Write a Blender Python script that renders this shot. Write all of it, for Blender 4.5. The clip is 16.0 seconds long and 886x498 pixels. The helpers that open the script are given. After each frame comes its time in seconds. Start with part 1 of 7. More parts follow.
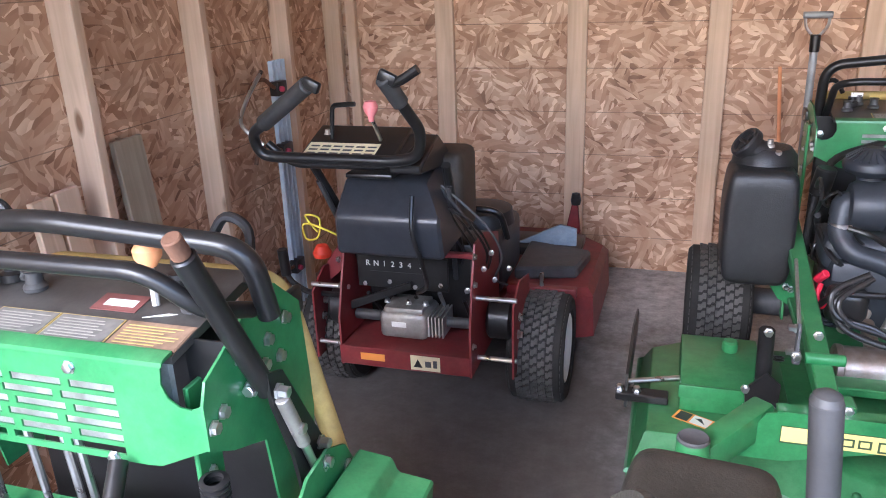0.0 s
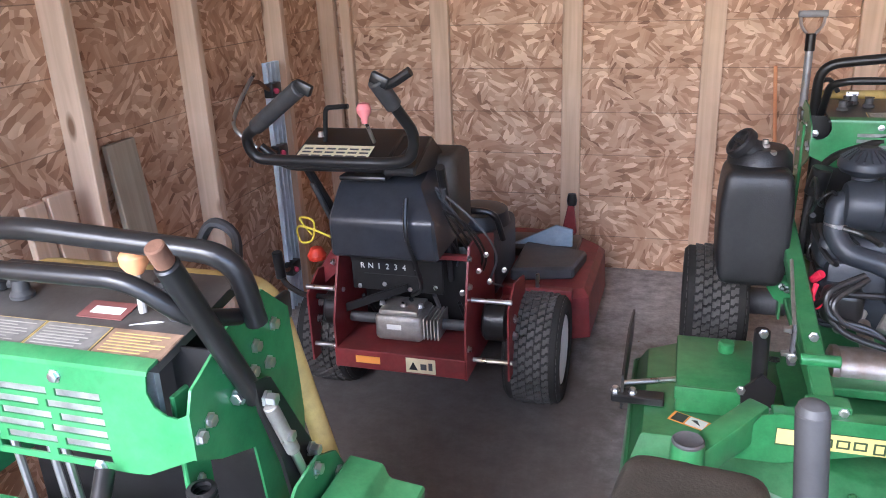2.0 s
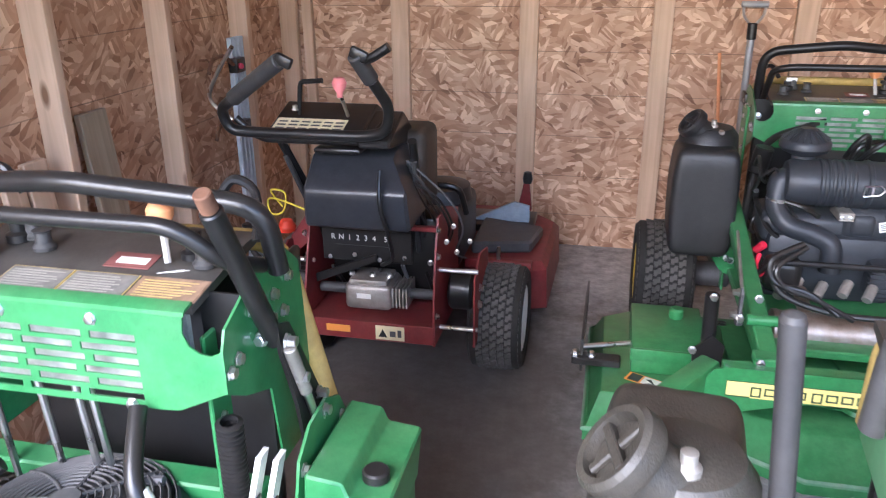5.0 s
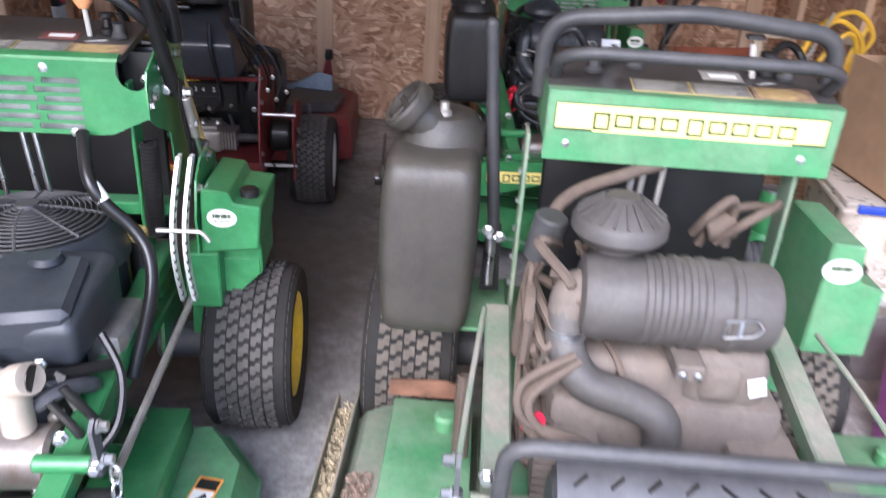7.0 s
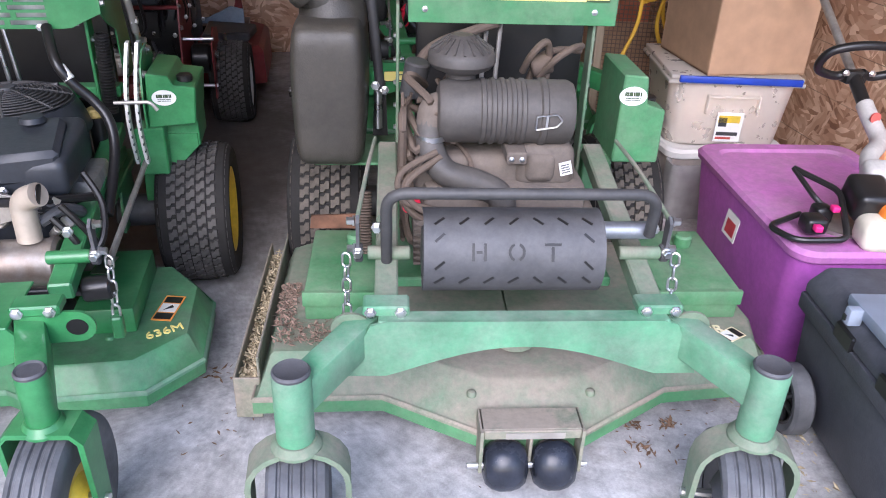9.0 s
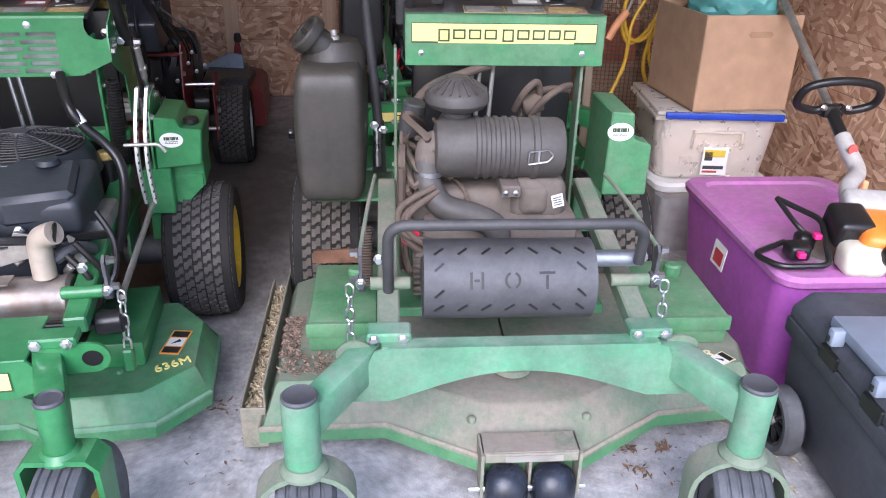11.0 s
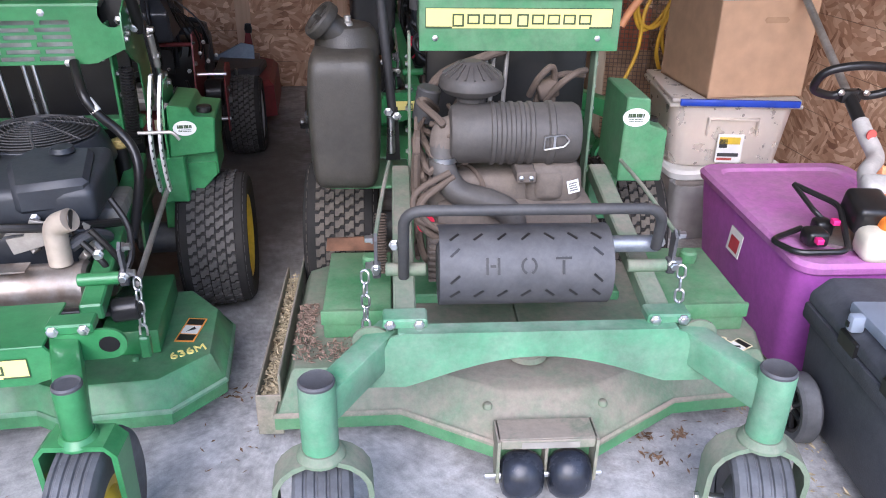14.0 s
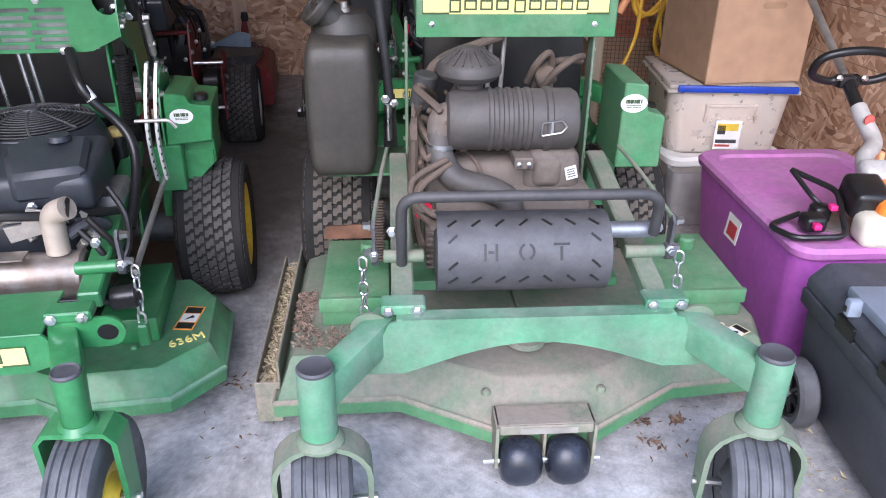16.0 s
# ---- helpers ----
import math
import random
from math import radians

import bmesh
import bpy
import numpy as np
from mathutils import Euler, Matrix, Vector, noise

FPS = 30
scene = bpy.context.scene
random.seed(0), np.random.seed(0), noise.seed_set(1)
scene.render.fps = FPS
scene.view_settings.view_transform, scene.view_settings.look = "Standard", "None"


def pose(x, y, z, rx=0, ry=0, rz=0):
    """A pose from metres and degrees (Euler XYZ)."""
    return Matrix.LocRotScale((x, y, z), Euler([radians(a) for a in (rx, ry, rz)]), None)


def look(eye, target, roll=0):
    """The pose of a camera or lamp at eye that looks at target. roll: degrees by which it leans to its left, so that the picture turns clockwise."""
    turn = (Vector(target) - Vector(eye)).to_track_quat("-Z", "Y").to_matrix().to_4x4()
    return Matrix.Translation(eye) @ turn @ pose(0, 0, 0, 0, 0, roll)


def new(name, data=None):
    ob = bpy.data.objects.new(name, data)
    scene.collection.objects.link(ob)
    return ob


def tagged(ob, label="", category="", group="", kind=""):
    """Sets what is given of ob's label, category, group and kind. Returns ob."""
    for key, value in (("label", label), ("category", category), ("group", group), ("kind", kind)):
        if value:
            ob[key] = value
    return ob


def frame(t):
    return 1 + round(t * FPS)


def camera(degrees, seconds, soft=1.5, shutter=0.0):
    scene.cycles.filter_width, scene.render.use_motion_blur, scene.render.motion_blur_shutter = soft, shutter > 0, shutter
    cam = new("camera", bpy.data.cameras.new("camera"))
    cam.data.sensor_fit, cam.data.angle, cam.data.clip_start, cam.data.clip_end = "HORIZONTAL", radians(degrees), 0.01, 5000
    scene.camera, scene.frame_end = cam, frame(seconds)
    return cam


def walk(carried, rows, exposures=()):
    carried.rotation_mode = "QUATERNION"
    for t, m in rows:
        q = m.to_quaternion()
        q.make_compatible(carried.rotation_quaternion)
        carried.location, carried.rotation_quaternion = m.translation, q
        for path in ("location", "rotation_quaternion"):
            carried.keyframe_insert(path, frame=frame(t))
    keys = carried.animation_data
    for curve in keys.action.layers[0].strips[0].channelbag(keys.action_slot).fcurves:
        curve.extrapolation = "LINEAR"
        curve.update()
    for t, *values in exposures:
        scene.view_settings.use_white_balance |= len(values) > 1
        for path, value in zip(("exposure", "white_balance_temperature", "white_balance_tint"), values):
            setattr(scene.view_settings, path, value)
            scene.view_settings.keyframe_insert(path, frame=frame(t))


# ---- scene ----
cam = camera(60.0, 16.0, 1.0, 0.5)
PATH = [
    (0, (0.171, -0.292, 1.425), (-0.391, 1.503, 0.744), -2.1),
    (0.5, (0.175, -0.295, 1.429), (-0.385, 1.502, 0.752), -2.0),
    (1, (0.175, -0.288, 1.429), (-0.381, 1.512, 0.759), -2.0),
    (1.5, (0.182, -0.284, 1.429), (-0.376, 1.513, 0.753), -2.2),
    (2, (0.182, -0.278, 1.429), (-0.378, 1.517, 0.747), -2.4),
    (2.5, (0.18, -0.268, 1.426), (-0.384, 1.527, 0.748), -2.7),
    (3, (0.18, -0.26, 1.428), (-0.382, 1.537, 0.751), -2.9),
    (5.5, (0.105, -0.535, 1.424), (-0.196, 1.293, 0.67), 1.5),
    (6, (0.102, -0.706, 1.39), (-0.072, 1.122, 0.597), 3.8),
    (6.5, (0.157, -0.909, 1.363), (0.114, 0.916, 0.545), 4.6),
    (7, (0.128, -1.116, 1.343), (0.26, 0.676, 0.465), 3.6),
    (7.5, (0.072, -1.313, 1.317), (0.327, 0.436, 0.38), 4.0),
    (8, (0.153, -1.506, 1.275), (0.425, 0.233, 0.325), 3.7),
    (8.5, (0.155, -1.622, 1.294), (0.457, 0.102, 0.326), 2.6),
    (11, (0.133, -1.765, 1.324), (0.466, 0.005, 0.454), 1.4),
    (11.5, (0.125, -1.761, 1.327), (0.454, 0.021, 0.48), 1.2),
    (12, (0.121, -1.758, 1.319), (0.446, 0.03, 0.483), 1.1),
    (12.5, (0.123, -1.762, 1.319), (0.44, 0.024, 0.478), 1.1),
    (13, (0.12, -1.758, 1.313), (0.433, 0.021, 0.455), 1.1),
    (13.5, (0.116, -1.758, 1.306), (0.43, 0.014, 0.433), 1.0),
    (14, (0.12, -1.762, 1.307), (0.428, 0.004, 0.419), 0.9),
    (14.5, (0.116, -1.762, 1.303), (0.428, 0.001, 0.412), 0.9),
    (15, (0.12, -1.76, 1.304), (0.432, -0.002, 0.404), 0.8),
    (15.5, (0.121, -1.759, 1.3), (0.432, -0.003, 0.394), 0.8),
    (16, (0.121, -1.765, 1.301), (0.431, -0.012, 0.389), 0.7),
]
EXPOSURES = [(t, e, w, k) for t, e, w, k in ((0.0, 2.2, 5250, 18), (3.2, 2.2, 5250, 18), (5.5, 2.05, 5450, 19), (6.0, 1.8, 5550, 20), (6.5, 1.6, 5500, 20), (7.0, 1.25, 5450, 20), (8.5, 0.55, 5500, 21), (11.0, 0.55, 5450, 21), (16.0, 0.5, 5450, 20))]
walk(cam, [(t, look(eye, target, roll)) for t, eye, target, roll in PATH], EXPOSURES)

# ---- world and sun ----
world = bpy.data.worlds.new("sky")
scene.world = world
world.use_nodes = True
wn = world.node_tree.nodes
sky = wn.new("ShaderNodeTexSky")
sky.sky_type, sky.sun_disc = "NISHITA", False
sky.sun_elevation, sky.sun_rotation = radians(37), radians(199)
sky.air_density, sky.dust_density = 1.2, 2.0
wn["Background"].inputs["Strength"].default_value = 0.27
world.node_tree.links.new(sky.outputs["Color"], wn["Background"].inputs["Color"])
sun = new("sun", bpy.data.lights.new("sun", "SUN"))
sun.data.energy, sun.data.angle, sun.data.color = 1.9, radians(45), (1.0, 0.96, 0.9)
sun.matrix_world = look((-1.7, -5, 4.2), (0.0, 0.0, 0))


# ---- materials ----
def mat(name, color, rough=0.5, metal=0.0, var=0.15, scale=18.0, bump=0.15, bscale=90.0, dust=0.0, dustcol=(0.33, 0.29, 0.22), dscale=7.0, coat=0.0, trans=0.0, mottle=None, ior=1.45):
    """A node material with variation at two scales, fine relief and, where dust is given, a dry film of it in patches."""
    m = bpy.data.materials.new(name)
    m.use_nodes = True
    n, l = m.node_tree.nodes, m.node_tree.links
    b = n["Principled BSDF"]
    tc = n.new("ShaderNodeTexCoord")
    n1 = n.new("ShaderNodeTexNoise")
    n1.inputs["Scale"].default_value, n1.inputs["Detail"].default_value = scale, 6
    n2 = n.new("ShaderNodeTexNoise")
    n2.inputs["Scale"].default_value, n2.inputs["Detail"].default_value = bscale, 4
    l.new(tc.outputs["Object"], n1.inputs["Vector"])
    l.new(tc.outputs["Object"], n2.inputs["Vector"])
    ramp = n.new("ShaderNodeValToRGB")
    dark = tuple(c * (1 - var) for c in color) if mottle is None else mottle
    lite = tuple(min(1, c * (1 + var)) for c in color)
    ramp.color_ramp.elements[0].color, ramp.color_ramp.elements[0].position = (*dark, 1), 0.32
    ramp.color_ramp.elements[1].color, ramp.color_ramp.elements[1].position = (*lite, 1), 0.68
    l.new(n1.outputs["Fac"], ramp.inputs["Fac"])
    out = ramp.outputs["Color"]
    rough_out = None
    if dust > 0:
        n3 = n.new("ShaderNodeTexNoise")
        n3.inputs["Scale"].default_value, n3.inputs["Detail"].default_value, n3.inputs["Roughness"].default_value = dscale, 10, 0.74
        l.new(tc.outputs["Object"], n3.inputs["Vector"])
        geo = n.new("ShaderNodeNewGeometry")
        sep = n.new("ShaderNodeSeparateXYZ")
        l.new(geo.outputs["Normal"], sep.inputs["Vector"])
        mr = n.new("ShaderNodeMapRange")
        mr.inputs["From Min"].default_value, mr.inputs["From Max"].default_value = -0.6, 1.0
        mr.inputs["To Min"].default_value, mr.inputs["To Max"].default_value = dust * 0.35, dust
        l.new(sep.outputs["Z"], mr.inputs["Value"])
        nr = n.new("ShaderNodeMapRange")
        nr.inputs["From Min"].default_value, nr.inputs["From Max"].default_value = 0.30, 0.68
        l.new(n3.outputs["Fac"], nr.inputs["Value"])
        mu = n.new("ShaderNodeMath")
        mu.operation, mu.use_clamp = "MULTIPLY_ADD", True
        l.new(nr.outputs["Result"], mu.inputs[0])
        l.new(mr.outputs["Result"], mu.inputs[1])
        mu.inputs[2].default_value = dust * 0.22
        mx = n.new("ShaderNodeMix")
        mx.data_type = "RGBA"
        l.new(mu.outputs["Value"], mx.inputs["Factor"])
        l.new(out, mx.inputs["A"])
        mx.inputs["B"].default_value = (*dustcol, 1)
        n4 = n.new("ShaderNodeTexNoise")
        n4.inputs["Scale"].default_value, n4.inputs["Detail"].default_value, n4.inputs["Roughness"].default_value = 48, 8, 0.8
        l.new(tc.outputs["Object"], n4.inputs["Vector"])
        sp = n.new("ShaderNodeMapRange")
        sp.inputs["From Min"].default_value, sp.inputs["From Max"].default_value = 0.34, 0.66
        sp.inputs["To Min"].default_value, sp.inputs["To Max"].default_value = 0.88, 1.13
        l.new(n4.outputs["Fac"], sp.inputs["Value"])
        sc = n.new("ShaderNodeVectorMath")
        sc.operation = "SCALE"
        l.new(mx.outputs["Result"], sc.inputs[0])
        l.new(sp.outputs["Result"], sc.inputs["Scale"])
        out = sc.outputs["Vector"]
        rr = n.new("ShaderNodeMapRange")
        rr.inputs["To Min"].default_value, rr.inputs["To Max"].default_value = rough, 0.9
        l.new(mu.outputs["Value"], rr.inputs["Value"])
        rough_out = rr.outputs["Result"]
    else:
        rr = n.new("ShaderNodeMapRange")
        rr.inputs["To Min"].default_value, rr.inputs["To Max"].default_value = max(0.03, rough - 0.12), min(1, rough + 0.12)
        l.new(n1.outputs["Fac"], rr.inputs["Value"])
        rough_out = rr.outputs["Result"]
    l.new(out, b.inputs["Base Color"])
    l.new(rough_out, b.inputs["Roughness"])
    b.inputs["Metallic"].default_value = metal
    b.inputs["Coat Weight"].default_value = coat
    b.inputs["Transmission Weight"].default_value = trans
    b.inputs["IOR"].default_value = ior
    bp = n.new("ShaderNodeBump")
    bp.inputs["Strength"].default_value, bp.inputs["Distance"].default_value = bump, 0.003
    l.new(n2.outputs["Fac"], bp.inputs["Height"])
    l.new(bp.outputs["Normal"], b.inputs["Normal"])
    return m


def osb_material(side):
    """Pressed wood strands that lie flat in the board: side walls run along Y, the back wall along X."""
    m = bpy.data.materials.new("oriented strand board")
    m.use_nodes = True
    n, l = m.node_tree.nodes, m.node_tree.links
    b = n["Principled BSDF"]
    tc = n.new("ShaderNodeTexCoord")
    warp = n.new("ShaderNodeTexNoise")
    warp.inputs["Scale"].default_value = 5.0
    l.new(tc.outputs["Object"], warp.inputs["Vector"])
    wm = n.new("ShaderNodeMix")
    wm.data_type, wm.blend_type = "RGBA", "LINEAR_LIGHT"
    wm.inputs["Factor"].default_value = 0.035
    l.new(tc.outputs["Object"], wm.inputs["A"])
    l.new(warp.outputs["Color"], wm.inputs["B"])
    layers = []
    for k, (turn, sx, sz) in enumerate(((24, 62, 17), (-58, 56, 15), (84, 54, 19))):
        mp = n.new("ShaderNodeMapping")
        mp.vector_type = "TEXTURE"
        mp.inputs["Rotation"].default_value = (radians(turn), 0, 0) if side else (0, radians(turn), 0)
        mp.inputs["Scale"].default_value = (1 / sx, 1 / sx, 1 / sz)
        mp.inputs["Location"].default_value = (k * 3.7, k * 1.3, k * 2.1)
        l.new(wm.outputs["Result"], mp.inputs["Vector"])
        v = n.new("ShaderNodeTexVoronoi")
        v.inputs["Scale"].default_value = 1.0
        l.new(mp.outputs["Vector"], v.inputs["Vector"])
        layers.append(v)
    big = n.new("ShaderNodeTexNoise")
    big.inputs["Scale"].default_value, big.inputs["Detail"].default_value = 6.0, 5
    l.new(tc.outputs["Object"], big.inputs["Vector"])
    pick = n.new("ShaderNodeTexVoronoi")
    pick.inputs["Scale"].default_value = 13.0
    l.new(wm.outputs["Result"], pick.inputs["Vector"])
    sepc = n.new("ShaderNodeSeparateColor")
    l.new(pick.outputs["Color"], sepc.inputs["Color"])
    g1 = n.new("ShaderNodeMath")
    g1.operation = "GREATER_THAN"
    g1.inputs[1].default_value = 0.45
    l.new(sepc.outputs["Red"], g1.inputs[0])
    g2 = n.new("ShaderNodeMath")
    g2.operation = "GREATER_THAN"
    g2.inputs[1].default_value = 0.66
    l.new(sepc.outputs["Green"], g2.inputs[0])
    a = n.new("ShaderNodeMix")
    a.data_type = "RGBA"
    l.new(g1.outputs["Value"], a.inputs["Factor"])
    l.new(layers[0].outputs["Color"], a.inputs["A"])
    l.new(layers[1].outputs["Color"], a.inputs["B"])
    c = n.new("ShaderNodeMix")
    c.data_type = "RGBA"
    l.new(g2.outputs["Value"], c.inputs["Factor"])
    l.new(a.outputs["Result"], c.inputs["A"])
    l.new(layers[2].outputs["Color"], c.inputs["B"])
    sp = n.new("ShaderNodeSeparateColor")
    l.new(c.outputs["Result"], sp.inputs["Color"])
    ad = n.new("ShaderNodeMath")
    ad.operation = "MULTIPLY_ADD"
    ad.inputs[1].default_value, ad.inputs[2].default_value = 0.62, 0.0
    l.new(sp.outputs["Red"], ad.inputs[0])
    ad2 = n.new("ShaderNodeMath")
    ad2.operation = "MULTIPLY_ADD"
    ad2.inputs[1].default_value = 0.55
    l.new(big.outputs["Fac"], ad2.inputs[0])
    l.new(ad.outputs["Value"], ad2.inputs[2])
    ramp = n.new("ShaderNodeValToRGB")
    e = ramp.color_ramp.elements
    e[0].position, e[0].color = 0.2, (0.22, 0.105, 0.055, 1)
    e[1].position, e[1].color = 0.9, (0.82, 0.60, 0.41, 1)
    for p, col in ((0.34, (0.40, 0.215, 0.12, 1)), (0.55, (0.53, 0.315, 0.19, 1)), (0.75, (0.61, 0.39, 0.25, 1))):
        x = e.new(p)
        x.color = col
    l.new(ad2.outputs["Value"], ramp.inputs["Fac"])
    # printed nailing lines, 8 inches apart
    sepp = n.new("ShaderNodeSeparateXYZ")
    l.new(tc.outputs["Object"], sepp.inputs["Vector"])
    md = n.new("ShaderNodeMath")
    md.operation = "MODULO"
    sh = n.new("ShaderNodeMath")
    sh.operation = "ADD"
    sh.inputs[1].default_value = 2.035 * 2 - 0.368 + 0.0018
    l.new(sepp.outputs["Z"], sh.inputs[0])
    l.new(sh.outputs["Value"], md.inputs[0])
    md.inputs[1].default_value = 0.2035
    lt = n.new("ShaderNodeMath")
    lt.operation = "LESS_THAN"
    lt.inputs[1].default_value = 0.0036
    l.new(md.outputs["Value"], lt.inputs[0])
    fade = n.new("ShaderNodeMath")
    fade.operation = "MULTIPLY"
    l.new(lt.outputs["Value"], fade.inputs[0])
    l.new(big.outputs["Fac"], fade.inputs[1])
    mx = n.new("ShaderNodeMix")
    mx.data_type = "RGBA"
    l.new(fade.outputs["Value"], mx.inputs["Factor"])
    l.new(ramp.outputs["Color"], mx.inputs["A"])
    mx.inputs["B"].default_value = (0.07, 0.045, 0.03, 1)
    l.new(mx.outputs["Result"], b.inputs["Base Color"])
    b.inputs["Roughness"].default_value = 0.62
    bp = n.new("ShaderNodeBump")
    bp.inputs["Strength"].default_value, bp.inputs["Distance"].default_value = 0.35, 0.002
    l.new(sp.outputs["Red"], bp.inputs["Height"])
    l.new(bp.outputs["Normal"], b.inputs["Normal"])
    return m


def lumber_material(name, light, dark, along=2):
    m = bpy.data.materials.new(name)
    m.use_nodes = True
    n, l = m.node_tree.nodes, m.node_tree.links
    b = n["Principled BSDF"]
    tc = n.new("ShaderNodeTexCoord")
    oi = n.new("ShaderNodeObjectInfo")
    av = n.new("ShaderNodeVectorMath")
    av.operation = "ADD"
    sc = n.new("ShaderNodeVectorMath")
    sc.operation = "SCALE"
    cv = n.new("ShaderNodeCombineXYZ")
    for k in range(3):
        l.new(oi.outputs["Random"], cv.inputs[k])
    l.new(cv.outputs["Vector"], sc.inputs[0])
    sc.inputs["Scale"].default_value = 9.0
    l.new(tc.outputs["Object"], av.inputs[0])
    l.new(sc.outputs["Vector"], av.inputs[1])
    mp = n.new("ShaderNodeMapping")
    s = [38, 38, 38]
    s[along] = 1.6
    mp.inputs["Scale"].default_value = s
    l.new(av.outputs["Vector"], mp.inputs["Vector"])
    g = n.new("ShaderNodeTexNoise")
    g.inputs["Scale"].default_value, g.inputs["Detail"].default_value, g.inputs["Distortion"].default_value = 1.0, 5, 0.6
    l.new(mp.outputs["Vector"], g.inputs["Vector"])
    st = n.new("ShaderNodeTexNoise")
    st.inputs["Scale"].default_value, st.inputs["Detail"].default_value = 3.0, 5
    l.new(av.outputs["Vector"], st.inputs["Vector"])
    ramp = n.new("ShaderNodeValToRGB")
    ramp.color_ramp.elements[0].position, ramp.color_ramp.elements[0].color = 0.3, (*dark, 1)
    ramp.color_ramp.elements[1].position, ramp.color_ramp.elements[1].color = 0.62, (*light, 1)
    ml = n.new("ShaderNodeMath")
    ml.operation = "MULTIPLY_ADD"
    ml.inputs[1].default_value = 0.55
    l.new(g.outputs["Fac"], ml.inputs[0])
    m2 = n.new("ShaderNodeMath")
    m2.operation = "MULTIPLY"
    m2.inputs[1].default_value = 0.45
    l.new(st.outputs["Fac"], m2.inputs[0])
    l.new(m2.outputs["Value"], ml.inputs[2])
    l.new(ml.outputs["Value"], ramp.inputs["Fac"])
    # knots
    kv = n.new("ShaderNodeTexVoronoi")
    kv.inputs["Scale"].default_value = 1.0
    mk = n.new("ShaderNodeMapping")
    ks = [7, 7, 7]
    ks[along] = 2.6
    mk.inputs["Scale"].default_value = ks
    l.new(av.outputs["Vector"], mk.inputs["Vector"])
    l.new(mk.outputs["Vector"], kv.inputs["Vector"])
    kr = n.new("ShaderNodeMapRange")
    kr.inputs["From Min"].default_value, kr.inputs["From Max"].default_value = 0.13, 0.06
    l.new(kv.outputs["Distance"], kr.inputs["Value"])
    mx = n.new("ShaderNodeMix")
    mx.data_type = "RGBA"
    l.new(kr.outputs["Result"], mx.inputs["Factor"])
    l.new(ramp.outputs["Color"], mx.inputs["A"])
    mx.inputs["B"].default_value = (dark[0] * 0.45, dark[1] * 0.36, dark[2] * 0.3, 1)
    l.new(mx.outputs["Result"], b.inputs["Base Color"])
    b.inputs["Roughness"].default_value = 0.68
    bp = n.new("ShaderNodeBump")
    bp.inputs["Strength"].default_value, bp.inputs["Distance"].default_value = 0.25, 0.002
    l.new(g.outputs["Fac"], bp.inputs["Height"])
    l.new(bp.outputs["Normal"], b.inputs["Normal"])
    return m


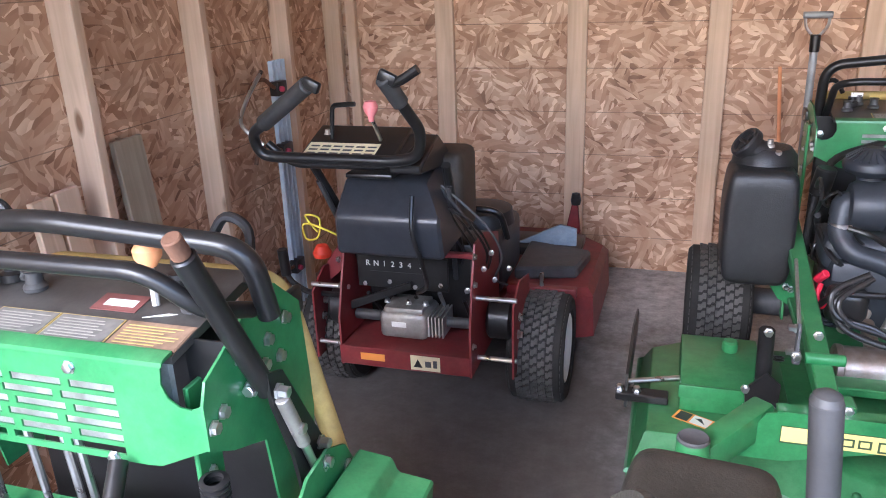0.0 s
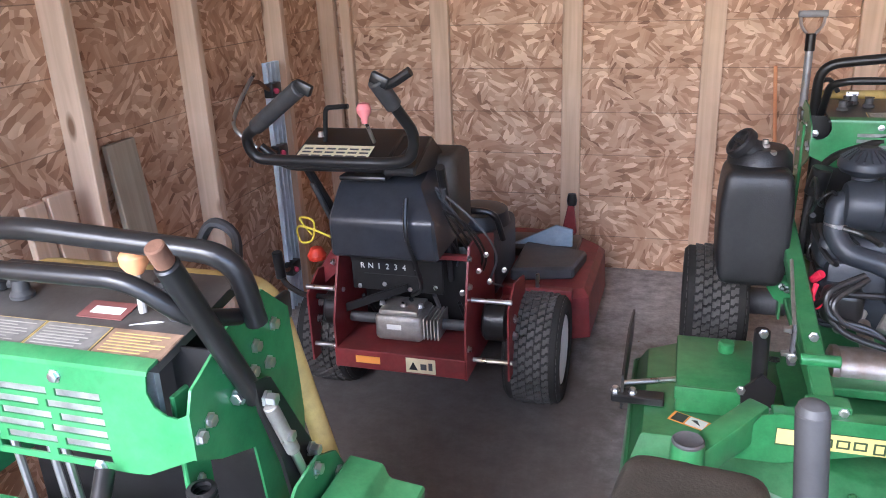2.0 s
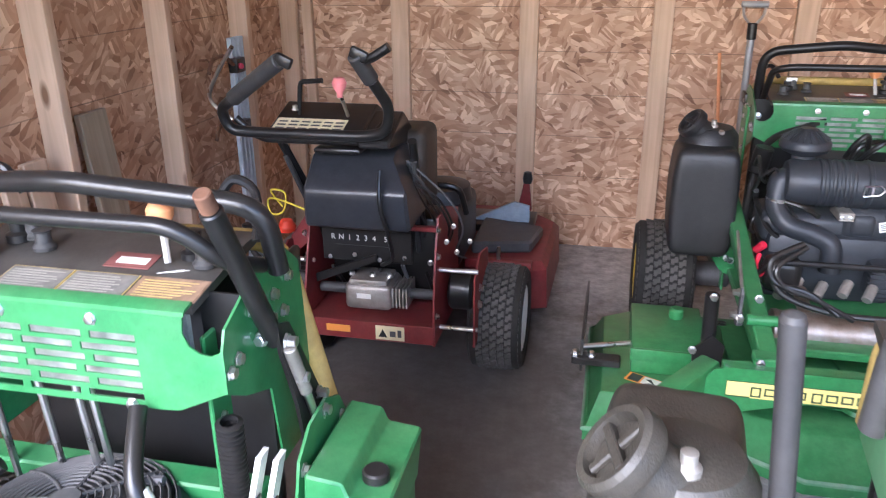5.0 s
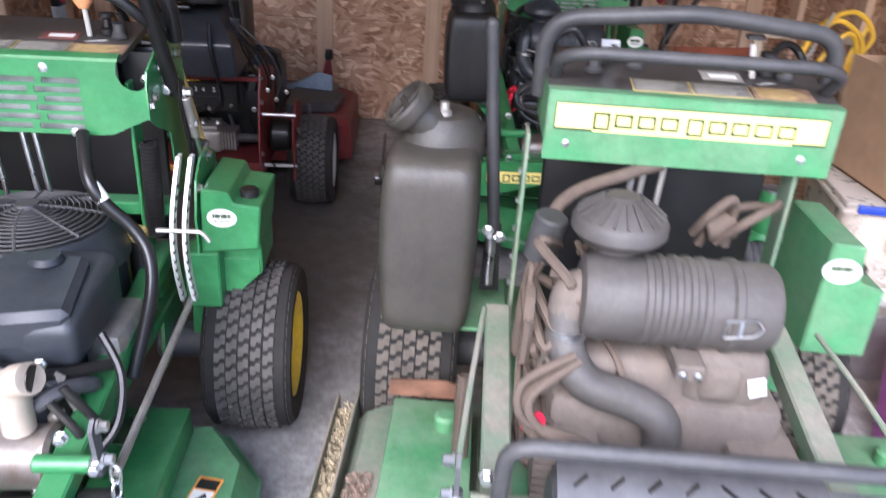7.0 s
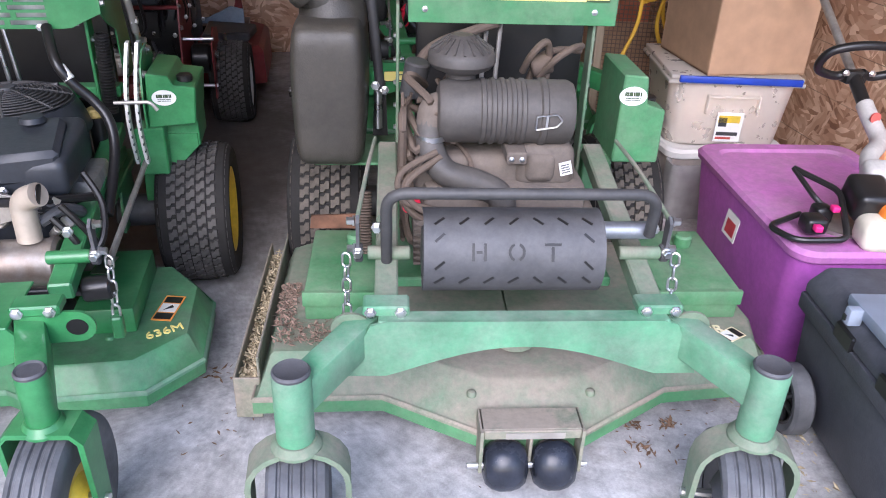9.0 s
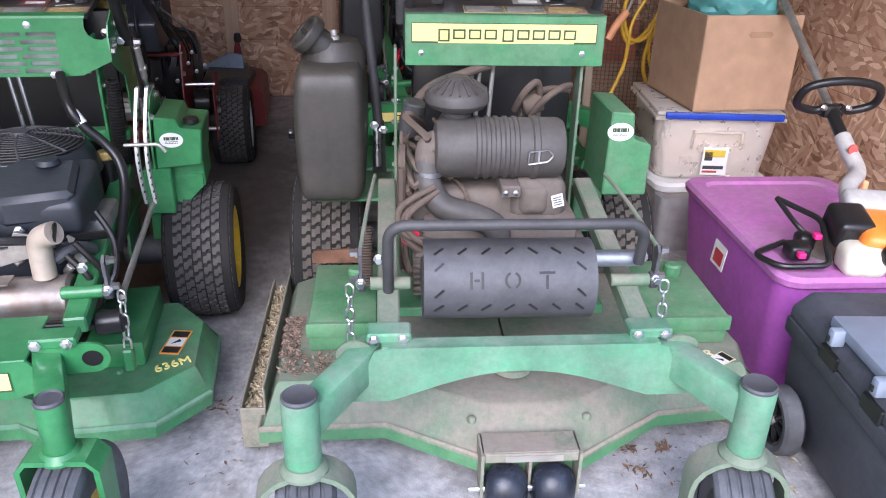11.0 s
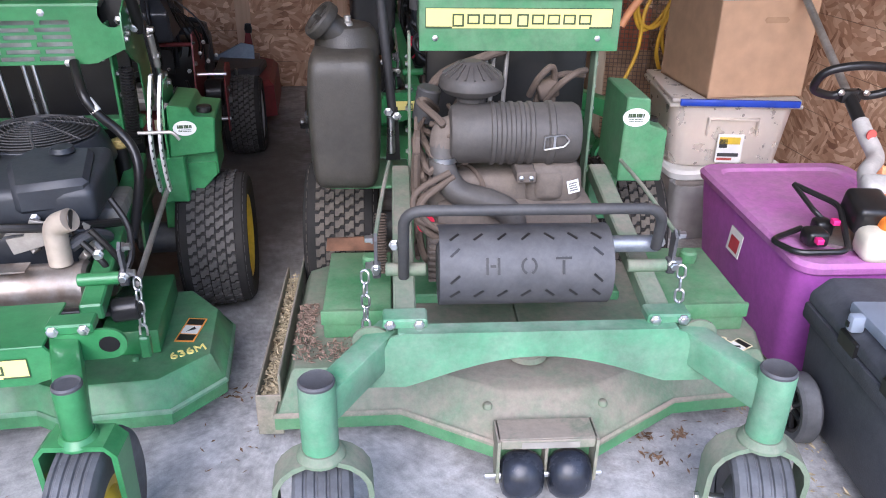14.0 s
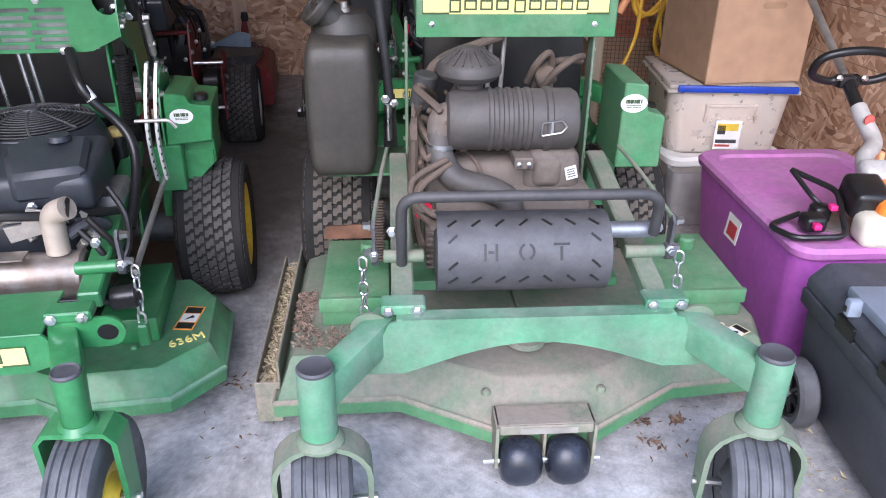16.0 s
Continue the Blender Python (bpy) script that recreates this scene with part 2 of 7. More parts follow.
def concrete_material():
    m = bpy.data.materials.new("concrete slab")
    m.use_nodes = True
    n, l = m.node_tree.nodes, m.node_tree.links
    b = n["Principled BSDF"]
    tc = n.new("ShaderNodeTexCoord")
    def noise_(scale, detail=6, rough=0.6):
        t = n.new("ShaderNodeTexNoise")
        t.inputs["Scale"].default_value, t.inputs["Detail"].default_value, t.inputs["Roughness"].default_value = scale, detail, rough
        l.new(tc.outputs["Object"], t.inputs["Vector"])
        return t
    a, c, d, st = noise_(1.6, 8), noise_(14, 8, 0.7), noise_(160, 3), noise_(3.1, 9, 0.72)
    ramp = n.new("ShaderNodeValToRGB")
    e = ramp.color_ramp.elements
    e[0].position, e[0].color = 0.36, (0.24, 0.235, 0.23, 1)
    e[1].position, e[1].color = 0.64, (0.56, 0.555, 0.545, 1)
    ad = n.new("ShaderNodeMath")
    ad.operation = "MULTIPLY_ADD"
    ad.inputs[1].default_value = 0.5
    hf = n.new("ShaderNodeMath")
    hf.operation = "MULTIPLY"
    hf.inputs[1].default_value = 0.5
    l.new(c.outputs["Fac"], hf.inputs[0])
    l.new(a.outputs["Fac"], ad.inputs[0])
    l.new(hf.outputs["Value"], ad.inputs[2])
    l.new(ad.outputs["Value"], ramp.inputs["Fac"])
    sr = n.new("ShaderNodeMapRange")
    sr.inputs["From Min"].default_value, sr.inputs["From Max"].default_value, sr.inputs["To Max"].default_value = 0.56, 0.68, 0.6
    l.new(st.outputs["Fac"], sr.inputs["Value"])
    mx = n.new("ShaderNodeMix")
    mx.data_type = "RGBA"
    l.new(sr.outputs["Result"], mx.inputs["Factor"])
    l.new(ramp.outputs["Color"], mx.inputs["A"])
    mx.inputs["B"].default_value = (0.19, 0.155, 0.12, 1)
    # pits and scuffs of the worn surface
    pit, scuff = noise_(55, 8, 0.8), noise_(7, 9, 0.78)
    pr = n.new("ShaderNodeMapRange")
    pr.inputs["From Min"].default_value, pr.inputs["From Max"].default_value = 0.34, 0.62
    pr.inputs["To Min"].default_value, pr.inputs["To Max"].default_value = 0.80, 1.1
    l.new(pit.outputs["Fac"], pr.inputs["Value"])
    qr = n.new("ShaderNodeMapRange")
    qr.inputs["From Min"].default_value, qr.inputs["From Max"].default_value = 0.36, 0.60
    qr.inputs["To Min"].default_value, qr.inputs["To Max"].default_value = 0.90, 1.13
    l.new(scuff.outputs["Fac"], qr.inputs["Value"])
    worn = n.new("ShaderNodeMath")
    worn.operation = "MULTIPLY"
    l.new(pr.outputs["Result"], worn.inputs[0])
    l.new(qr.outputs["Result"], worn.inputs[1])
    wear = n.new("ShaderNodeVectorMath")
    wear.operation = "SCALE"
    l.new(mx.outputs["Result"], wear.inputs[0])
    l.new(worn.outputs["Value"], wear.inputs["Scale"])
    # ragged-edged brown over the slab's middle: soil, and shade between mowers as colour
    off = n.new("ShaderNodeVectorMath")
    off.operation = "SUBTRACT"
    off.inputs[1].default_value = (-0.50, 1.62, 0)
    l.new(tc.outputs["Object"], off.inputs[0])
    sq = n.new("ShaderNodeVectorMath")
    sq.operation = "MULTIPLY"
    sq.inputs[1].default_value = (1.0, 0.62, 0)
    l.new(off.outputs["Vector"], sq.inputs[0])
    ln = n.new("ShaderNodeVectorMath")
    ln.operation = "LENGTH"
    l.new(sq.outputs["Vector"], ln.inputs[0])
    jit = n.new("ShaderNodeMath")
    jit.operation = "MULTIPLY_ADD"
    jit.inputs[1].default_value = -0.75
    l.new(st.outputs["Fac"], jit.inputs[0])
    l.new(ln.outputs["Value"], jit.inputs[2])
    ed = n.new("ShaderNodeMapRange")
    ed.inputs["From Min"].default_value, ed.inputs["From Max"].default_value = 0.66, 0.15
    ed.inputs["To Max"].default_value = 0.86
    l.new(jit.outputs["Value"], ed.inputs["Value"])
    # this mix lays that soil-and-shade brown over the worn concrete
    oil = n.new("ShaderNodeMix")
    oil.data_type = "RGBA"
    l.new(ed.outputs["Result"], oil.inputs["Factor"])
    l.new(wear.outputs["Vector"], oil.inputs["A"])
    oil.inputs["B"].default_value = (0.088, 0.073, 0.06, 1)
    l.new(oil.outputs["Result"], b.inputs["Base Color"])
    b.inputs["Roughness"].default_value = 0.72
    bp = n.new("ShaderNodeBump")
    bp.inputs["Strength"].default_value, bp.inputs["Distance"].default_value = 0.3, 0.003
    l.new(d.outputs["Fac"], bp.inputs["Height"])
    l.new(bp.outputs["Normal"], b.inputs["Normal"])
    return m


OSB, OSB_SIDE = osb_material(False), osb_material(True)
LUMBER = lumber_material("pine stud", (0.72, 0.52, 0.36), (0.50, 0.33, 0.205))
BOARDGREY = lumber_material("weathered board", (0.46, 0.38, 0.27), (0.27, 0.21, 0.14))
CONCRETE = concrete_material()
GROUND = mat("gravel drive", (0.22, 0.21, 0.19), 0.9, scale=9, var=0.35, bump=0.6, bscale=60)
PLASTER = mat("plain board", (0.45, 0.33, 0.22), 0.8)
GREEN = mat("green enamel", (0.014, 0.185, 0.05), 0.32, coat=0.25, dust=0.15, dscale=9, bump=0.04)
GREEN_SOILED = mat("scuffed green enamel", (0.014, 0.18, 0.05), 0.36, coat=0.15, var=0.25, dust=0.34, dustcol=(0.30, 0.31, 0.25), dscale=7, bump=0.08)
LEVERBLACK = mat("worn black lever paint", (0.018, 0.018, 0.02), 0.5, dust=0.1, dustcol=(0.30, 0.28, 0.25), bump=0.15)
GREEN_OLD = mat("dust-caked green enamel", (0.03, 0.17, 0.075), 0.5, dust=1.0, dustcol=(0.27, 0.24, 0.19), dscale=4, bump=0.2)
GREEN_FADED = mat("faded green enamel", (0.035, 0.215, 0.095), 0.42, var=0.4, scale=8, dust=0.6, dustcol=(0.30, 0.325, 0.265), dscale=9, bump=0.14)
CHUTE = mat("dust-caked tan sheet metal", (0.06, 0.16, 0.08), 0.8, dust=1.4, dustcol=(0.28, 0.24, 0.19), dscale=6, bump=0.3)
OLDYELLOW = mat("dull yellow enamel", (0.50, 0.36, 0.09), 0.5, dust=0.3, bump=0.1)
GREEN_MID = mat("worn green enamel", (0.015, 0.19, 0.055), 0.4, dust=0.42, dustcol=(0.36, 0.36, 0.28), dscale=7, bump=0.08)
YELLOW = mat("yellow enamel", (0.75, 0.52, 0.02), 0.4, dust=0.2)
DECAL = mat("pale yellow decal", (0.86, 0.74, 0.24), 0.4, var=0.05, bump=0.02)
DECAL_INK = mat("dark decal ink", (0.045, 0.075, 0.03), 0.45, var=0.1, bump=0.02)
WHITE = mat("white label", (0.78, 0.77, 0.72), 0.5, var=0.06, bump=0.02)
CREAM = mat("cream label", (0.74, 0.66, 0.42), 0.5, var=0.08, bump=0.02)
ORANGE = mat("orange plastic", (0.85, 0.24, 0.03), 0.38, var=0.1)
SALMON = mat("sun-bleached orange plastic", (0.80, 0.36, 0.16), 0.5, var=0.1)
BLACK = mat("black enamel", (0.009, 0.009, 0.010), 0.3, dust=0.035, bump=0.05)
BLACK_OLD = mat("dusty black paint", (0.022, 0.023, 0.026), 0.45, dust=0.2, dustcol=(0.30, 0.28, 0.25), bump=0.15)
ROLLER = mat("polished black plastic roller", (0.011, 0.014, 0.023), 0.24, var=0.4, scale=30, dust=0.07, dustcol=(0.3, 0.31, 0.33), dscale=16, bump=0.1)
GREYBLACK = mat("greyed black steel", (0.05, 0.052, 0.058), 0.5, metal=0.1, dust=0.2, dustcol=(0.33, 0.31, 0.29), bump=0.12)
RUBBER = mat("tyre rubber", (0.016, 0.0155, 0.015), 0.8, var=0.3, scale=9, dust=0.26, dustcol=(0.26, 0.23, 0.19), dscale=5, bump=0.3, bscale=60)
RUBBER_DUSTY = mat("dusty tyre rubber", (0.04, 0.037, 0.034), 0.82, var=0.3, scale=9, dust=0.55, dustcol=(0.25, 0.21, 0.165), dscale=5, bump=0.3, bscale=60)
PRINTGREY = mat("faded grey print", (0.30, 0.28, 0.24), 0.5, var=0.2, bump=0.02)
LABELDUST = mat("dusty grey label", (0.17, 0.16, 0.14), 0.5, var=0.25, scale=60, bump=0.05)
LABELRUST = mat("dusty orange-brown label", (0.24, 0.155, 0.10), 0.5, var=0.25, scale=60, bump=0.05)
PANELTOP = mat("dusty dark control panel", (0.032, 0.03, 0.028), 0.32, var=0.35, scale=22, dust=0.14, dustcol=(0.3, 0.27, 0.23), dscale=9, bump=0.08)
BANDSTEEL = mat("brushed pale steel", (0.60, 0.59, 0.56), 0.45, metal=0.35, var=0.15, dust=0.15)
SLOTBACK = mat("grey foam behind the slots", (0.30, 0.31, 0.30), 0.6, var=0.35, scale=30, dust=0.2)
SHAFTGREY = mat("grey painted shaft", (0.36, 0.37, 0.38), 0.4, metal=0.2, var=0.15)
TREAD = mat("worn tread rubber", (0.04, 0.038, 0.036), 0.8, var=0.35, scale=14, dust=0.36, dustcol=(0.20, 0.18, 0.155), dscale=6, bump=0.25, bscale=60)
TREAD_DUSTY = mat("dust-caked tread rubber", (0.05, 0.045, 0.038), 0.85, var=0.35, scale=14, dust=0.6, dustcol=(0.21, 0.175, 0.135), dscale=6, bump=0.25, bscale=60)
CARCASS = mat("dark tyre carcass", (0.011, 0.0105, 0.01), 0.88, var=0.3, scale=9, dust=0.07, dustcol=(0.2, 0.17, 0.13), dscale=5, bump=0.3, bscale=60)
RUBBER_SMOOTH = mat("smooth grey rubber", (0.05, 0.052, 0.057), 0.5, var=0.5, scale=16, dust=0.26, dustcol=(0.33, 0.33, 0.33), bump=0.16)
TANKPLASTIC = mat("black tank plastic", (0.012, 0.012, 0.0135), 0.4, dust=0.05, dustcol=(0.3, 0.28, 0.24), bump=0.3, bscale=260)
TANKDUSTY = mat("dusty black tank plastic", (0.018, 0.017, 0.015), 0.38, dust=0.19, dustcol=(0.26, 0.225, 0.17), dscale=4, bump=0.35, bscale=260)
ENGINE = mat("black engine cowl", (0.013, 0.017, 0.024), 0.4, dust=0.10, dustcol=(0.3, 0.29, 0.27), bump=0.15)
ENGINE_DUST = mat("dust-caked engine", (0.07, 0.06, 0.052), 0.75, dust=0.85, dustcol=(0.20, 0.16, 0.125), dscale=8, bump=0.5, bscale=50)
CANISTER = mat("dusty grey canister plastic", (0.04, 0.037, 0.035), 0.48, dust=0.42, dustcol=(0.21, 0.185, 0.155), dscale=5, bump=0.2)
HOSE = mat("brown dusty hose", (0.07, 0.052, 0.04), 0.8, dust=0.55, dustcol=(0.19, 0.14, 0.10), bump=0.3)
STEEL = mat("zinc plated steel", (0.66, 0.66, 0.66), 0.3, metal=1.0, bump=0.08)
STEEL_DULL = mat("dull cast aluminium", (0.42, 0.40, 0.37), 0.5, metal=0.8, dust=0.3, bump=0.3)
RUSTY = mat("rusted steel", (0.17, 0.085, 0.05), 0.85, metal=0.1, var=0.4, bump=0.5, bscale=70)
MUFFLER = mat("heat-stained silver muffler", (0.36, 0.33, 0.30), 0.4, metal=0.8, var=0.12, mottle=(0.25, 0.19, 0.15), dust=0.1, bump=0.15)
RED = mat("red enamel", (0.19, 0.007, 0.014), 0.38, dust=0.3, dustcol=(0.2, 0.13, 0.10), bump=0.08)
DEFLECTOR = mat("blue-grey plastic", (0.21, 0.27, 0.34), 0.55, dust=0.25)
PINK = mat("faded pink knob", (0.86, 0.28, 0.28), 0.4, var=0.05)
PURPLE = mat("magenta plastic tote", (0.40, 0.085, 0.40), 0.42, var=0.08, dust=0.12, dustcol=(0.45, 0.33, 0.36), bump=0.12)
PURPLE_LID = mat("faded magenta lid", (0.48, 0.13, 0.43), 0.5, var=0.12, dust=0.6, dustcol=(0.36, 0.22, 0.28), bump=0.15)
CARDBOARD = mat("brown corrugated cardboard", (0.43, 0.275, 0.165), 0.85, var=0.09, bump=0.15, bscale=200)
CLEAR = mat("cloudy clear plastic", (0.92, 0.85, 0.76), 0.3, var=0.04, trans=0.6, bump=0.1, ior=1.12)
BLUE = mat("blue plastic", (0.02, 0.06, 0.42), 0.4)
TEAL = mat("teal plastic sack", (0.12, 0.36, 0.33), 0.42, var=0.25, scale=9, bump=0.6, bscale=14)
TOOLBOX = mat("black toolbox plastic", (0.022, 0.025, 0.032), 0.48, dust=0.26, dustcol=(0.28, 0.28, 0.30), dscale=5, bump=0.25, bscale=220)
PALEBLUE = mat("translucent pale blue plastic", (0.40, 0.45, 0.52), 0.35, var=0.1, trans=0.4, ior=1.2)
TRIMWHITE = mat("dirty white plastic", (0.47, 0.45, 0.42), 0.45, var=0.1, dust=0.2)
CORD = mat("yellow extension cord", (0.70, 0.42, 0.03), 0.5, var=0.15)
STRAW = mat("dry grass clippings", (0.46, 0.38, 0.24), 0.9, var=0.35, scale=40)
LEAF = mat("dry brown leaf", (0.20, 0.12, 0.07), 0.85, var=0.4, scale=60)
TRACKMETAL = mat("painted white-blue metal track", (0.55, 0.63, 0.70), 0.4, metal=0.3, var=0.08)
FIREBRICK = mat("brick red box", (0.42, 0.13, 0.07), 0.7, var=0.15)
LATTICE = mat("brown wire mesh", (0.20, 0.14, 0.10), 0.7, metal=0.2)
RUST_ORANGE = mat("orange warning label", (0.80, 0.33, 0.06), 0.5, var=0.06)


# ---- mesh helpers ----
def part(name, bm, material, parent=None, label="", smooth=True):
    """Links a bmesh as one mesh object under a thing or a part."""
    me = bpy.data.meshes.new(name)
    bmesh.ops.recalc_face_normals(bm, faces=bm.faces[:])
    bm.to_mesh(me)
    bm.free()
    if smooth:
        for p in me.polygons:
            p.use_smooth = True
        me.set_sharp_from_angle(angle=radians(32))
    me.materials.append(material)
    ob = new(name, me)
    if parent is not None:
        ob.parent = parent
    if label:
        tagged(ob, label)
    return ob


def thing(name, label, category, x=0, y=0, z=0, turn=0, group=""):
    ob = new(name)
    ob.matrix_basis = pose(x, y, z, 0, 0, turn)
    return tagged(ob, label, category, group)


def merge(bm, other, m=None):
    if m is not None:
        bmesh.ops.transform(other, matrix=m, verts=other.verts[:])
    me = bpy.data.meshes.new("tmp")
    other.to_mesh(me)
    bm.from_mesh(me)
    bpy.data.meshes.remove(me)
    other.free()
    return bm


def box(sx, sy, sz, bevel=0.0, seg=2):
    bm = bmesh.new()
    bmesh.ops.create_cube(bm, size=1)
    bmesh.ops.scale(bm, vec=(sx, sy, sz), verts=bm.verts[:])
    if bevel > 0:
        bmesh.ops.bevel(bm, geom=bm.edges[:], offset=bevel, segments=seg, profile=0.5, affect="EDGES")
    return bm


def span(x0, x1, y0, y1, z0, z1, bevel=0.0, seg=2):
    bm = box(abs(x1 - x0), abs(y1 - y0), abs(z1 - z0), bevel, seg)
    bmesh.ops.translate(bm, vec=((x0 + x1) / 2, (y0 + y1) / 2, (z0 + z1) / 2), verts=bm.verts[:])
    return bm


def lathe(profile, seg=24, axis="Z", at=(0, 0, 0)):
    """Turns (radius, height) pairs about an axis; ends close where the radius is 0."""
    bm = bmesh.new()
    rings = []
    for r, h in profile:
        if r < 1e-5:
            rings.append([bm.verts.new((0, 0, h))])
        else:
            rings.append([bm.verts.new((r * math.cos(2 * math.pi * k / seg), r * math.sin(2 * math.pi * k / seg), h)) for k in range(seg)])
    for a, b in zip(rings, rings[1:]):
        for k in range(seg):
            j = (k + 1) % seg
            if len(a) == 1 and len(b) > 1:
                bm.faces.new((a[0], b[k], b[j]))
            elif len(b) == 1 and len(a) > 1:
                bm.faces.new((a[k], a[j], b[0]))
            elif len(a) > 1:
                bm.faces.new((a[k], a[j], b[j], b[k]))
    if axis == "X":
        bmesh.ops.rotate(bm, matrix=Matrix.Rotation(radians(90), 3, "Y"), verts=bm.verts[:])
    if axis == "Y":
        bmesh.ops.rotate(bm, matrix=Matrix.Rotation(radians(-90), 3, "X"), verts=bm.verts[:])
    bmesh.ops.translate(bm, vec=at, verts=bm.verts[:])
    return bm


def rod(a, b, r, seg=12, r2=None):
    a, b = Vector(a), Vector(b)
    d = b - a
    h = d.length
    r2 = r if r2 is None else r2
    e = min(r * 0.15, h * 0.2)
    bm = lathe([(0, 0), (r - e, 0), (r, e), (r2, h - e), (r2 - e, h), (0, h)], seg)
    m = Matrix.Translation(a) @ d.to_track_quat("Z", "Y").to_matrix().to_4x4()
    bmesh.ops.transform(bm, matrix=m, verts=bm.verts[:])
    return bm


def rounded(points, radius, steps=5):
    pts = [Vector(p) for p in points]
    out = [pts[0]]
    for a, b, c in zip(pts, pts[1:], pts[2:]):
        u, v = (a - b), (c - b)
        r = min(radius, u.length * 0.45, v.length * 0.45)
        p, q = b + u.normalized() * r, b + v.normalized() * r
        for k in range(steps + 1):
            t = k / steps
            out.append(p * (1 - t) ** 2 + b * 2 * t * (1 - t) + q * t * t)
    out.append(pts[-1])
    return out


def tube(points, r, fillet=0.04, seg=10, steps=5):
    """A round tube along a line of points whose corners are rounded."""
    pts = rounded(points, fillet, steps) if fillet else [Vector(p) for p in points]
    bm = bmesh.new()
    rings = []
    up = None
    for i, p in enumerate(pts):
        d = (pts[min(i + 1, len(pts) - 1)] - pts[max(i - 1, 0)]).normalized()
        if up is None:
            up = d.orthogonal().normalized()
        up = (up - d * up.dot(d)).normalized()
        side = d.cross(up)
        rings.append([bm.verts.new(p + (up * math.cos(2 * math.pi * k / seg) + side * math.sin(2 * math.pi * k / seg)) * r) for k in range(seg)])
    for a, b in zip(rings, rings[1:]):
        for k in range(seg):
            bm.faces.new((a[k], a[(k + 1) % seg], b[(k + 1) % seg], b[k]))
    bm.faces.new(rings[0][::-1])
    bm.faces.new(rings[-1])
    return bm


def smooth_line(points, n=6):
    """More points along a soft curve through the given ones."""
    p = [Vector(q) for q in points]
    out = []
    for i in range(len(p) - 1):
        a, b, c, d = p[max(i - 1, 0)], p[i], p[i + 1], p[min(i + 2, len(p) - 1)]
        for k in range(n):
            t = k / n
            out.append(0.5 * (2 * b + (c - a) * t + (2 * a - 5 * b + 4 * c - d) * t * t + (3 * b - a - 3 * c + d) * t ** 3))
    return out + [p[-1]]


def plate(outline, thick, axis="Y", at=(0, 0, 0), bevel=0.0):
    """A flat plate from an outline. axis Y: the outline is (x, z); X: (y, z); Z: (x, y)."""
    bm = bmesh.new()
    put = {"Y": lambda a, b, h: (a, h, b), "X": lambda a, b, h: (h, a, b), "Z": lambda a, b, h: (a, b, h)}[axis]
    lo = [bm.verts.new(put(a, b, -thick / 2)) for a, b in outline]
    hi = [bm.verts.new(put(a, b, thick / 2)) for a, b in outline]
    bm.faces.new(lo[::-1])
    bm.faces.new(hi)
    k = len(outline)
    for i in range(k):
        bm.faces.new((lo[i], lo[(i + 1) % k], hi[(i + 1) % k], hi[i]))
    bmesh.ops.translate(bm, vec=at, verts=bm.verts[:])
    if bevel > 0:
        bmesh.ops.bevel(bm, geom=bm.edges[:], offset=bevel, segments=1, profile=0.5, affect="EDGES")
    return bm


def bolt(parent, at, axis="Y", r=0.009, h=0.008, flip=-1):
    """A zinc hex bolt head with its washer."""
    bm = lathe([(0, 0), (r * 1.35, 0), (r * 1.35, h * 0.25), (r, h * 0.25), (r, h), (r * 0.8, h * 1.1), (0, h * 1.1)], 6)
    if axis == "Y":
        bmesh.ops.rotate(bm, matrix=Matrix.Rotation(radians(90 if flip < 0 else -90), 3, "X"), verts=bm.verts[:])
    if axis == "X":
        bmesh.ops.rotate(bm, matrix=Matrix.Rotation(radians(90 * flip), 3, "Y"), verts=bm.verts[:])
    bmesh.ops.translate(bm, vec=at, verts=bm.verts[:])
    return part("bolt", bm, STEEL, parent)


def bars(parent, name, material, x0, x1, z0, z1, y, rows, rnd, fill=0.55):
    """Unreadable print: short bars in rows on a plane that faces -Y, joined."""
    bm = bmesh.new()
    dz = (z1 - z0) / rows
    for r in range(rows):
        x = x0
        while x < x1 - 0.002:
            w = min(rnd.uniform(0.25, 1.1) * (x1 - x0) * 0.3, x1 - x)
            zc = z0 + dz * (r + 0.5)
            merge(bm, span(x, x + w * 0.85, y - 0.0006, y + 0.0006, zc - dz * fill / 2, zc + dz * fill / 2))
            x += w
    return part(name, bm, material, parent, smooth=False)


def oval(rx, rz, thick, at, seg=28):
    return plate([(rx * math.cos(2 * math.pi * k / seg), rz * math.sin(2 * math.pi * k / seg)) for k in range(seg)], thick, "Y", at)


def text_mesh(name, body, size, material, parent, m, depth=0.0015, label=""):
    cu = bpy.data.curves.new(name, "FONT")
    cu.body, cu.size, cu.extrude, cu.align_x, cu.align_y = body, size, depth, "CENTER", "CENTER"
    tmp = new("tmp_text", cu)
    dg = bpy.context.evaluated_depsgraph_get()
    me = bpy.data.meshes.new_from_object(tmp.evaluated_get(dg))
    bpy.data.objects.remove(tmp)
    me.name = name
    me.materials.clear()
    me.materials.append(material)
    ob = new(name, me)
    ob.parent = parent
    ob.matrix_basis = m
    return tagged(ob, label) if label else ob


# ---- the building ----
WX0, WX1, WY1, WH = -1.54, 2.29, 3.375, 2.55
YF = -0.8


def structure(name, bm, material, label, smooth=False):
    return tagged(part(name, bm, material, None, label, smooth), label, name.split("_")[0], "", "structure")


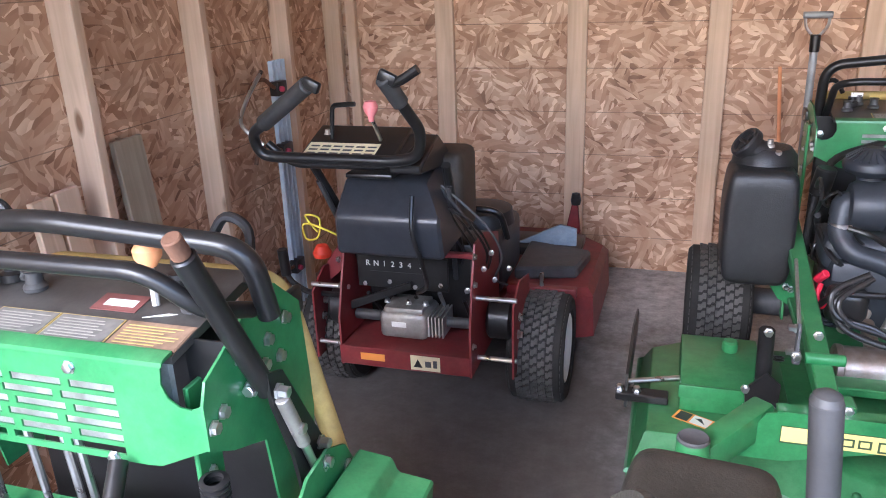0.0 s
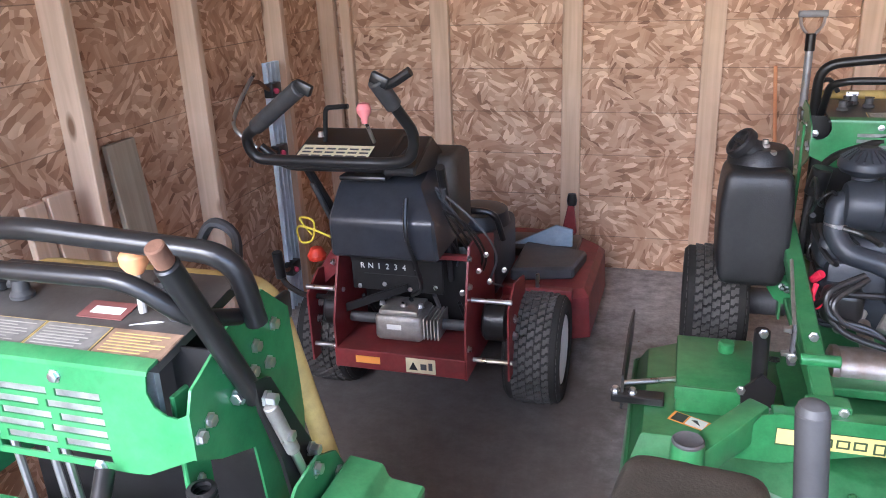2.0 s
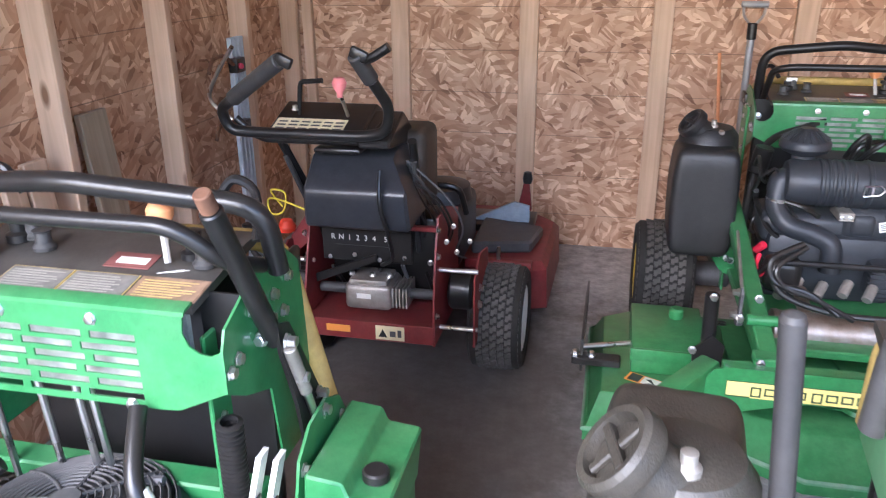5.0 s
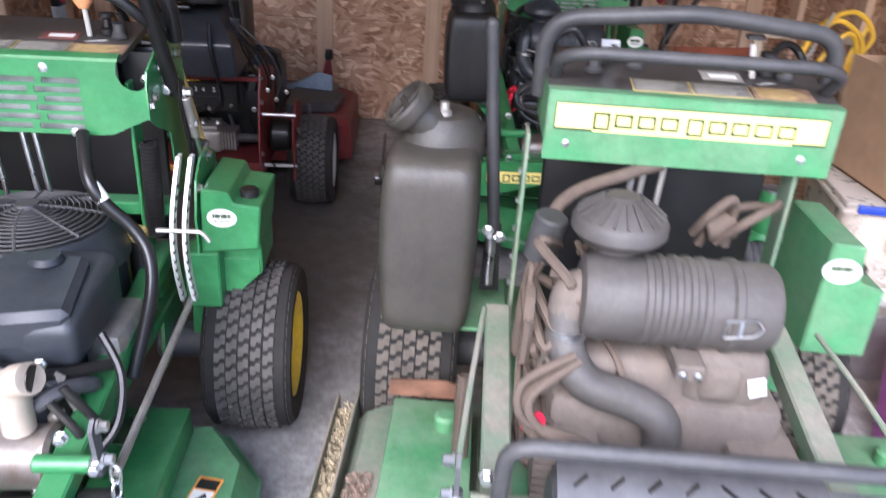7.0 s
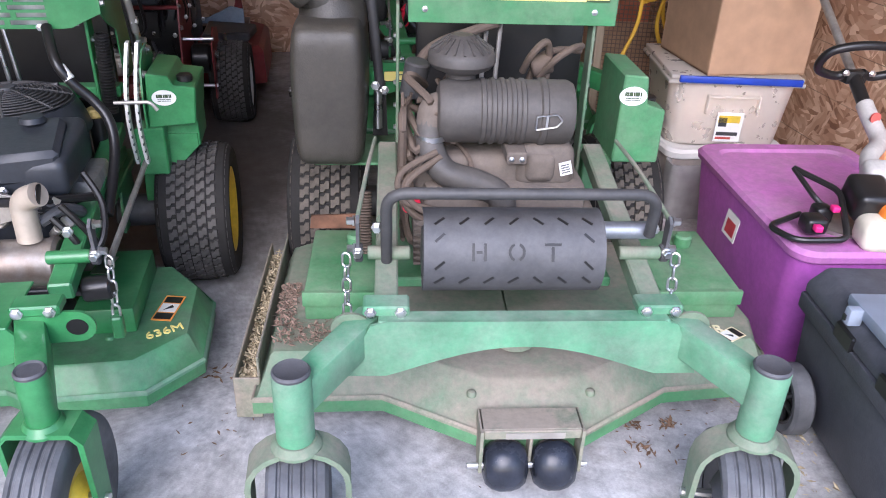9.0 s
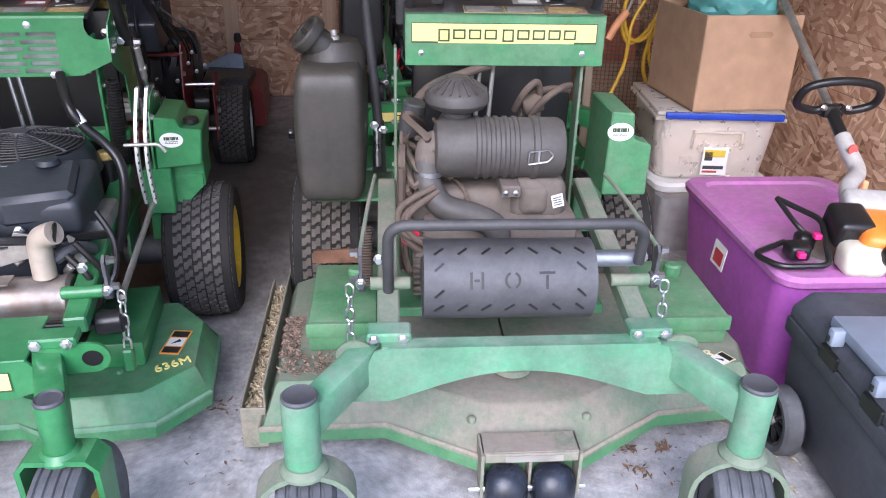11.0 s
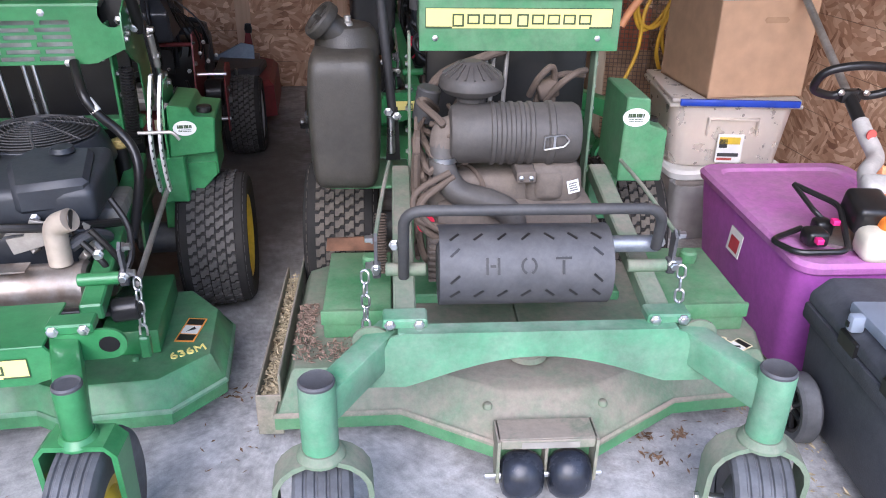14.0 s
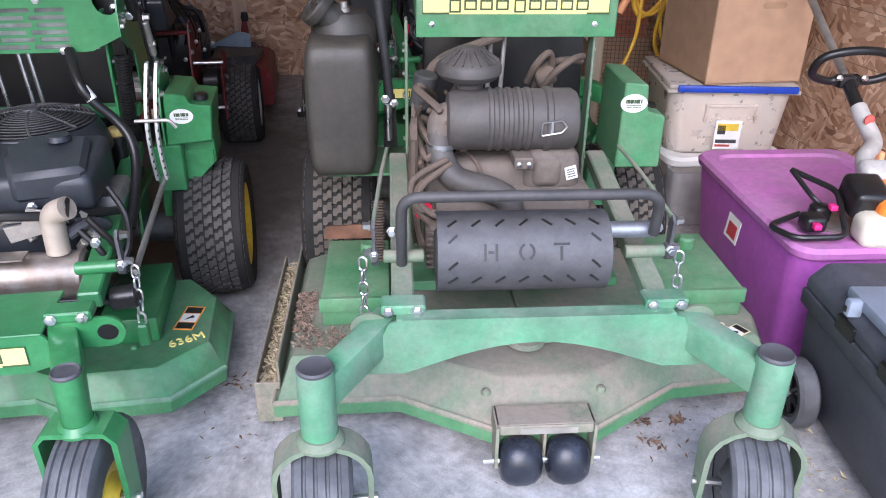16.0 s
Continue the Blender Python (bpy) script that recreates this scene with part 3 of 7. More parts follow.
structure("ground", span(-60, 60, -60, 60, -0.12, -0.02), GROUND, "grey gravel ground outside the garage")
structure("floor", span(WX0 - 0.1, WX1 + 0.1, -2.6, WY1 + 0.1, -0.1, 0.0), CONCRETE, "stained grey concrete garage slab")
structure("wall_north", span(WX0 - 0.012, WX1 + 0.012, WY1, WY1 + 0.012, 0.0, WH), OSB, "reddish brown strand board back wall")
structure("wall_west", span(WX0 - 0.012, WX0, YF, WY1, 0.0, WH), OSB_SIDE, "reddish brown strand board side wall")
structure("wall_east", span(WX1, WX1 + 0.012, YF, WY1, 0.0, WH), OSB_SIDE, "reddish brown strand board side wall")
# ceiling and header are unseen; YF and header height limit daylight reaching the back
structure("ceiling", span(WX0 - 0.1, WX1 + 0.1, YF - 0.1, WY1 + 0.1, WH, WH + 0.05), PLASTER, "plain board garage ceiling")
structure("wall_south", span(WX0 - 0.1, WX1 + 0.1, YF - 0.1, YF, 2.15, WH), PLASTER, "unseen plain header above the open garage door")


def stud(x, y, w, d, z0=0.0, z1=WH, turn=0, lean=0):
    ob = part("stud", span(-w / 2, w / 2, -d / 2, d / 2, z0, z1, 0.003, 1), LUMBER)
    ob.matrix_basis = pose(x, y, 0, lean, 0, turn)
    return tagged(ob, "pale pine framing stud against the strand board", "stud", "wall studs", "structure")


for k in range(6):
    stud(-0.92 + 0.61 * k + (0.02 if k > 0 else 0), WY1 - 0.02, 0.089, 0.037)
stud(-1.40, WY1 - 0.02, 0.05, 0.037)
for y in (-0.29, 0.33, 0.94, 1.555, 2.167, 2.80, 3.34):
    stud(WX0 + 0.045, y, 0.088, 0.038)
for y in (-0.5, 0.13, 1.85, 2.46, 3.07):
    stud(WX1 - 0.021, y, 0.037, 0.089)

# ---- lawn mowers ----
def turf_tyre(r, width, rings=7, around=40, depth=0.012):
    """Carcass, wavy tread blocks, rim and hub of a turf tyre round the X axis at the origin."""
    h = width / 2
    rin = r * 0.56
    bm = lathe([(rin, -h * 0.78), (r * 0.7, -h * 0.98), (r * 0.88, -h), (r * 0.955, -h * 0.86), (r - depth * 0.8, -h * 0.5), (r - depth * 0.7, 0), (r - depth * 0.8, h * 0.5), (r * 0.955, h * 0.86), (r * 0.88, h), (r * 0.7, h * 0.98), (rin, h * 0.78)], 48, "X")
    pitch = 2 * math.pi * r / around
    wave = [(-0.5, -0.46), (-0.1, -0.46), (0.1, -0.2), (0.5, -0.2), (0.5, 0.46), (0.1, 0.46), (-0.1, 0.2), (-0.5, 0.2)]
    vs, fs = [], []
    for k in range(rings):
        u = (k + 0.5) / rings * 2 - 1
        x = u * h * 0.93
        rr = r - depth * 0.1 - abs(u) ** 3.5 * 0.028 * r / 0.22
        for j in range(around):
            a = 2 * math.pi * (j + (0.28 * k) % 1) / around
            m = Matrix.Rotation(a, 4, "X") @ Matrix.Translation((x, 0, rr)) @ Matrix.Rotation(radians(-u * 16), 4, "Y")
            n = len(vs)
            for zz, f in ((-depth * 1.6, 1.0), (0.0, 0.93)):
                vs += [m @ Vector((p * width / rings * 0.86 * f, q * pitch * 1.04 * f, zz)) for p, q in wave]
            fs += [tuple(n + 8 + t for t in range(8))] + [(n + t, n + (t + 1) % 8, n + 8 + (t + 1) % 8, n + 8 + t) for t in range(8)]
    rim = lathe([(0, h * 0.62), (rin * 0.35, h * 0.62), (rin * 0.45, h * 0.7), (rin * 0.82, h * 0.7), (rin * 0.92, h * 0.84), (rin * 1.1, h * 0.92), (rin * 1.04, -h * 0.8), (rin * 0.92, -h * 0.72), (rin * 0.82, -h * 0.42), (0, -h * 0.42)], 32, "X")
    hub = lathe([(0, h * 0.8), (rin * 0.2, h * 0.8), (rin * 0.24, h * 0.7), (rin * 0.24, h * 0.5), (0, h * 0.5)], 16, "X")
    return bm, (vs, fs), rim, hub


def add_wheel(parent, at, r, width, rim_material, tread_material, mirror=False):
    t, (vs, fs), rim, hub = turf_tyre(r, width)
    if mirror:
        for b in (rim, hub):
            bmesh.ops.rotate(b, matrix=Matrix.Rotation(math.pi, 3, "Z"), verts=b.verts[:])
    w = part("tyre", t, CARCASS, parent)
    w.location = at
    me = bpy.data.meshes.new("tread")
    me.from_pydata(vs, [], fs)
    me.materials.append(tread_material)
    tr = new("tread", me)
    tr.parent = w
    tagged(tr, "worn wavy turf tread blocks", "", "", "stuff")
    part("rim", rim, rim_material, w)
    part("hub", hub, STEEL_DULL, w)
    return w


def caster(parent, x, y, green, square, rnd, width=0.115, turn=0, rim_mat=None, fork_mat=None):
    """Front caster: greased post with a black cap, forged fork, ribbed smooth tyre."""
    top, base = (0.47, 0.36 if square else 0.315)
    pr = 0.028 if square else 0.0355
    post = part("caster_post", lathe([(0, base - 0.02), (pr * 0.85, base - 0.02), (pr * 0.85, base), (pr * 0.97, base), (pr, base + 0.004), (pr, top - 0.012), (pr * 0.96, top - 0.008), (0, top - 0.008)], 28, at=(x, y, 0)), green, parent)
    part("cap", lathe([(0, top - 0.008), (pr * 0.96, top - 0.008), (pr * 0.98, top - 0.003), (pr * 0.88, top + 0.001), (pr * 0.74, top - 0.002), (0, top - 0.002)], 28, at=(x, y, 0)), GREYBLACK, post)
    half, t = width / 2 + (0.02 if square else 0.03), 0.011
    r = 0.165 if square else 0.138
    zc = r
    bm = bmesh.new()
    prof = []
    n = 10
    zt = base - 0.02
    if square:
        path = [(-half, 0.10), (-half, zt - 0.014), (-half + 0.012, zt), (half - 0.012, zt), (half, zt - 0.014), (half, 0.10)]
    else:
        path = [(-half, 0.10), (-half, zt - 0.075)] + [(-half * math.cos(math.pi * k / n), zt - 0.075 + 0.075 * math.sin(math.pi * k / n)) for k in range(1, n)] + [(half, zt - 0.075), (half, 0.10)]
    for i, (px, pz) in enumerate(path):
        a, b = Vector(path[max(i - 1, 0)]), Vector(path[min(i + 1, len(path) - 1)])
        d = (b - a).normalized()
        nrm = Vector((-d.y, d.x))
        wd = 0.034 if i not in (0, len(path) - 1) else 0.024
        prof.append([bm.verts.new((px + nrm.x * s * t, yy, pz + nrm.y * s * t)) for s, yy in ((0, -wd), (1, -wd), (1, wd), (0, wd))])
    for a, b in zip(prof, prof[1:]):
        for k in range(4):
            bm.faces.new((a[k], a[(k + 1) % 4], b[(k + 1) % 4], b[k]))
    bm.faces.new(prof[0])
    bm.faces.new(prof[-1][::-1])
    merge(bm, lathe([(0, zt + 0.020), (pr + 0.003, zt + 0.020), (pr + 0.012, zt + 0.006), (pr + 0.012, zt), (0, zt)], 20))
    fork = part("caster_fork", bm, fork_mat or green, parent)
    fork.matrix_basis = pose(x, y, 0, 0, 0, turn)
    h = width / 2
    pro = [(0.075, -h * 0.8), (r * 0.78, -h * 0.98), (r * 0.9, -h), (r * 0.965, -h * 0.88)]
    for g in (-0.5, -0.17, 0.17, 0.5):
        u = g * h * 1.15
        pro += [(r - 0.0015, u - 0.0045), (r - 0.006, u - 0.002), (r - 0.006, u + 0.002), (r - 0.0015, u + 0.0045)]
    pro += [(r * 0.965, h * 0.88), (r * 0.9, h), (r * 0.78, h * 0.98), (0.075, h * 0.8)]
    tyre = part("tyre", lathe(pro, 48, "X"), RUBBER_SMOOTH, parent, "smooth ribbed grey caster tyre")
    tyre.matrix_basis = pose(x, y, zc, 0, 0, turn)
    part("rim", lathe([(0, 0.04), (0.02, 0.05), (0.05, 0.03), (0.078, h * 0.75), (0.078, -h * 0.75), (0.05, -0.03), (0.02, -0.05), (0, -0.04)], 28, "X"), rim_mat or YELLOW, tyre)
    part("axle_bolt", rod((-half - 0.02, 0, 0), (half + 0.02, 0, 0), 0.009, 8), STEEL, tyre)


def chain(parent, a, b, links=5, r=0.009, wire=0.003):
    a, b = Vector(a), Vector(b)
    for k in range(links):
        bm = tube([(0, 0, 0.017), (r, 0, 0.011), (r, 0, -0.011), (0, 0, -0.017), (-r, 0, -0.011), (-r, 0, 0.011), (0, 0, 0.0171)], wire, 0.008, 8, 4)
        ob = part("chain_link", bm, STEEL, parent)
        d = (b - a).normalized()
        q = d.to_track_quat("Z", "Y").to_matrix().to_4x4()
        ob.matrix_basis = Matrix.Translation(a.lerp(b, (k + 0.5) / links)) @ q @ Matrix.Rotation(radians(90 * (k % 2) + 20), 4, "Z")


def fuel_tank(parent, material, x0, x1, y0, y1, z0, z1):
    """Blow-moulded tank with a centre seam, a slanted neck and a ribbed cap."""
    bm = bmesh.new()
    bmesh.ops.create_cube(bm, size=2)
    bmesh.ops.subdivide_edges(bm, edges=bm.edges[:], cuts=22, use_grid_fill=True)
    cx, cy, cz = (x0 + x1) / 2, (y0 + y1) / 2, (z0 + z1) / 2
    hx, hy, hz = (x1 - x0) / 2, (y1 - y0) / 2, (z1 - z0) / 2
    for v in bm.verts:
        c = v.co
        p = 9
        n = (abs(c.x) ** p + abs(c.y) ** p + abs(c.z) ** p) ** (1 / p)
        d = c / n
        taper = 1 - 0.10 * max(0, -d.z) ** 2 - 0.13 * max(0, d.z - 0.35)
        seam = 1 - 0.03 * math.exp(-(d.x / 0.035) ** 2)
        v.co = (cx + d.x * hx * taper, cy + d.y * hy * seam, cz + d.z * hz)
    t = part("fuel_tank", bm, material, parent)
    part("tank_shoulder", lathe([(0, -0.03), (hx * 0.93, -0.03), (hx * 0.88, 0.02), (hx * 0.7, 0.045), (hx * 0.3, 0.055), (0, 0.055)], 24, at=(cx + hx * 0.08, y0 + 0.16, z1)), material, t)
    lean = Vector((-0.72, -0.22, 0.66))
    foot = Vector((cx - hx * 0.05, y0 + 0.13, z1 + 0.02))
    neck = part("tank_neck", rod(foot, foot + lean * 0.055, 0.042, 22, 0.038), material, t)
    bm = lathe([(0, 0), (0.05, 0), (0.052, 0.005), (0.051, 0.022), (0.046, 0.028), (0.038, 0.027), (0.036, 0.012), (0, 0.012)], 30)
    cap = part("fuel_cap", bm, material, t)
    cap.matrix_basis = Matrix.Translation(foot + lean * 0.052) @ lean.to_track_quat("Z", "Y").to_matrix().to_4x4()
    part("cap_recess", lathe([(0, 0.0145), (0.035, 0.0145), (0.035, 0.013), (0, 0.013)], 24), material, cap)
    part("cap_grip", span(-0.036, 0.036, -0.006, 0.006, 0.0145, 0.025, 0.002, 1), material, cap)
    part("cap_grip", span(-0.006, 0.006, -0.036, 0.036, 0.0145, 0.022, 0.002, 1), material, cap)
    part("vent_fitting", lathe([(0, 0), (0.014, 0), (0.014, 0.008), (0.009, 0.012), (0.009, 0.024), (0, 0.026)], 12, at=(cx + hx * 0.15, y0 + 0.12, z1 + 0.05)), STEEL_DULL, t)
    part("hose_nipple", rod((cx + hx * 0.35, cy - 0.01, z1 + 0.01), (cx + hx * 0.35, cy - 0.02, z1 + 0.045), 0.011, 10), STEEL_DULL, t)
    return t


def sticker(parent, at, rnd, rx=0.031, rz=0.021):
    s = part("oval_sticker", oval(rx, rz, 0.0016, at), WHITE, parent, "white oval sticker with dark print")
    bars(s, "print", DECAL_INK, at[0] - rx * 0.62, at[0] + rx * 0.62, at[2] - rz * 0.05, at[2] + rz * 0.5, at[1] - 0.0012, 1, rnd, 0.8)
    bars(s, "print", DECAL_INK, at[0] - rx * 0.55, at[0] + rx * 0.55, at[2] - rz * 0.5, at[2] - rz * 0.1, at[1] - 0.0012, 2, rnd, 0.4)


def brand_decal(parent, x0, x1, z0, z1, y, rnd):
    """Pale yellow strip with a dark border; its lettering as plain dark blocks."""
    d = part("decal", span(x0, x1, y - 0.001, y + 0.001, z0, z1), DECAL, parent, "pale yellow strip decal with dark blocks", False)
    h, w = z1 - z0, x1 - x0
    bm = bmesh.new()
    merge(bm, span(x0, x0 + w * 0.14, y - 0.0016, y - 0.0012, z0, z0 + h * 0.09))
    merge(bm, span(x1 - w * 0.12, x1, y - 0.0016, y - 0.0012, z0, z0 + h * 0.09))
    merge(bm, span(x0 - 0.002, x0, y - 0.0016, y - 0.0012, z0, z1 + 0.002))
    merge(bm, span(x0, x1 + 0.002, y - 0.0016, y - 0.0012, z1, z1 + 0.002))
    merge(bm, span(x1, x1 + 0.002, y - 0.0016, y - 0.0012, z0, z1))
    # plain strokes in the rhythm of two words
    x = x0 + w * 0.14
    for k in range(9):
        wide = w * (0.062 if k in (0, 4) else 0.068)
        tall = h * (0.66 if k in (0, 4) else 0.52)
        zb = z0 + h * (0.08 if k in (0, 4) else 0.2)
        s = 0.0045
        merge(bm, span(x, x + s, y - 0.0016, y - 0.0012, zb, zb + tall))
        merge(bm, span(x + wide - s, x + wide, y - 0.0016, y - 0.0012, zb, zb + tall))
        merge(bm, span(x + s, x + wide - s, y - 0.0016, y - 0.0012, zb, zb + s))
        merge(bm, span(x + s, x + wide - s, y - 0.0016, y - 0.0012, zb + tall - s, zb + tall))
        x += wide + w * (0.017 if k != 3 else 0.03)
    part("decal_print", bm, DECAL_INK, d, smooth=False)


def louvred_panel(parent, green, x0, x1, z0, z1, y, slots):
    """Console front with rows of rounded slots cut through it."""
    cols, rows = 3, 6
    sx0, sx1, sz0, sz1 = slots
    bm = bmesh.new()
    sh = (sz1 - sz0) / rows
    merge(bm, span(x0, sx0, y, y + 0.003, z0, z1))
    merge(bm, span(sx1, x1, y, y + 0.003, z0, z1))
    merge(bm, span(sx0, sx1, y, y + 0.003, z0, sz0))
    merge(bm, span(sx0, sx1, y, y + 0.003, sz1, z1))
    for r in range(rows):
        za = sz0 + r * sh
        merge(bm, span(sx0, sx1, y, y + 0.003, za + sh * 0.62, za + sh))
        cw = (sx1 - sx0) / cols
        shift = cw * 0.12 if r % 2 else -cw * 0.06
        edges = [sx0 + cw * c + (shift if 0 < c < cols else 0) for c in range(cols + 1)]
        for c in range(cols + 1):
            a, b = (edges[c] - cw * 0.07, edges[c] + cw * 0.07)
            merge(bm, span(max(sx0, a), min(sx1, b), y, y + 0.003, za, za + sh * 0.62))
    return part("front_panel", bm, green, parent, smooth=False)


def stand_mower(label, x, y, turn, o, seed):
    """A commercial walk-behind mower that faces -Y: deck, casters, engine, tank, console, bars, drive wheels."""
    rnd = random.Random(seed)
    g, gd, fd = o["green"], o["deck_green"], o["front_green"]
    M = thing("lawn_mower", label, "lawn mower", x, y, 0, turn, "green lawn mowers")
    dx, W, cx, yc, ya = o["dx"], o["W"], o["cx"], o["yc"], o["ya"]
    big = o["big"]

    # cutting deck: skirt, sloped shoulder, flat top
    if big:
        out = [(-W, 0.33), (-0.33, 0.335), (-0.10, 0.2), (0.12, 0.2), (0.35, 0.35), (W, 0.38), (W + 0.03, 0.5), (W, 0.98), (W - 0.16, 1.06), (-W + 0.1, 1.06), (-W, 0.98)]
        ym, zt = 0.65, 0.215
    else:
        out = [(-W, 0.46), (-W + 0.12, 0.345), (-0.14, 0.345), (-0.08, 0.385), (0.08, 0.385), (0.14, 0.345), (W - 0.12, 0.345), (W, 0.46), (W, 0.72), (W - 0.09, 0.86), (-W + 0.09, 0.86), (-W, 0.72)]
        ym, zt = 0.6, 0.195
    bm = bmesh.new()
    def ring(f, fy, z):
        return [bm.verts.new((dx + a * f, ym + (b - ym) * fy, z)) for a, b in out]
    rs = [ring(0.985, 0.985, 0.088), ring(1, 1, 0.088), ring(1, 1, 0.128), ring(0.985, 0.97, 0.134), ring(0.94, 0.80 if big else 0.86, zt - 0.005), ring(0.93, 0.78 if big else 0.84, zt)]
    for a, b in zip(rs, rs[1:]):
        for k in range(len(out)):
            bm.faces.new((a[k], a[(k + 1) % len(out)], b[(k + 1) % len(out)], b[k]))
    bm.faces.new(rs[-1])
    deck = part("mower_deck", bm, gd, M)
    bm = bmesh.new()
    strip = [[bm.verts.new((dx + a * f, ym + (b - ym) * f, z)) for a, b in out] for f, z in ((1.0, 0.121), (1.009, 0.121), (1.009, 0.1285), (0.998, 0.1345))]
    for a, b in zip(strip, strip[1:]):
        for k in range(len(out)):
            bm.faces.new((a[k], a[(k + 1) % len(out)], b[(k + 1) % len(out)], b[k]))
    part("skirt_lip", bm, CHUTE if o["dusty"] else GREEN_FADED, deck)
    if o["dusty"]:
        bm = bmesh.new()
        band = [[bm.verts.new((dx + a * f, ym + (b - ym) * f, z)) for a, b in out] for f, z in ((0.997, 0.0875), (1.004, 0.0875), (1.004, 0.1205), (0.999, 0.1208))]
        for a, b in zip(band, band[1:]):
            for k in range(len(out)):
                bm.faces.new((a[k], a[(k + 1) % len(out)], b[(k + 1) % len(out)], b[k]))
        part("skirt_band", bm, GREEN_MID, deck, "rubbed green lower edge of the deck")
    for bx in (-0.128, 0.145) if big else (-0.3, 0.3):
        part("carriage_bolt", lathe([(0, -0.006), (0.011, -0.006), (0.011, 0.001), (0.008, 0.006), (0.003, 0.008), (0, 0.008)], 14, at=(dx + bx, 0.275 if big else 0.48, 0.186 if big else zt)), gd, deck)
    # belt covers and top plates
    if big:
        for sx, x0, x1 in ((-1, *o["cover"]), (1, 0.42, 0.63)):
            c = part("belt_cover", span(x0, x1, 0.53, 0.86, zt, zt + 0.085, 0.006), g if not o["dusty"] else GREEN_MID, M)
            part("cover_flange", span(x0 - 0.004, x1 + 0.004, 0.522, 0.535, zt + 0.045, zt + 0.085, 0.002), GREEN_MID if o["dusty"] else g, c)
            part("knob", lathe([(0, 0), (0.022, 0), (0.024, 0.005), (0.024, 0.028), (0.018, 0.034), (0, 0.034)], 16, at=((x0 + x1) / 2 + 0.03, 0.77, zt + 0.085)), g, c)
        for x0, x1 in ((-0.285, 0.031), (0.037, 0.405)):
            part("top_plate", plate([(x0, 0.47), (x1, 0.40), (x1, 0.9), (x0, 0.9)] if x0 < 0 else [(x0, 0.40), (x1, 0.48), (x1, 0.9), (x0, 0.9)], 0.005, "Z", (0, 0, zt + 0.012)), gd, deck)
        part("spindle_hub", lathe([(0, 0), (0.05, 0), (0.045, 0.012), (0.02, 0.018), (0.012, 0.05), (0, 0.05)], 20, at=(0.035, 0.42, zt + 0.014)), gd, deck)
        bolt(deck, (0.035, 0.42, zt + 0.06), "Z", 0.012, 0.014)
    else:
        part("belt_cover", span(-0.36, -0.22, 0.5, 0.8, zt, zt + 0.07, 0.006), g, M)
        part("belt_cover", span(0.22, 0.36, 0.5, 0.8, zt, zt + 0.07, 0.006), g, M)
        for k in (-1, 1):
            pu = part("pulley", lathe([(0, 0), (0.07, 0), (0.075, 0.008), (0.062, 0.02), (0.075, 0.032), (0.05, 0.045), (0.03, 0.05), (0, 0.05)], 28, at=(0.12 * k + 0.02, 0.55, zt + 0.02)), BLACK, M)
            bolt(pu, (0.12 * k + 0.02, 0.55, zt + 0.07), "Z", 0.012, 0.012)

    # side plates, warning labels
    def warn(ax, ay, az, turn_, w=0.045, h=0.075):
        e = part("warning_label", span(-w / 2, w / 2, -h / 2, h / 2, 0, 0.0012), RUST_ORANGE if not o["dusty"] else CREAM, deck, "orange, white and black warning label", False)
        e.matrix_basis = pose(ax, ay, az, 0, 0, turn_)
        part("label_field", span(-w * 0.42, w * 0.42, -h * 0.17, h * 0.17, 0.0012, 0.0018), WHITE, e, smooth=False)
        for s_ in (-1, 1):
            part("label_field", span(-w * 0.42, w * 0.42, s_ * h * 0.33 - h * 0.12, s_ * h * 0.33 + h * 0.12, 0.0012, 0.0018), BLACK, e, smooth=False)
        part("label_mark", plate([(-w * 0.2, -h * 0.1), (w * 0.25, h * 0.02), (w * 0.1, h * 0.12)], 0.0006, "Z", (0, 0, 0.0021)), BLACK, e, smooth=False)
    if big:
        warn(0.585 if o["dusty"] else -0.525, 0.45 if o["dusty"] else 0.475, zt + 0.001, -60 if o["dusty"] else 65, *((0.045, 0.075) if o["dusty"] else (0.05, 0.15)))
        if o["dusty"]:
            warn(-0.41, 0.40, zt - 0.012, 70, 0.04, 0.06)
            warn(0.645, 0.70, zt + 0.001, 20, 0.05, 0.06)
            text_mesh("model_mark", "48R", 0.045, CREAM, deck, pose(0.545, 0.475, zt + 0.0015, 0, 0, 8))
    else:
        warn(0.42, 0.60, zt + 0.001, -12, 0.052, 0.115)
        text_mesh("model_mark", "636M", 0.041, DECAL, deck, pose(0.425, 0.495, zt + 0.0015, 0, 0, 24))
        t_ = part("rating_plate", span(-0.02, 0.02, -0.045, 0.045, 0, 0.0012), STEEL, deck, "small silver rating plate", False)
        t_.matrix_basis = pose(0.25, 0.72, zt + 0.071, 0, 0, -10)

    # discharge channel on the deck's side
    if big and o["dusty"]:
        ch = part("discharge_chute", span(-W + dx - 0.055, -W + dx - 0.049, 0.39, 1.05, 0.03, 0.155, 0.002, 1), CHUTE, M, "dusty green side chute full of clippings")
        part("chute_wall", span(-W + dx + 0.002, -W + dx + 0.008, 0.39, 1.05, 0.09, 0.205, 0.002, 1), CHUTE, ch)
        part("chute_floor", span(-W + dx - 0.05, -W + dx + 0.004, 0.39, 1.05, 0.085, 0.092), CHUTE, ch)
        part("chute_end", span(-W + dx - 0.055, -W + dx + 0.008, 0.382, 0.388, 0.03, 0.15, 0.002, 1), CHUTE, ch)
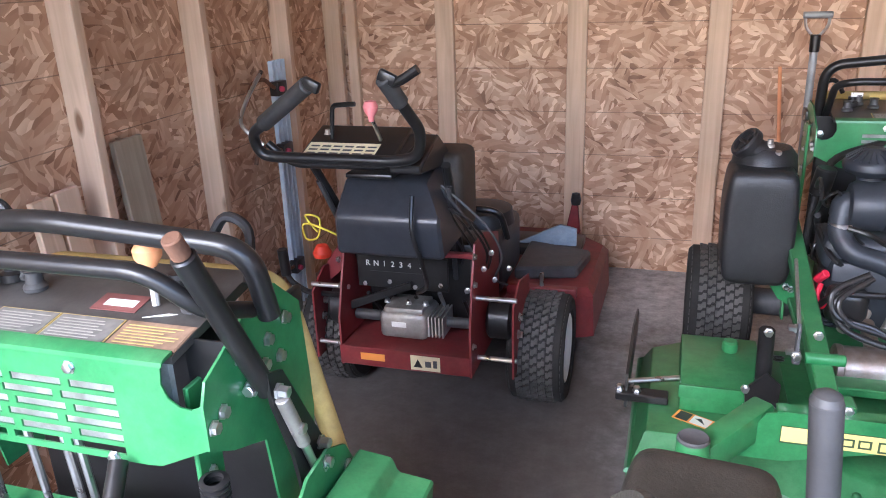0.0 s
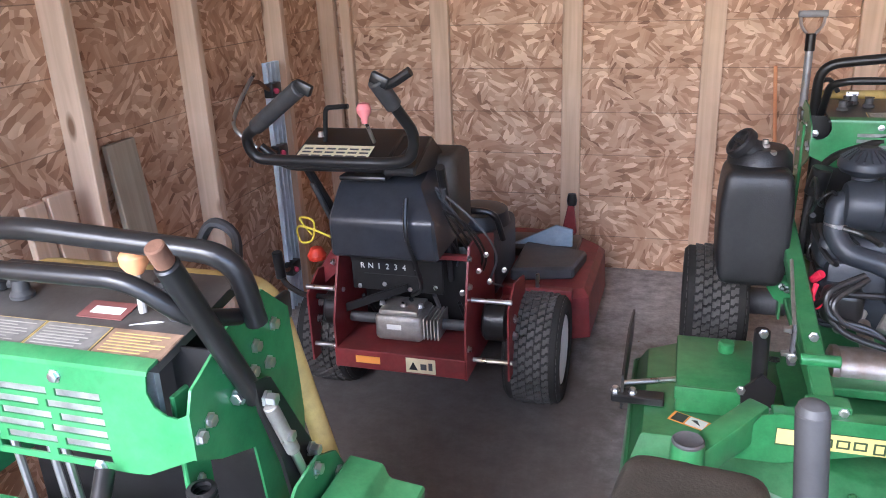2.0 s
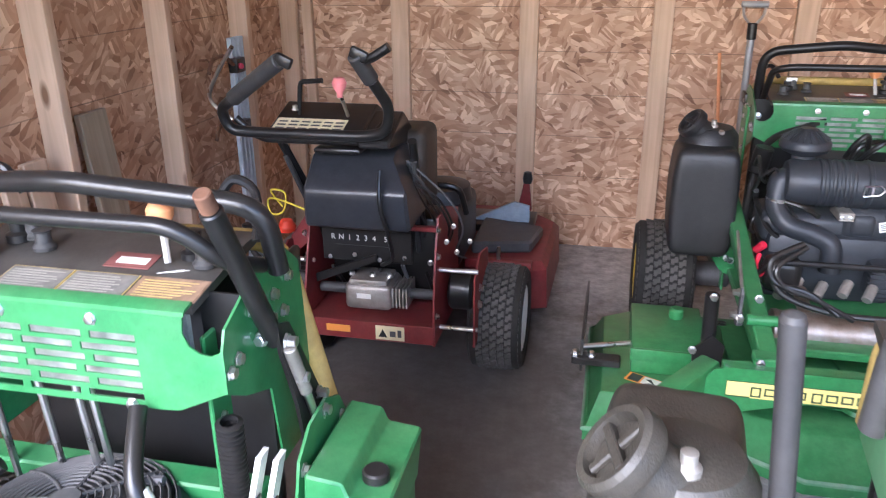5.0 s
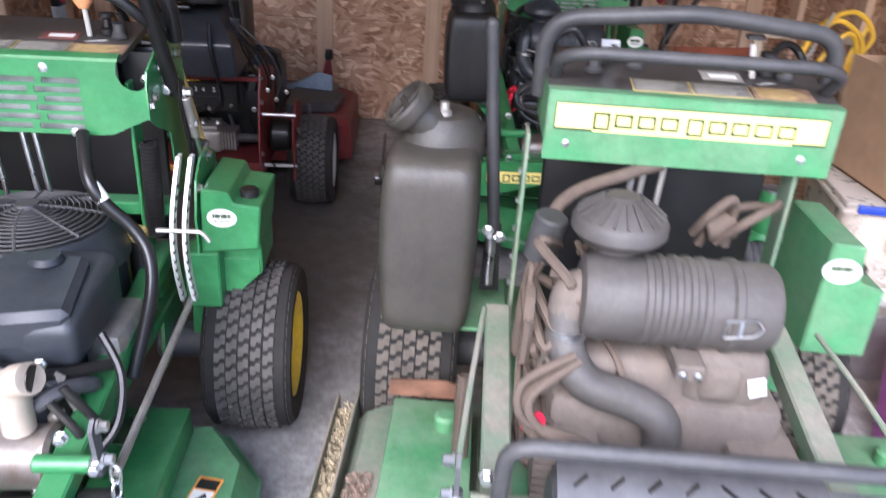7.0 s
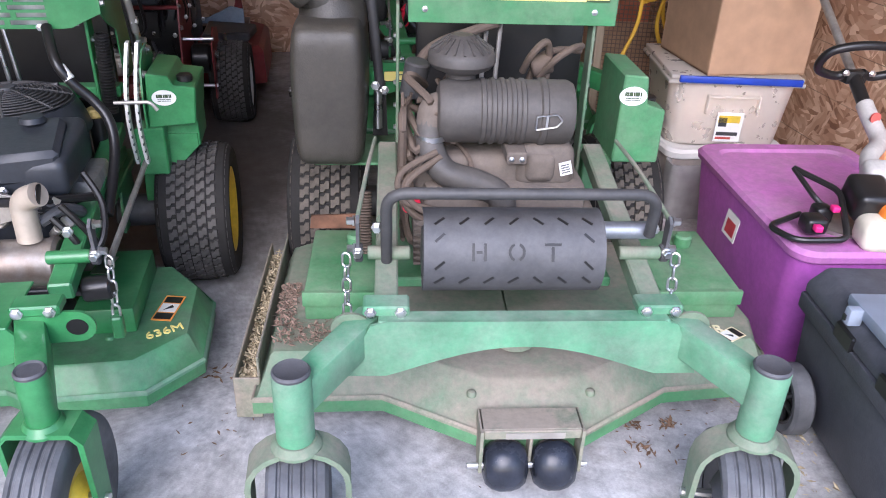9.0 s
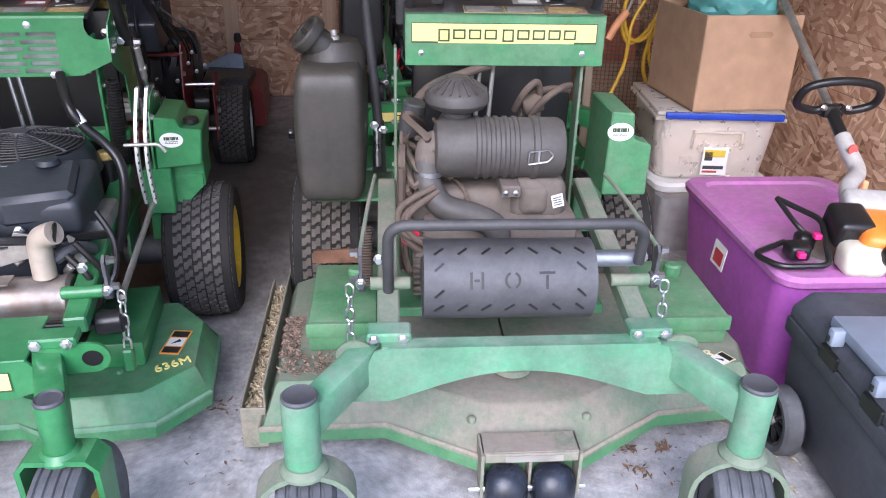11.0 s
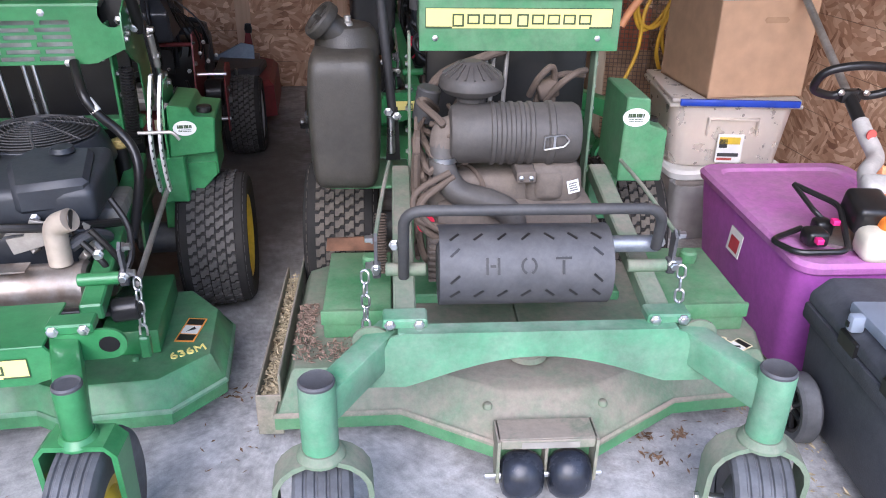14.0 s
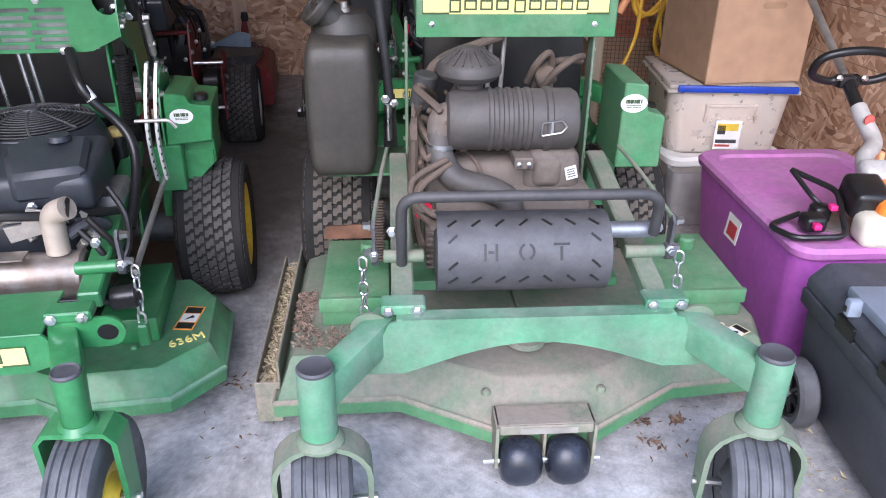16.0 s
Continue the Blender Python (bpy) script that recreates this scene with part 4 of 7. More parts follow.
    if big and not o["dusty"]:
        ch = part("discharge_deflector", plate([(0.55, 0.19), (1.15, 0.16), (1.17, 0.235), (0.85, 0.31), (0.57, 0.29)], 0.008, "X", (-W + dx - 0.02, 0, 0)), BLACK, M, "black rubber discharge deflector")
        part("hinge_rod", rod((-W + dx - 0.02, 0.585, 0.258), (-W + dx + 0.15, 0.64, 0.262), 0.008, 10), STEEL, ch)
        part("hinge_bracket", span(-W + dx - 0.05, -W + dx + 0.1, 0.54, 0.59, 0.215, 0.24, 0.004, 1), BLACK, ch)
        bolt(ch, (-W + dx - 0.04, 0.565, 0.24), "Z", 0.01, 0.014)
        bolt(ch, (-W + dx + 0.01, 0.565, 0.24), "Z", 0.01, 0.014)
        part("grease_knob", lathe([(0, 0), (0.03, 0), (0.032, 0.006), (0.026, 0.016), (0, 0.018)], 18, at=(-0.48, 0.40, zt - 0.002)), GREYBLACK, ch)
        part("damper", rod((-0.385, 0.43, 0.39), (-0.39, 0.42, 0.545), 0.02, 16), BLACK, M, "black lift damper")
        part("damper_bracket", plate([(-0.42, 0.27), (-0.35, 0.27), (-0.345, 0.40), (-0.38, 0.43), (-0.43, 0.38)], 0.01, "Y", (0, 0.40, 0)), BLACK, M)
        for bx, bz in ((-0.43, 0.385), (-0.425, 0.33), (-0.36, 0.33), (-0.42, 0.285), (-0.36, 0.285), (-0.39, 0.55)):
            bolt(M, (bx, 0.39, bz), "Y", 0.009, 0.014)

    # front frame: arched beam, arms, casters
    zb = 0.478
    if big:
        kx = o["beam"]
        top = [(-0.30, zb - 0.005), (-0.27, zb + 0.004), (0.27, zb + 0.004), (0.30, zb - 0.005)]
        arch = [(0.355, 0.355), (0.27, 0.355)] + [(0.24 - 0.48 * k / 12, 0.365 + 0.058 * math.sin(math.pi * k / 12)) for k in range(13)] + [(-0.27, 0.355), (-0.355, 0.355)]
        bm = plate([(a * kx, b) for a, b in top + arch], 0.007, "Y", (0, 0.13, 0))
        merge(bm, span(-0.285 * kx, 0.285 * kx, 0.128, 0.168, zb - 0.003, zb + 0.004, 0.003, 1))
        beam = part("front_beam", bm, fd, M)
    else:
        bm = plate([(-0.235, 0.47), (0.235, 0.47), (0.25, 0.45), (0.25, 0.40), (0.2, 0.385), (-0.2, 0.385), (-0.25, 0.40), (-0.25, 0.45)], 0.007, "Y", (0, 0.13, 0))
        merge(bm, span(-0.235, 0.235, 0.128, 0.30, 0.466, 0.472, 0.002, 1))
        beam = part("front_beam", bm, g, M)
    if not o["dusty"]:
        brand_decal(beam, o["badge"], o["badge"] + 0.40, 0.405, 0.447, 0.1255, rnd)
    for s in (-1, 1):
        a, b = Vector((s * cx, 0.0, 0.405)), Vector((s * (0.30 * kx if big else 0.255), 0.19, 0.435))
        d = b - a
        arm = box(d.length + 0.01, 0.055, 0.075, 0.008)
        bmesh.ops.transform(arm, matrix=Matrix.Translation((a + b) / 2) @ d.to_track_quat("X", "Z").to_matrix().to_4x4(), verts=arm.verts[:])
        part("caster_arm", arm, fd, M)
        caster(M, s * cx, 0.0, fd, not big, rnd, 0.115 if big else 0.092, turn=(o["ct"][0] if s < 0 else o["ct"][1]), rim_mat=GREYBLACK if o["dusty"] else YELLOW, fork_mat=GREEN_OLD if o["dusty"] else None)
        fx = s * (0.27 if big else 0.28)
        # frame rails to the engine frame and the console
        rail = part("frame_rail", span(-0.024, 0.024, 0, yc - 0.19, -0.02, 0.02, 0.004, 1), gd if big else g, M)
        rail.matrix_basis = pose(fx, 0.2, 0.46, 10, 0, 0) if big else pose(fx, 0.3, 0.44, 6, 0, s * 2)
        lug = part("rail_lug", span(fx - 0.045, fx + 0.045, 0.15, 0.20, zb, zb + 0.022, 0.004, 1), fd, M)
        bolt(lug, (fx - 0.03, 0.149, zb + 0.011))
        bolt(lug, (fx + 0.028, 0.149, zb + 0.011))
        ear = part("tow_ear", plate([(0.04 * math.cos(k * math.pi / 8), 0.033 * math.sin(k * math.pi / 8)) for k in range(16)] if big else [(s * 0.034 * math.cos(k * math.pi / 8), 0.034 * math.sin(k * math.pi / 8)) for k in range(-4, 5)] + [(-s * 0.10, 0.034), (-s * 0.10, -0.034)], 0.007, "Y", (fx + s * 0.068, 0.16, zb - 0.03)), gd if big else g, M)
        # no real hole: a flat black disc gives its dark inside
        part("ear_hole", oval(0.02, 0.018, 0.001, (fx + s * 0.068, 0.1555, zb - 0.03), 18), BLACK, ear)
        # lift linkage
        lz = 0.535 if big else 0.5
        ly = 0.34 if big else 0.38
        piv = part("lift_pivot", rod((fx - 0.04, ly, lz - 0.02), (fx + 0.05, ly, lz - 0.02), 0.015, 14), gd if big else g, M)
        part("pivot_cap", rod((fx + s * 0.05, ly, lz - 0.02), (fx + s * 0.068, ly, lz - 0.02), 0.02, 14), GREYBLACK, piv)
        lx = fx + s * 0.085
        link = part("lift_lever", plate([(-0.011, 0.0), (0.011, 0.0), (0.016, 0.075), (0.0, 0.088), (-0.016, 0.075)], 0.007, "X", (fx + s * 0.06, ly, lz - 0.02)), GREYBLACK, M)
        bolt(link, (fx + s * 0.066, ly, lz - 0.01), "X", 0.009, 0.016, s)
        bolt(link, (fx + s * 0.066, ly, lz + 0.055), "X", 0.009, 0.016, s)
        bolt(link, (fx + s * 0.02, ly - 0.018, lz + 0.05), "Y", 0.009, 0.014)
        bolt(link, (fx + s * 0.06, ly - 0.012, lz - 0.012), "Y", 0.009, 0.016)
        if o["dusty"] or not big:
            chain(M, (lx, ly - 0.005, lz - 0.02), (lx, ly - 0.03, lz - 0.16), 5)
        part("chain_lug", span(lx - 0.012, lx + 0.012, ly - 0.045, ly - 0.02, lz - 0.21, lz - 0.155, 0.004, 1), gd if big else g, M)
        if big or s < 0:
            part("lift_rod", tube([(fx + s * 0.06, ly + 0.005, lz + 0.06), (fx + s * 0.045, ly + 0.2, lz + 0.09), (fx + s * 0.03, ly + 0.36, lz + 0.10)], 0.005, 0.08, 8), gd if o["dusty"] else STEEL_DULL, M)
        # upright of the console
        up = part("console_upright", span(s * 0.245 - 0.004, s * 0.245 + 0.004, yc + 0.02, yc + 0.075, 0.42, 0.93, 0.002, 1), gd if o["dusty"] else g, M)
        for k in range(6):
            bolt(up, (s * 0.245 + s * 0.004, yc + 0.045, 0.55 + 0.06 * k), "X", 0.006, 0.006, s)
    if not big:
        cr = part("lift_cross_rod", rod((-0.36, 0.365, 0.405), (0.33, 0.365, 0.405), 0.013, 14), BLACK, M, "black cross rod of the deck lift")
        part("rod_boss", rod((0.305, 0.365, 0.405), (0.365, 0.365, 0.41), 0.028, 18), BLACK, cr, "ribbed black rubber boss")

    # engine frame plate
    part("engine_base", span(-0.26, 0.26, 0.45, yc + 0.3, 0.36, 0.385, 0.004, 1), g if not o["dusty"] else GREEN_MID, M)

    before = set(M.children)
    if o["engine"] == "canister":
        em = ENGINE_DUST if o["dusty"] else ENGINE
        cm_ = CANISTER if o["dusty"] else ENGINE
        bm = span(-0.19, 0.19, 0.50, 0.78, 0.385, 0.60, 0.02)
        merge(bm, span(-0.21, 0.165, 0.53, 0.72, 0.56, 0.655, 0.025, 3))
        merge(bm, span(0.02, 0.16, 0.515, 0.70, 0.58, 0.688, 0.03, 3))
        merge(bm, span(-0.21, -0.10, 0.44, 0.62, 0.42, 0.54, 0.02))
        merge(bm, span(0.10, 0.22, 0.44, 0.62, 0.42, 0.54, 0.02))
        eng = part("engine", bm, em, M)
        part("cowl_panel", span(0.04, 0.115, 0.507, 0.6, 0.60, 0.672, 0.02, 3), em, eng)
        for s in (-1, 1):
            for k in range(7):
                part("cooling_fin", span(s * 0.155 - 0.055, s * 0.155 + 0.055, 0.435, 0.46, 0.43 + 0.015 * k, 0.436 + 0.015 * k), em, eng)
        cm = CANISTER if o["dusty"] else ENGINE
        zc_, yk = 0.755, 0.57
        pro = [(0, -0.155), (0.05, -0.155), (0.063, -0.150), (0.071, -0.135)]
        for k in range(5):
            u = -0.055 + 0.022 * k
            pro += [(0.071, u - 0.007), (0.0745, u - 0.004), (0.0745, u + 0.004), (0.071, u + 0.007)]
        pro += [(0.071, 0.07), (0.076, 0.074), (0.076, 0.085), (0.072, 0.088), (0.072, 0.135), (0.065, 0.148), (0, 0.15)]
        can = part("air_cleaner", lathe(pro, 36, "X", (-0.004, yk, zc_ - 0.003)), cm, M)
        part("clasp", tube([(0.055, yk - 0.073, zc_ - 0.02), (0.055, yk - 0.079, zc_ + 0.012), (0.10, yk - 0.077, zc_ + 0.016), (0.112, yk - 0.077, zc_ + 0.002), (0.10, yk - 0.077, zc_ - 0.012), (0.056, yk - 0.074, zc_ - 0.02)], 0.0022, 0.004, 6, 3), STEEL, can)
        part("clasp_bar", span(0.075, 0.08, yk - 0.08, yk - 0.074, zc_ - 0.014, zc_ + 0.014), STEEL, can)
        part("bracket", span(-0.005, 0.04, yk - 0.085, yk + 0.02, zc_ - 0.098, zc_ - 0.07, 0.003, 1), STEEL_DULL if not o["dusty"] else ENGINE_DUST, can)
        for k in (0.005, 0.028):
            bolt(can, (k, yk - 0.086, zc_ - 0.085), "Y", 0.005, 0.005)
        part("outlet_elbow", tube([(-0.10, yk, zc_ + 0.0), (-0.165, yk, zc_ + 0.005), (-0.17, yk - 0.01, zc_ - 0.035)], 0.036, 0.04, 16, 5), em, can)
        # rain cap
        rp = part("precleaner", lathe([(0, 0.118), (0.022, 0.118), (0.03, 0.112), (0.07, 0.085), (0.0755, 0.076), (0.0755, 0.06), (0.066, 0.048), (0.034, 0.034), (0.032, -0.02), (0, -0.02)], 36, at=(-0.105, yk + 0.03, zc_ + 0.042)), cm, M, "ribbed mushroom air pre-cleaner")
        for k in range(20):
            a = 2 * math.pi * k / 20
            b = box(0.046, 0.004, 0.005)
            bmesh.ops.transform(b, matrix=Matrix.Translation((-0.105, yk + 0.03, zc_ + 0.142)) @ Matrix.Rotation(a, 4, "Z") @ Matrix.Translation((0.05, 0, 0)) @ Matrix.Rotation(radians(34), 4, "Y"), verts=b.verts[:])
            part("rib", b, cm, rp)
        # intake hose to the carburettor
        part("intake_hose", tube(smooth_line([(-0.17, yk - 0.01, zc_ - 0.02), (-0.174, yk - 0.03, zc_ - 0.075), (-0.14, yk - 0.065, zc_ - 0.125), (-0.06, yk - 0.075, zc_ - 0.15), (-0.012, yk - 0.085, zc_ - 0.18), (-0.005, yk - 0.09, zc_ - 0.26)]), 0.031, 0, 18), cm, M, "thick grey intake hose")
        cl = part("hose_clamp", lathe([(0.033, -0.006), (0.035, -0.006), (0.035, 0.006), (0.033, 0.006)], 24, at=(-0.171, yk - 0.022, zc_ - 0.055)), STEEL, M)
        rl = part("rating_label", span(-0.014, 0.014, -0.0012, 0.0012, -0.016, 0.016), WHITE, eng, "small white engine label", False)
        rl.matrix_basis = pose(0.135, 0.5125, 0.638, 0, -14, 4)
        bars(rl, "print", GREYBLACK, -0.01, 0.01, -0.012, 0.012, -0.0014, 4, rnd, 0.5)
        for k in range(26 if o["dusty"] else 6):
            px, pz = rnd.uniform(-0.23, -0.10), rnd.uniform(0.55, 0.8)
            pts = [(px, yc - 0.05 + rnd.uniform(-0.15, 0), pz)]
            for j in range(4):
                px += rnd.uniform(-0.04, 0.055)
                pz += rnd.uniform(-0.09, 0.05)
                pts.append((max(-0.235, min(0.0, px)), yc - 0.2 + rnd.uniform(-0.11, 0.05), max(0.45, pz)))
            part("wire", tube(smooth_line(pts, 5), rnd.choice((0.004, 0.006, 0.009)), 0, 6), HOSE if o["dusty"] else BLACK, M)
        part("wiring_hose", tube(smooth_line([(-0.235, yc - 0.12, 0.55), (-0.225, yc - 0.1, 0.70), (-0.18, yc - 0.05, 0.83), (-0.06, yc, 0.875), (0.0, yc + 0.02, 0.89)]), 0.012, 0, 10), HOSE if o["dusty"] else BLACK, M)
        part("wiring_hose", tube(smooth_line([(-0.16, 0.5, 0.66), (-0.235, 0.47, 0.61), (-0.20, 0.46, 0.54), (-0.06, 0.45, 0.50), (0.1, 0.44, 0.50)]), 0.009, 0, 10), HOSE if o["dusty"] else BLACK, M)
        for k, pts in enumerate(([(0.06, yc - 0.05, 0.79), (0.075, yc - 0.08, 0.84), (0.105, yc - 0.08, 0.87), (0.12, yc - 0.06, 0.84), (0.12, yc - 0.05, 0.77)], [(0.10, yc - 0.06, 0.78), (0.13, yc - 0.09, 0.83), (0.17, yc - 0.08, 0.855), (0.205, yc - 0.03, 0.85)], [(0.08, yc - 0.03, 0.76), (0.10, yc - 0.04, 0.82), (0.15, yc - 0.03, 0.84), (0.21, yc, 0.83)])):
            part("wiring_hose", tube(smooth_line(pts), 0.0085, 0, 10), HOSE if o["dusty"] else BLACK, M)
        part("solenoid", rod((0.08, yc - 0.05, 0.80), (0.13, yc - 0.05, 0.815), 0.026, 16), HOSE if o["dusty"] else BLACK, M)
        for hx in (-0.055, -0.035, 0.0):
            part("control_rod", rod((hx, yc + 0.04, 0.62), (hx + 0.012, yc + 0.04, 0.89), 0.006, 8), STEEL_DULL, M)
        for pts in ([(-0.16, 0.50, 0.68), (-0.24, 0.47, 0.64), (-0.23, 0.455, 0.58), (-0.14, 0.45, 0.555), (-0.06, 0.44, 0.50)], [(-0.15, 0.5, 0.67), (-0.225, 0.465, 0.62), (-0.205, 0.45, 0.57), (-0.12, 0.445, 0.54), (-0.02, 0.44, 0.49)], [(-0.2, 0.62, 0.76), (-0.15, 0.6, 0.75), (-0.12, 0.56, 0.74)]):
            part("wiring_hose", tube(smooth_line(pts), 0.0075, 0, 10), HOSE if o["dusty"] else BLACK, M)
        part("oil_filter", rod((-0.212, yc - 0.09, 0.738), (-0.198, yc - 0.10, 0.825), 0.03, 18), BLACK_OLD if o["dusty"] else BLACK, M)
        part("fuel_bulb", rod((-0.225, 0.49, 0.545), (-0.205, 0.47, 0.575), 0.013, 10), mat("red plug", (0.6, 0.02, 0.05), 0.4), M)
        if o["dusty"]:
            # heat shield with its cut letters over the muffler
            mz, my, mr = 0.53, 0.33, 0.088
            bm = bmesh.new()
            n = 30
            a0, a1 = radians(-35), radians(215)
            rings = [[], [], [], []]
            for k in range(n + 1):
                a = a0 + (a1 - a0) * k / n
                for q, (xx, rr) in enumerate(((-0.195, mr), (0.175, mr), (0.175, mr - 0.003), (-0.195, mr - 0.003))):
                    rings[q].append(bm.verts.new((xx, my - rr * math.sin(a), mz + rr * math.cos(a))))
            for k in range(n):
                for q in range(4):
                    bm.faces.new((rings[q][k], rings[q][k + 1], rings[(q + 1) % 4][k + 1], rings[(q + 1) % 4][k]))
            sh = part("heat_shield", bm, GREYBLACK, M, "dark grey slotted muffler heat shield with cut letters")
            part("muffler", lathe([(0, -0.187), (0.05, -0.187), (0.066, -0.175), (0.066, 0.175), (0.05, 0.187), (0, 0.187)], 28, "X", (-0.01, my, mz - 0.005)), BLACK_OLD, sh)
            # letters and slots are black pieces laid on, for the dark inside each opening
            def on_shield(xx, ang, mesh, name):
                ob = part(name, mesh, BLACK, sh, smooth=False)
                ob.matrix_basis = Matrix.Translation((xx, my - (mr + 0.0003) * math.sin(ang), mz + (mr + 0.0003) * math.cos(ang))) @ Matrix.Rotation(ang, 4, "X")
                return ob
            def letter_(ch, xx, ang):
                strokes = {"H": [(-0.012, 0, 0.0055, 0.036), (0.012, 0, 0.0055, 0.036), (0, 0, 0.012, 0.006)], "T": [(0, 0.0155, 0.034, 0.0055), (0, -0.004, 0.006, 0.03)]}
                bm_ = bmesh.new()
                if ch == "O":
                    for k in range(16):
                        if k in (3, 4, 11, 12):
                            continue
                        a = 2 * math.pi * (k + 0.5) / 16
                        merge(bm_, box(0.0068, 0.0055, 0.0012), Matrix.Translation((0.0145 * math.cos(a), 0.0165 * math.sin(a), 0)) @ Matrix.Rotation(a + math.pi / 2, 4, "Z"))
                else:
                    for px, py, w_, h_ in strokes[ch]:
                        merge(bm_, span(px - w_ / 2, px + w_ / 2, py - h_ / 2, py + h_ / 2, -0.0006, 0.0006))
                on_shield(xx, ang, bm_, "cut_letter")
            for ch, xx in (("H", -0.084), ("O", -0.008), ("T", 0.065)):
                letter_(ch, xx, radians(66))
            for row, ang in ((0, 22), (1, 47), (2, 84), (3, 108)):
                for k in range(7):
                    xx = -0.163 + 0.0505 * k
                    if row in (1, 2) and 0 < k < 6:
                        continue
                    s_ = 1 if (k < 3.5) else -1
                    b = box(0.026, 0.0055, 0.0012)
                    bmesh.ops.rotate(b, matrix=Matrix.Rotation(radians(42 * s_), 3, "Z"), verts=b.verts[:])
                    on_shield(xx, radians(ang), b, "slot")
            part("tailpipe", rod((0.172, my, mz + 0.045), (0.29, my, mz + 0.045), 0.019, 18), mat("blued steel pipe", (0.30, 0.33, 0.38), 0.4, metal=0.7, dust=0.2), sh)
            part("guard_bar", tube([(-0.27, 0.34, 0.46), (-0.27, 0.27, 0.685), (0.27, 0.27, 0.685), (0.275, 0.30, 0.58)], 0.012, 0.045, 14, 6), BLACK_OLD, M, "bent black guard bar over the muffler")
        else:
            mu_ = part("muffler", lathe([(0, -0.17), (0.05, -0.17), (0.06, -0.165), (0.06, -0.15), (0.057, -0.146), (0.057, 0.146), (0.06, 0.15), (0.06, 0.165), (0.05, 0.17), (0, 0.17)], 28, "X", (-0.03, 0.27, 0.385)), MUFFLER, M, "silver cylindrical muffler")
            for bx, bz in ((-0.16, 0.43), (-0.12, 0.45), (-0.05, 0.44), (0.02, 0.45), (0.09, 0.44)):
                part("engine_fitting", rod((bx, 0.40, bz), (bx + 0.025, 0.44, bz + 0.03), 0.016, 10), STEEL_DULL, eng)
            part("valve_cover", span(-0.21, -0.10, 0.38, 0.46, 0.45, 0.56, 0.03, 3), BLACK, eng)
            part("plug_wire", tube(smooth_line([(-0.225, 0.42, 0.56), (-0.235, 0.40, 0.53), (-0.22, 0.40, 0.50), (-0.205, 0.41, 0.525)]), 0.008, 0, 8), mat("red plug boot", (0.65, 0.02, 0.05), 0.4), eng)
            part("bolt_flange", rod((-0.1, 0.28, 0.42), (-0.1, 0.40, 0.46), 0.02, 12), MUFFLER, mu_)
            part("guard_bar", tube([(-0.23, 0.40, 0.5), (-0.2, 0.36, 0.56), (0.2, 0.36, 0.56), (0.23, 0.40, 0.5)], 0.009, 0.04, 10), BLACK, M)
    else:
        # vertical-shaft engine: cowl, fan screen, carburettor side, muffler in front
        bm = span(-0.24, 0.24, 0.50, 0.92, 0.40, 0.585, 0.03, 3)
        for v in bm.verts:
            if v.co.y < 0.66 and v.co.z > 0.5:
                v.co.z -= 0.05
        merge(bm, lathe([(0, 0.0), (0.185, 0.0), (0.17, 0.05), (0.155, 0.075), (0, 0.075)], 36, at=(0.075, 0.85, 0.58)))
        hood = span(-0.29, 0.285, 0.50, 0.74, 0.54, 0.655, 0.02, 3)
        for v in hood.verts:
            if v.co.z > 0.6:
                v.co.z -= max(0, 0.60 - v.co.y) * 0.28
        merge(bm, hood)
        for pts in ([(-0.26, 0.49), (0.055, 0.49), (0.025, 0.60), (0.04, 0.68), (-0.22, 0.70)], [(0.115, 0.488), (0.275, 0.51), (0.255, 0.68), (0.11, 0.70), (0.075, 0.60)]):
            pan = plate(pts, 0.10, "Z", (0, 0, 0.622), 0.012)
            for v in pan.verts:
                if v.co.z > 0.6:
                    v.co.z -= max(0, 0.60 - v.co.y) * 0.28
            merge(bm, pan)
        merge(bm, lathe([(0, 0.0), (0.03, 0.0), (0.026, 0.012), (0, 0.012)], 20, at=(0.19, 0.65, 0.672)))
        eng = part("engine", bm, ENGINE, M, "black engine cowl with raised panels")
        sc = bmesh.new()
        for rr in [0.03 + 0.0109 * k for k in range(12)]:
            zz = 0.692 - 0.03 * (rr / 0.15) ** 2
            merge(sc, lathe([(rr - 0.0022, zz), (rr, zz + 0.0022), (rr + 0.0022, zz), (rr, zz - 0.0022), (rr - 0.0022, zz)], 40, at=(0.075, 0.85, 0)))
        for k in range(8):
            a = 2 * math.pi * k / 8
            pts = [(0.075 + rr * math.cos(a + rr * 1.5), 0.85 + rr * math.sin(a + rr * 1.5), 0.692 - 0.03 * (rr / 0.15) ** 2) for rr in (0.02, 0.05, 0.08, 0.115, 0.15)]
            merge(sc, tube(pts, 0.0035, 0, 6))
        merge(sc, lathe([(0, 0.697), (0.022, 0.697), (0.024, 0.691), (0, 0.687)], 20, at=(0.075, 0.85, 0)))
        part("fan_screen", sc, BLACK_OLD, eng, "black domed fan screen")["kind"] = "stuff"
        part("screen_floor", lathe([(0, 0.662), (0.145, 0.662), (0.145, 0.65), (0, 0.65)], 32, at=(0.075, 0.85, 0)), BLACK, eng)
        part("oil_cap", lathe([(0, 0.024), (0.02, 0.024), (0.024, 0.02), (0.024, 0.005), (0.02, 0), (0, 0)], 20, at=(0.255, 0.93, 0.585)), OLDYELLOW, eng, "yellow oil filler cap")
        part("filler_neck", rod((0.255, 0.93, 0.40), (0.255, 0.93, 0.585), 0.022, 16), BLACK, eng)
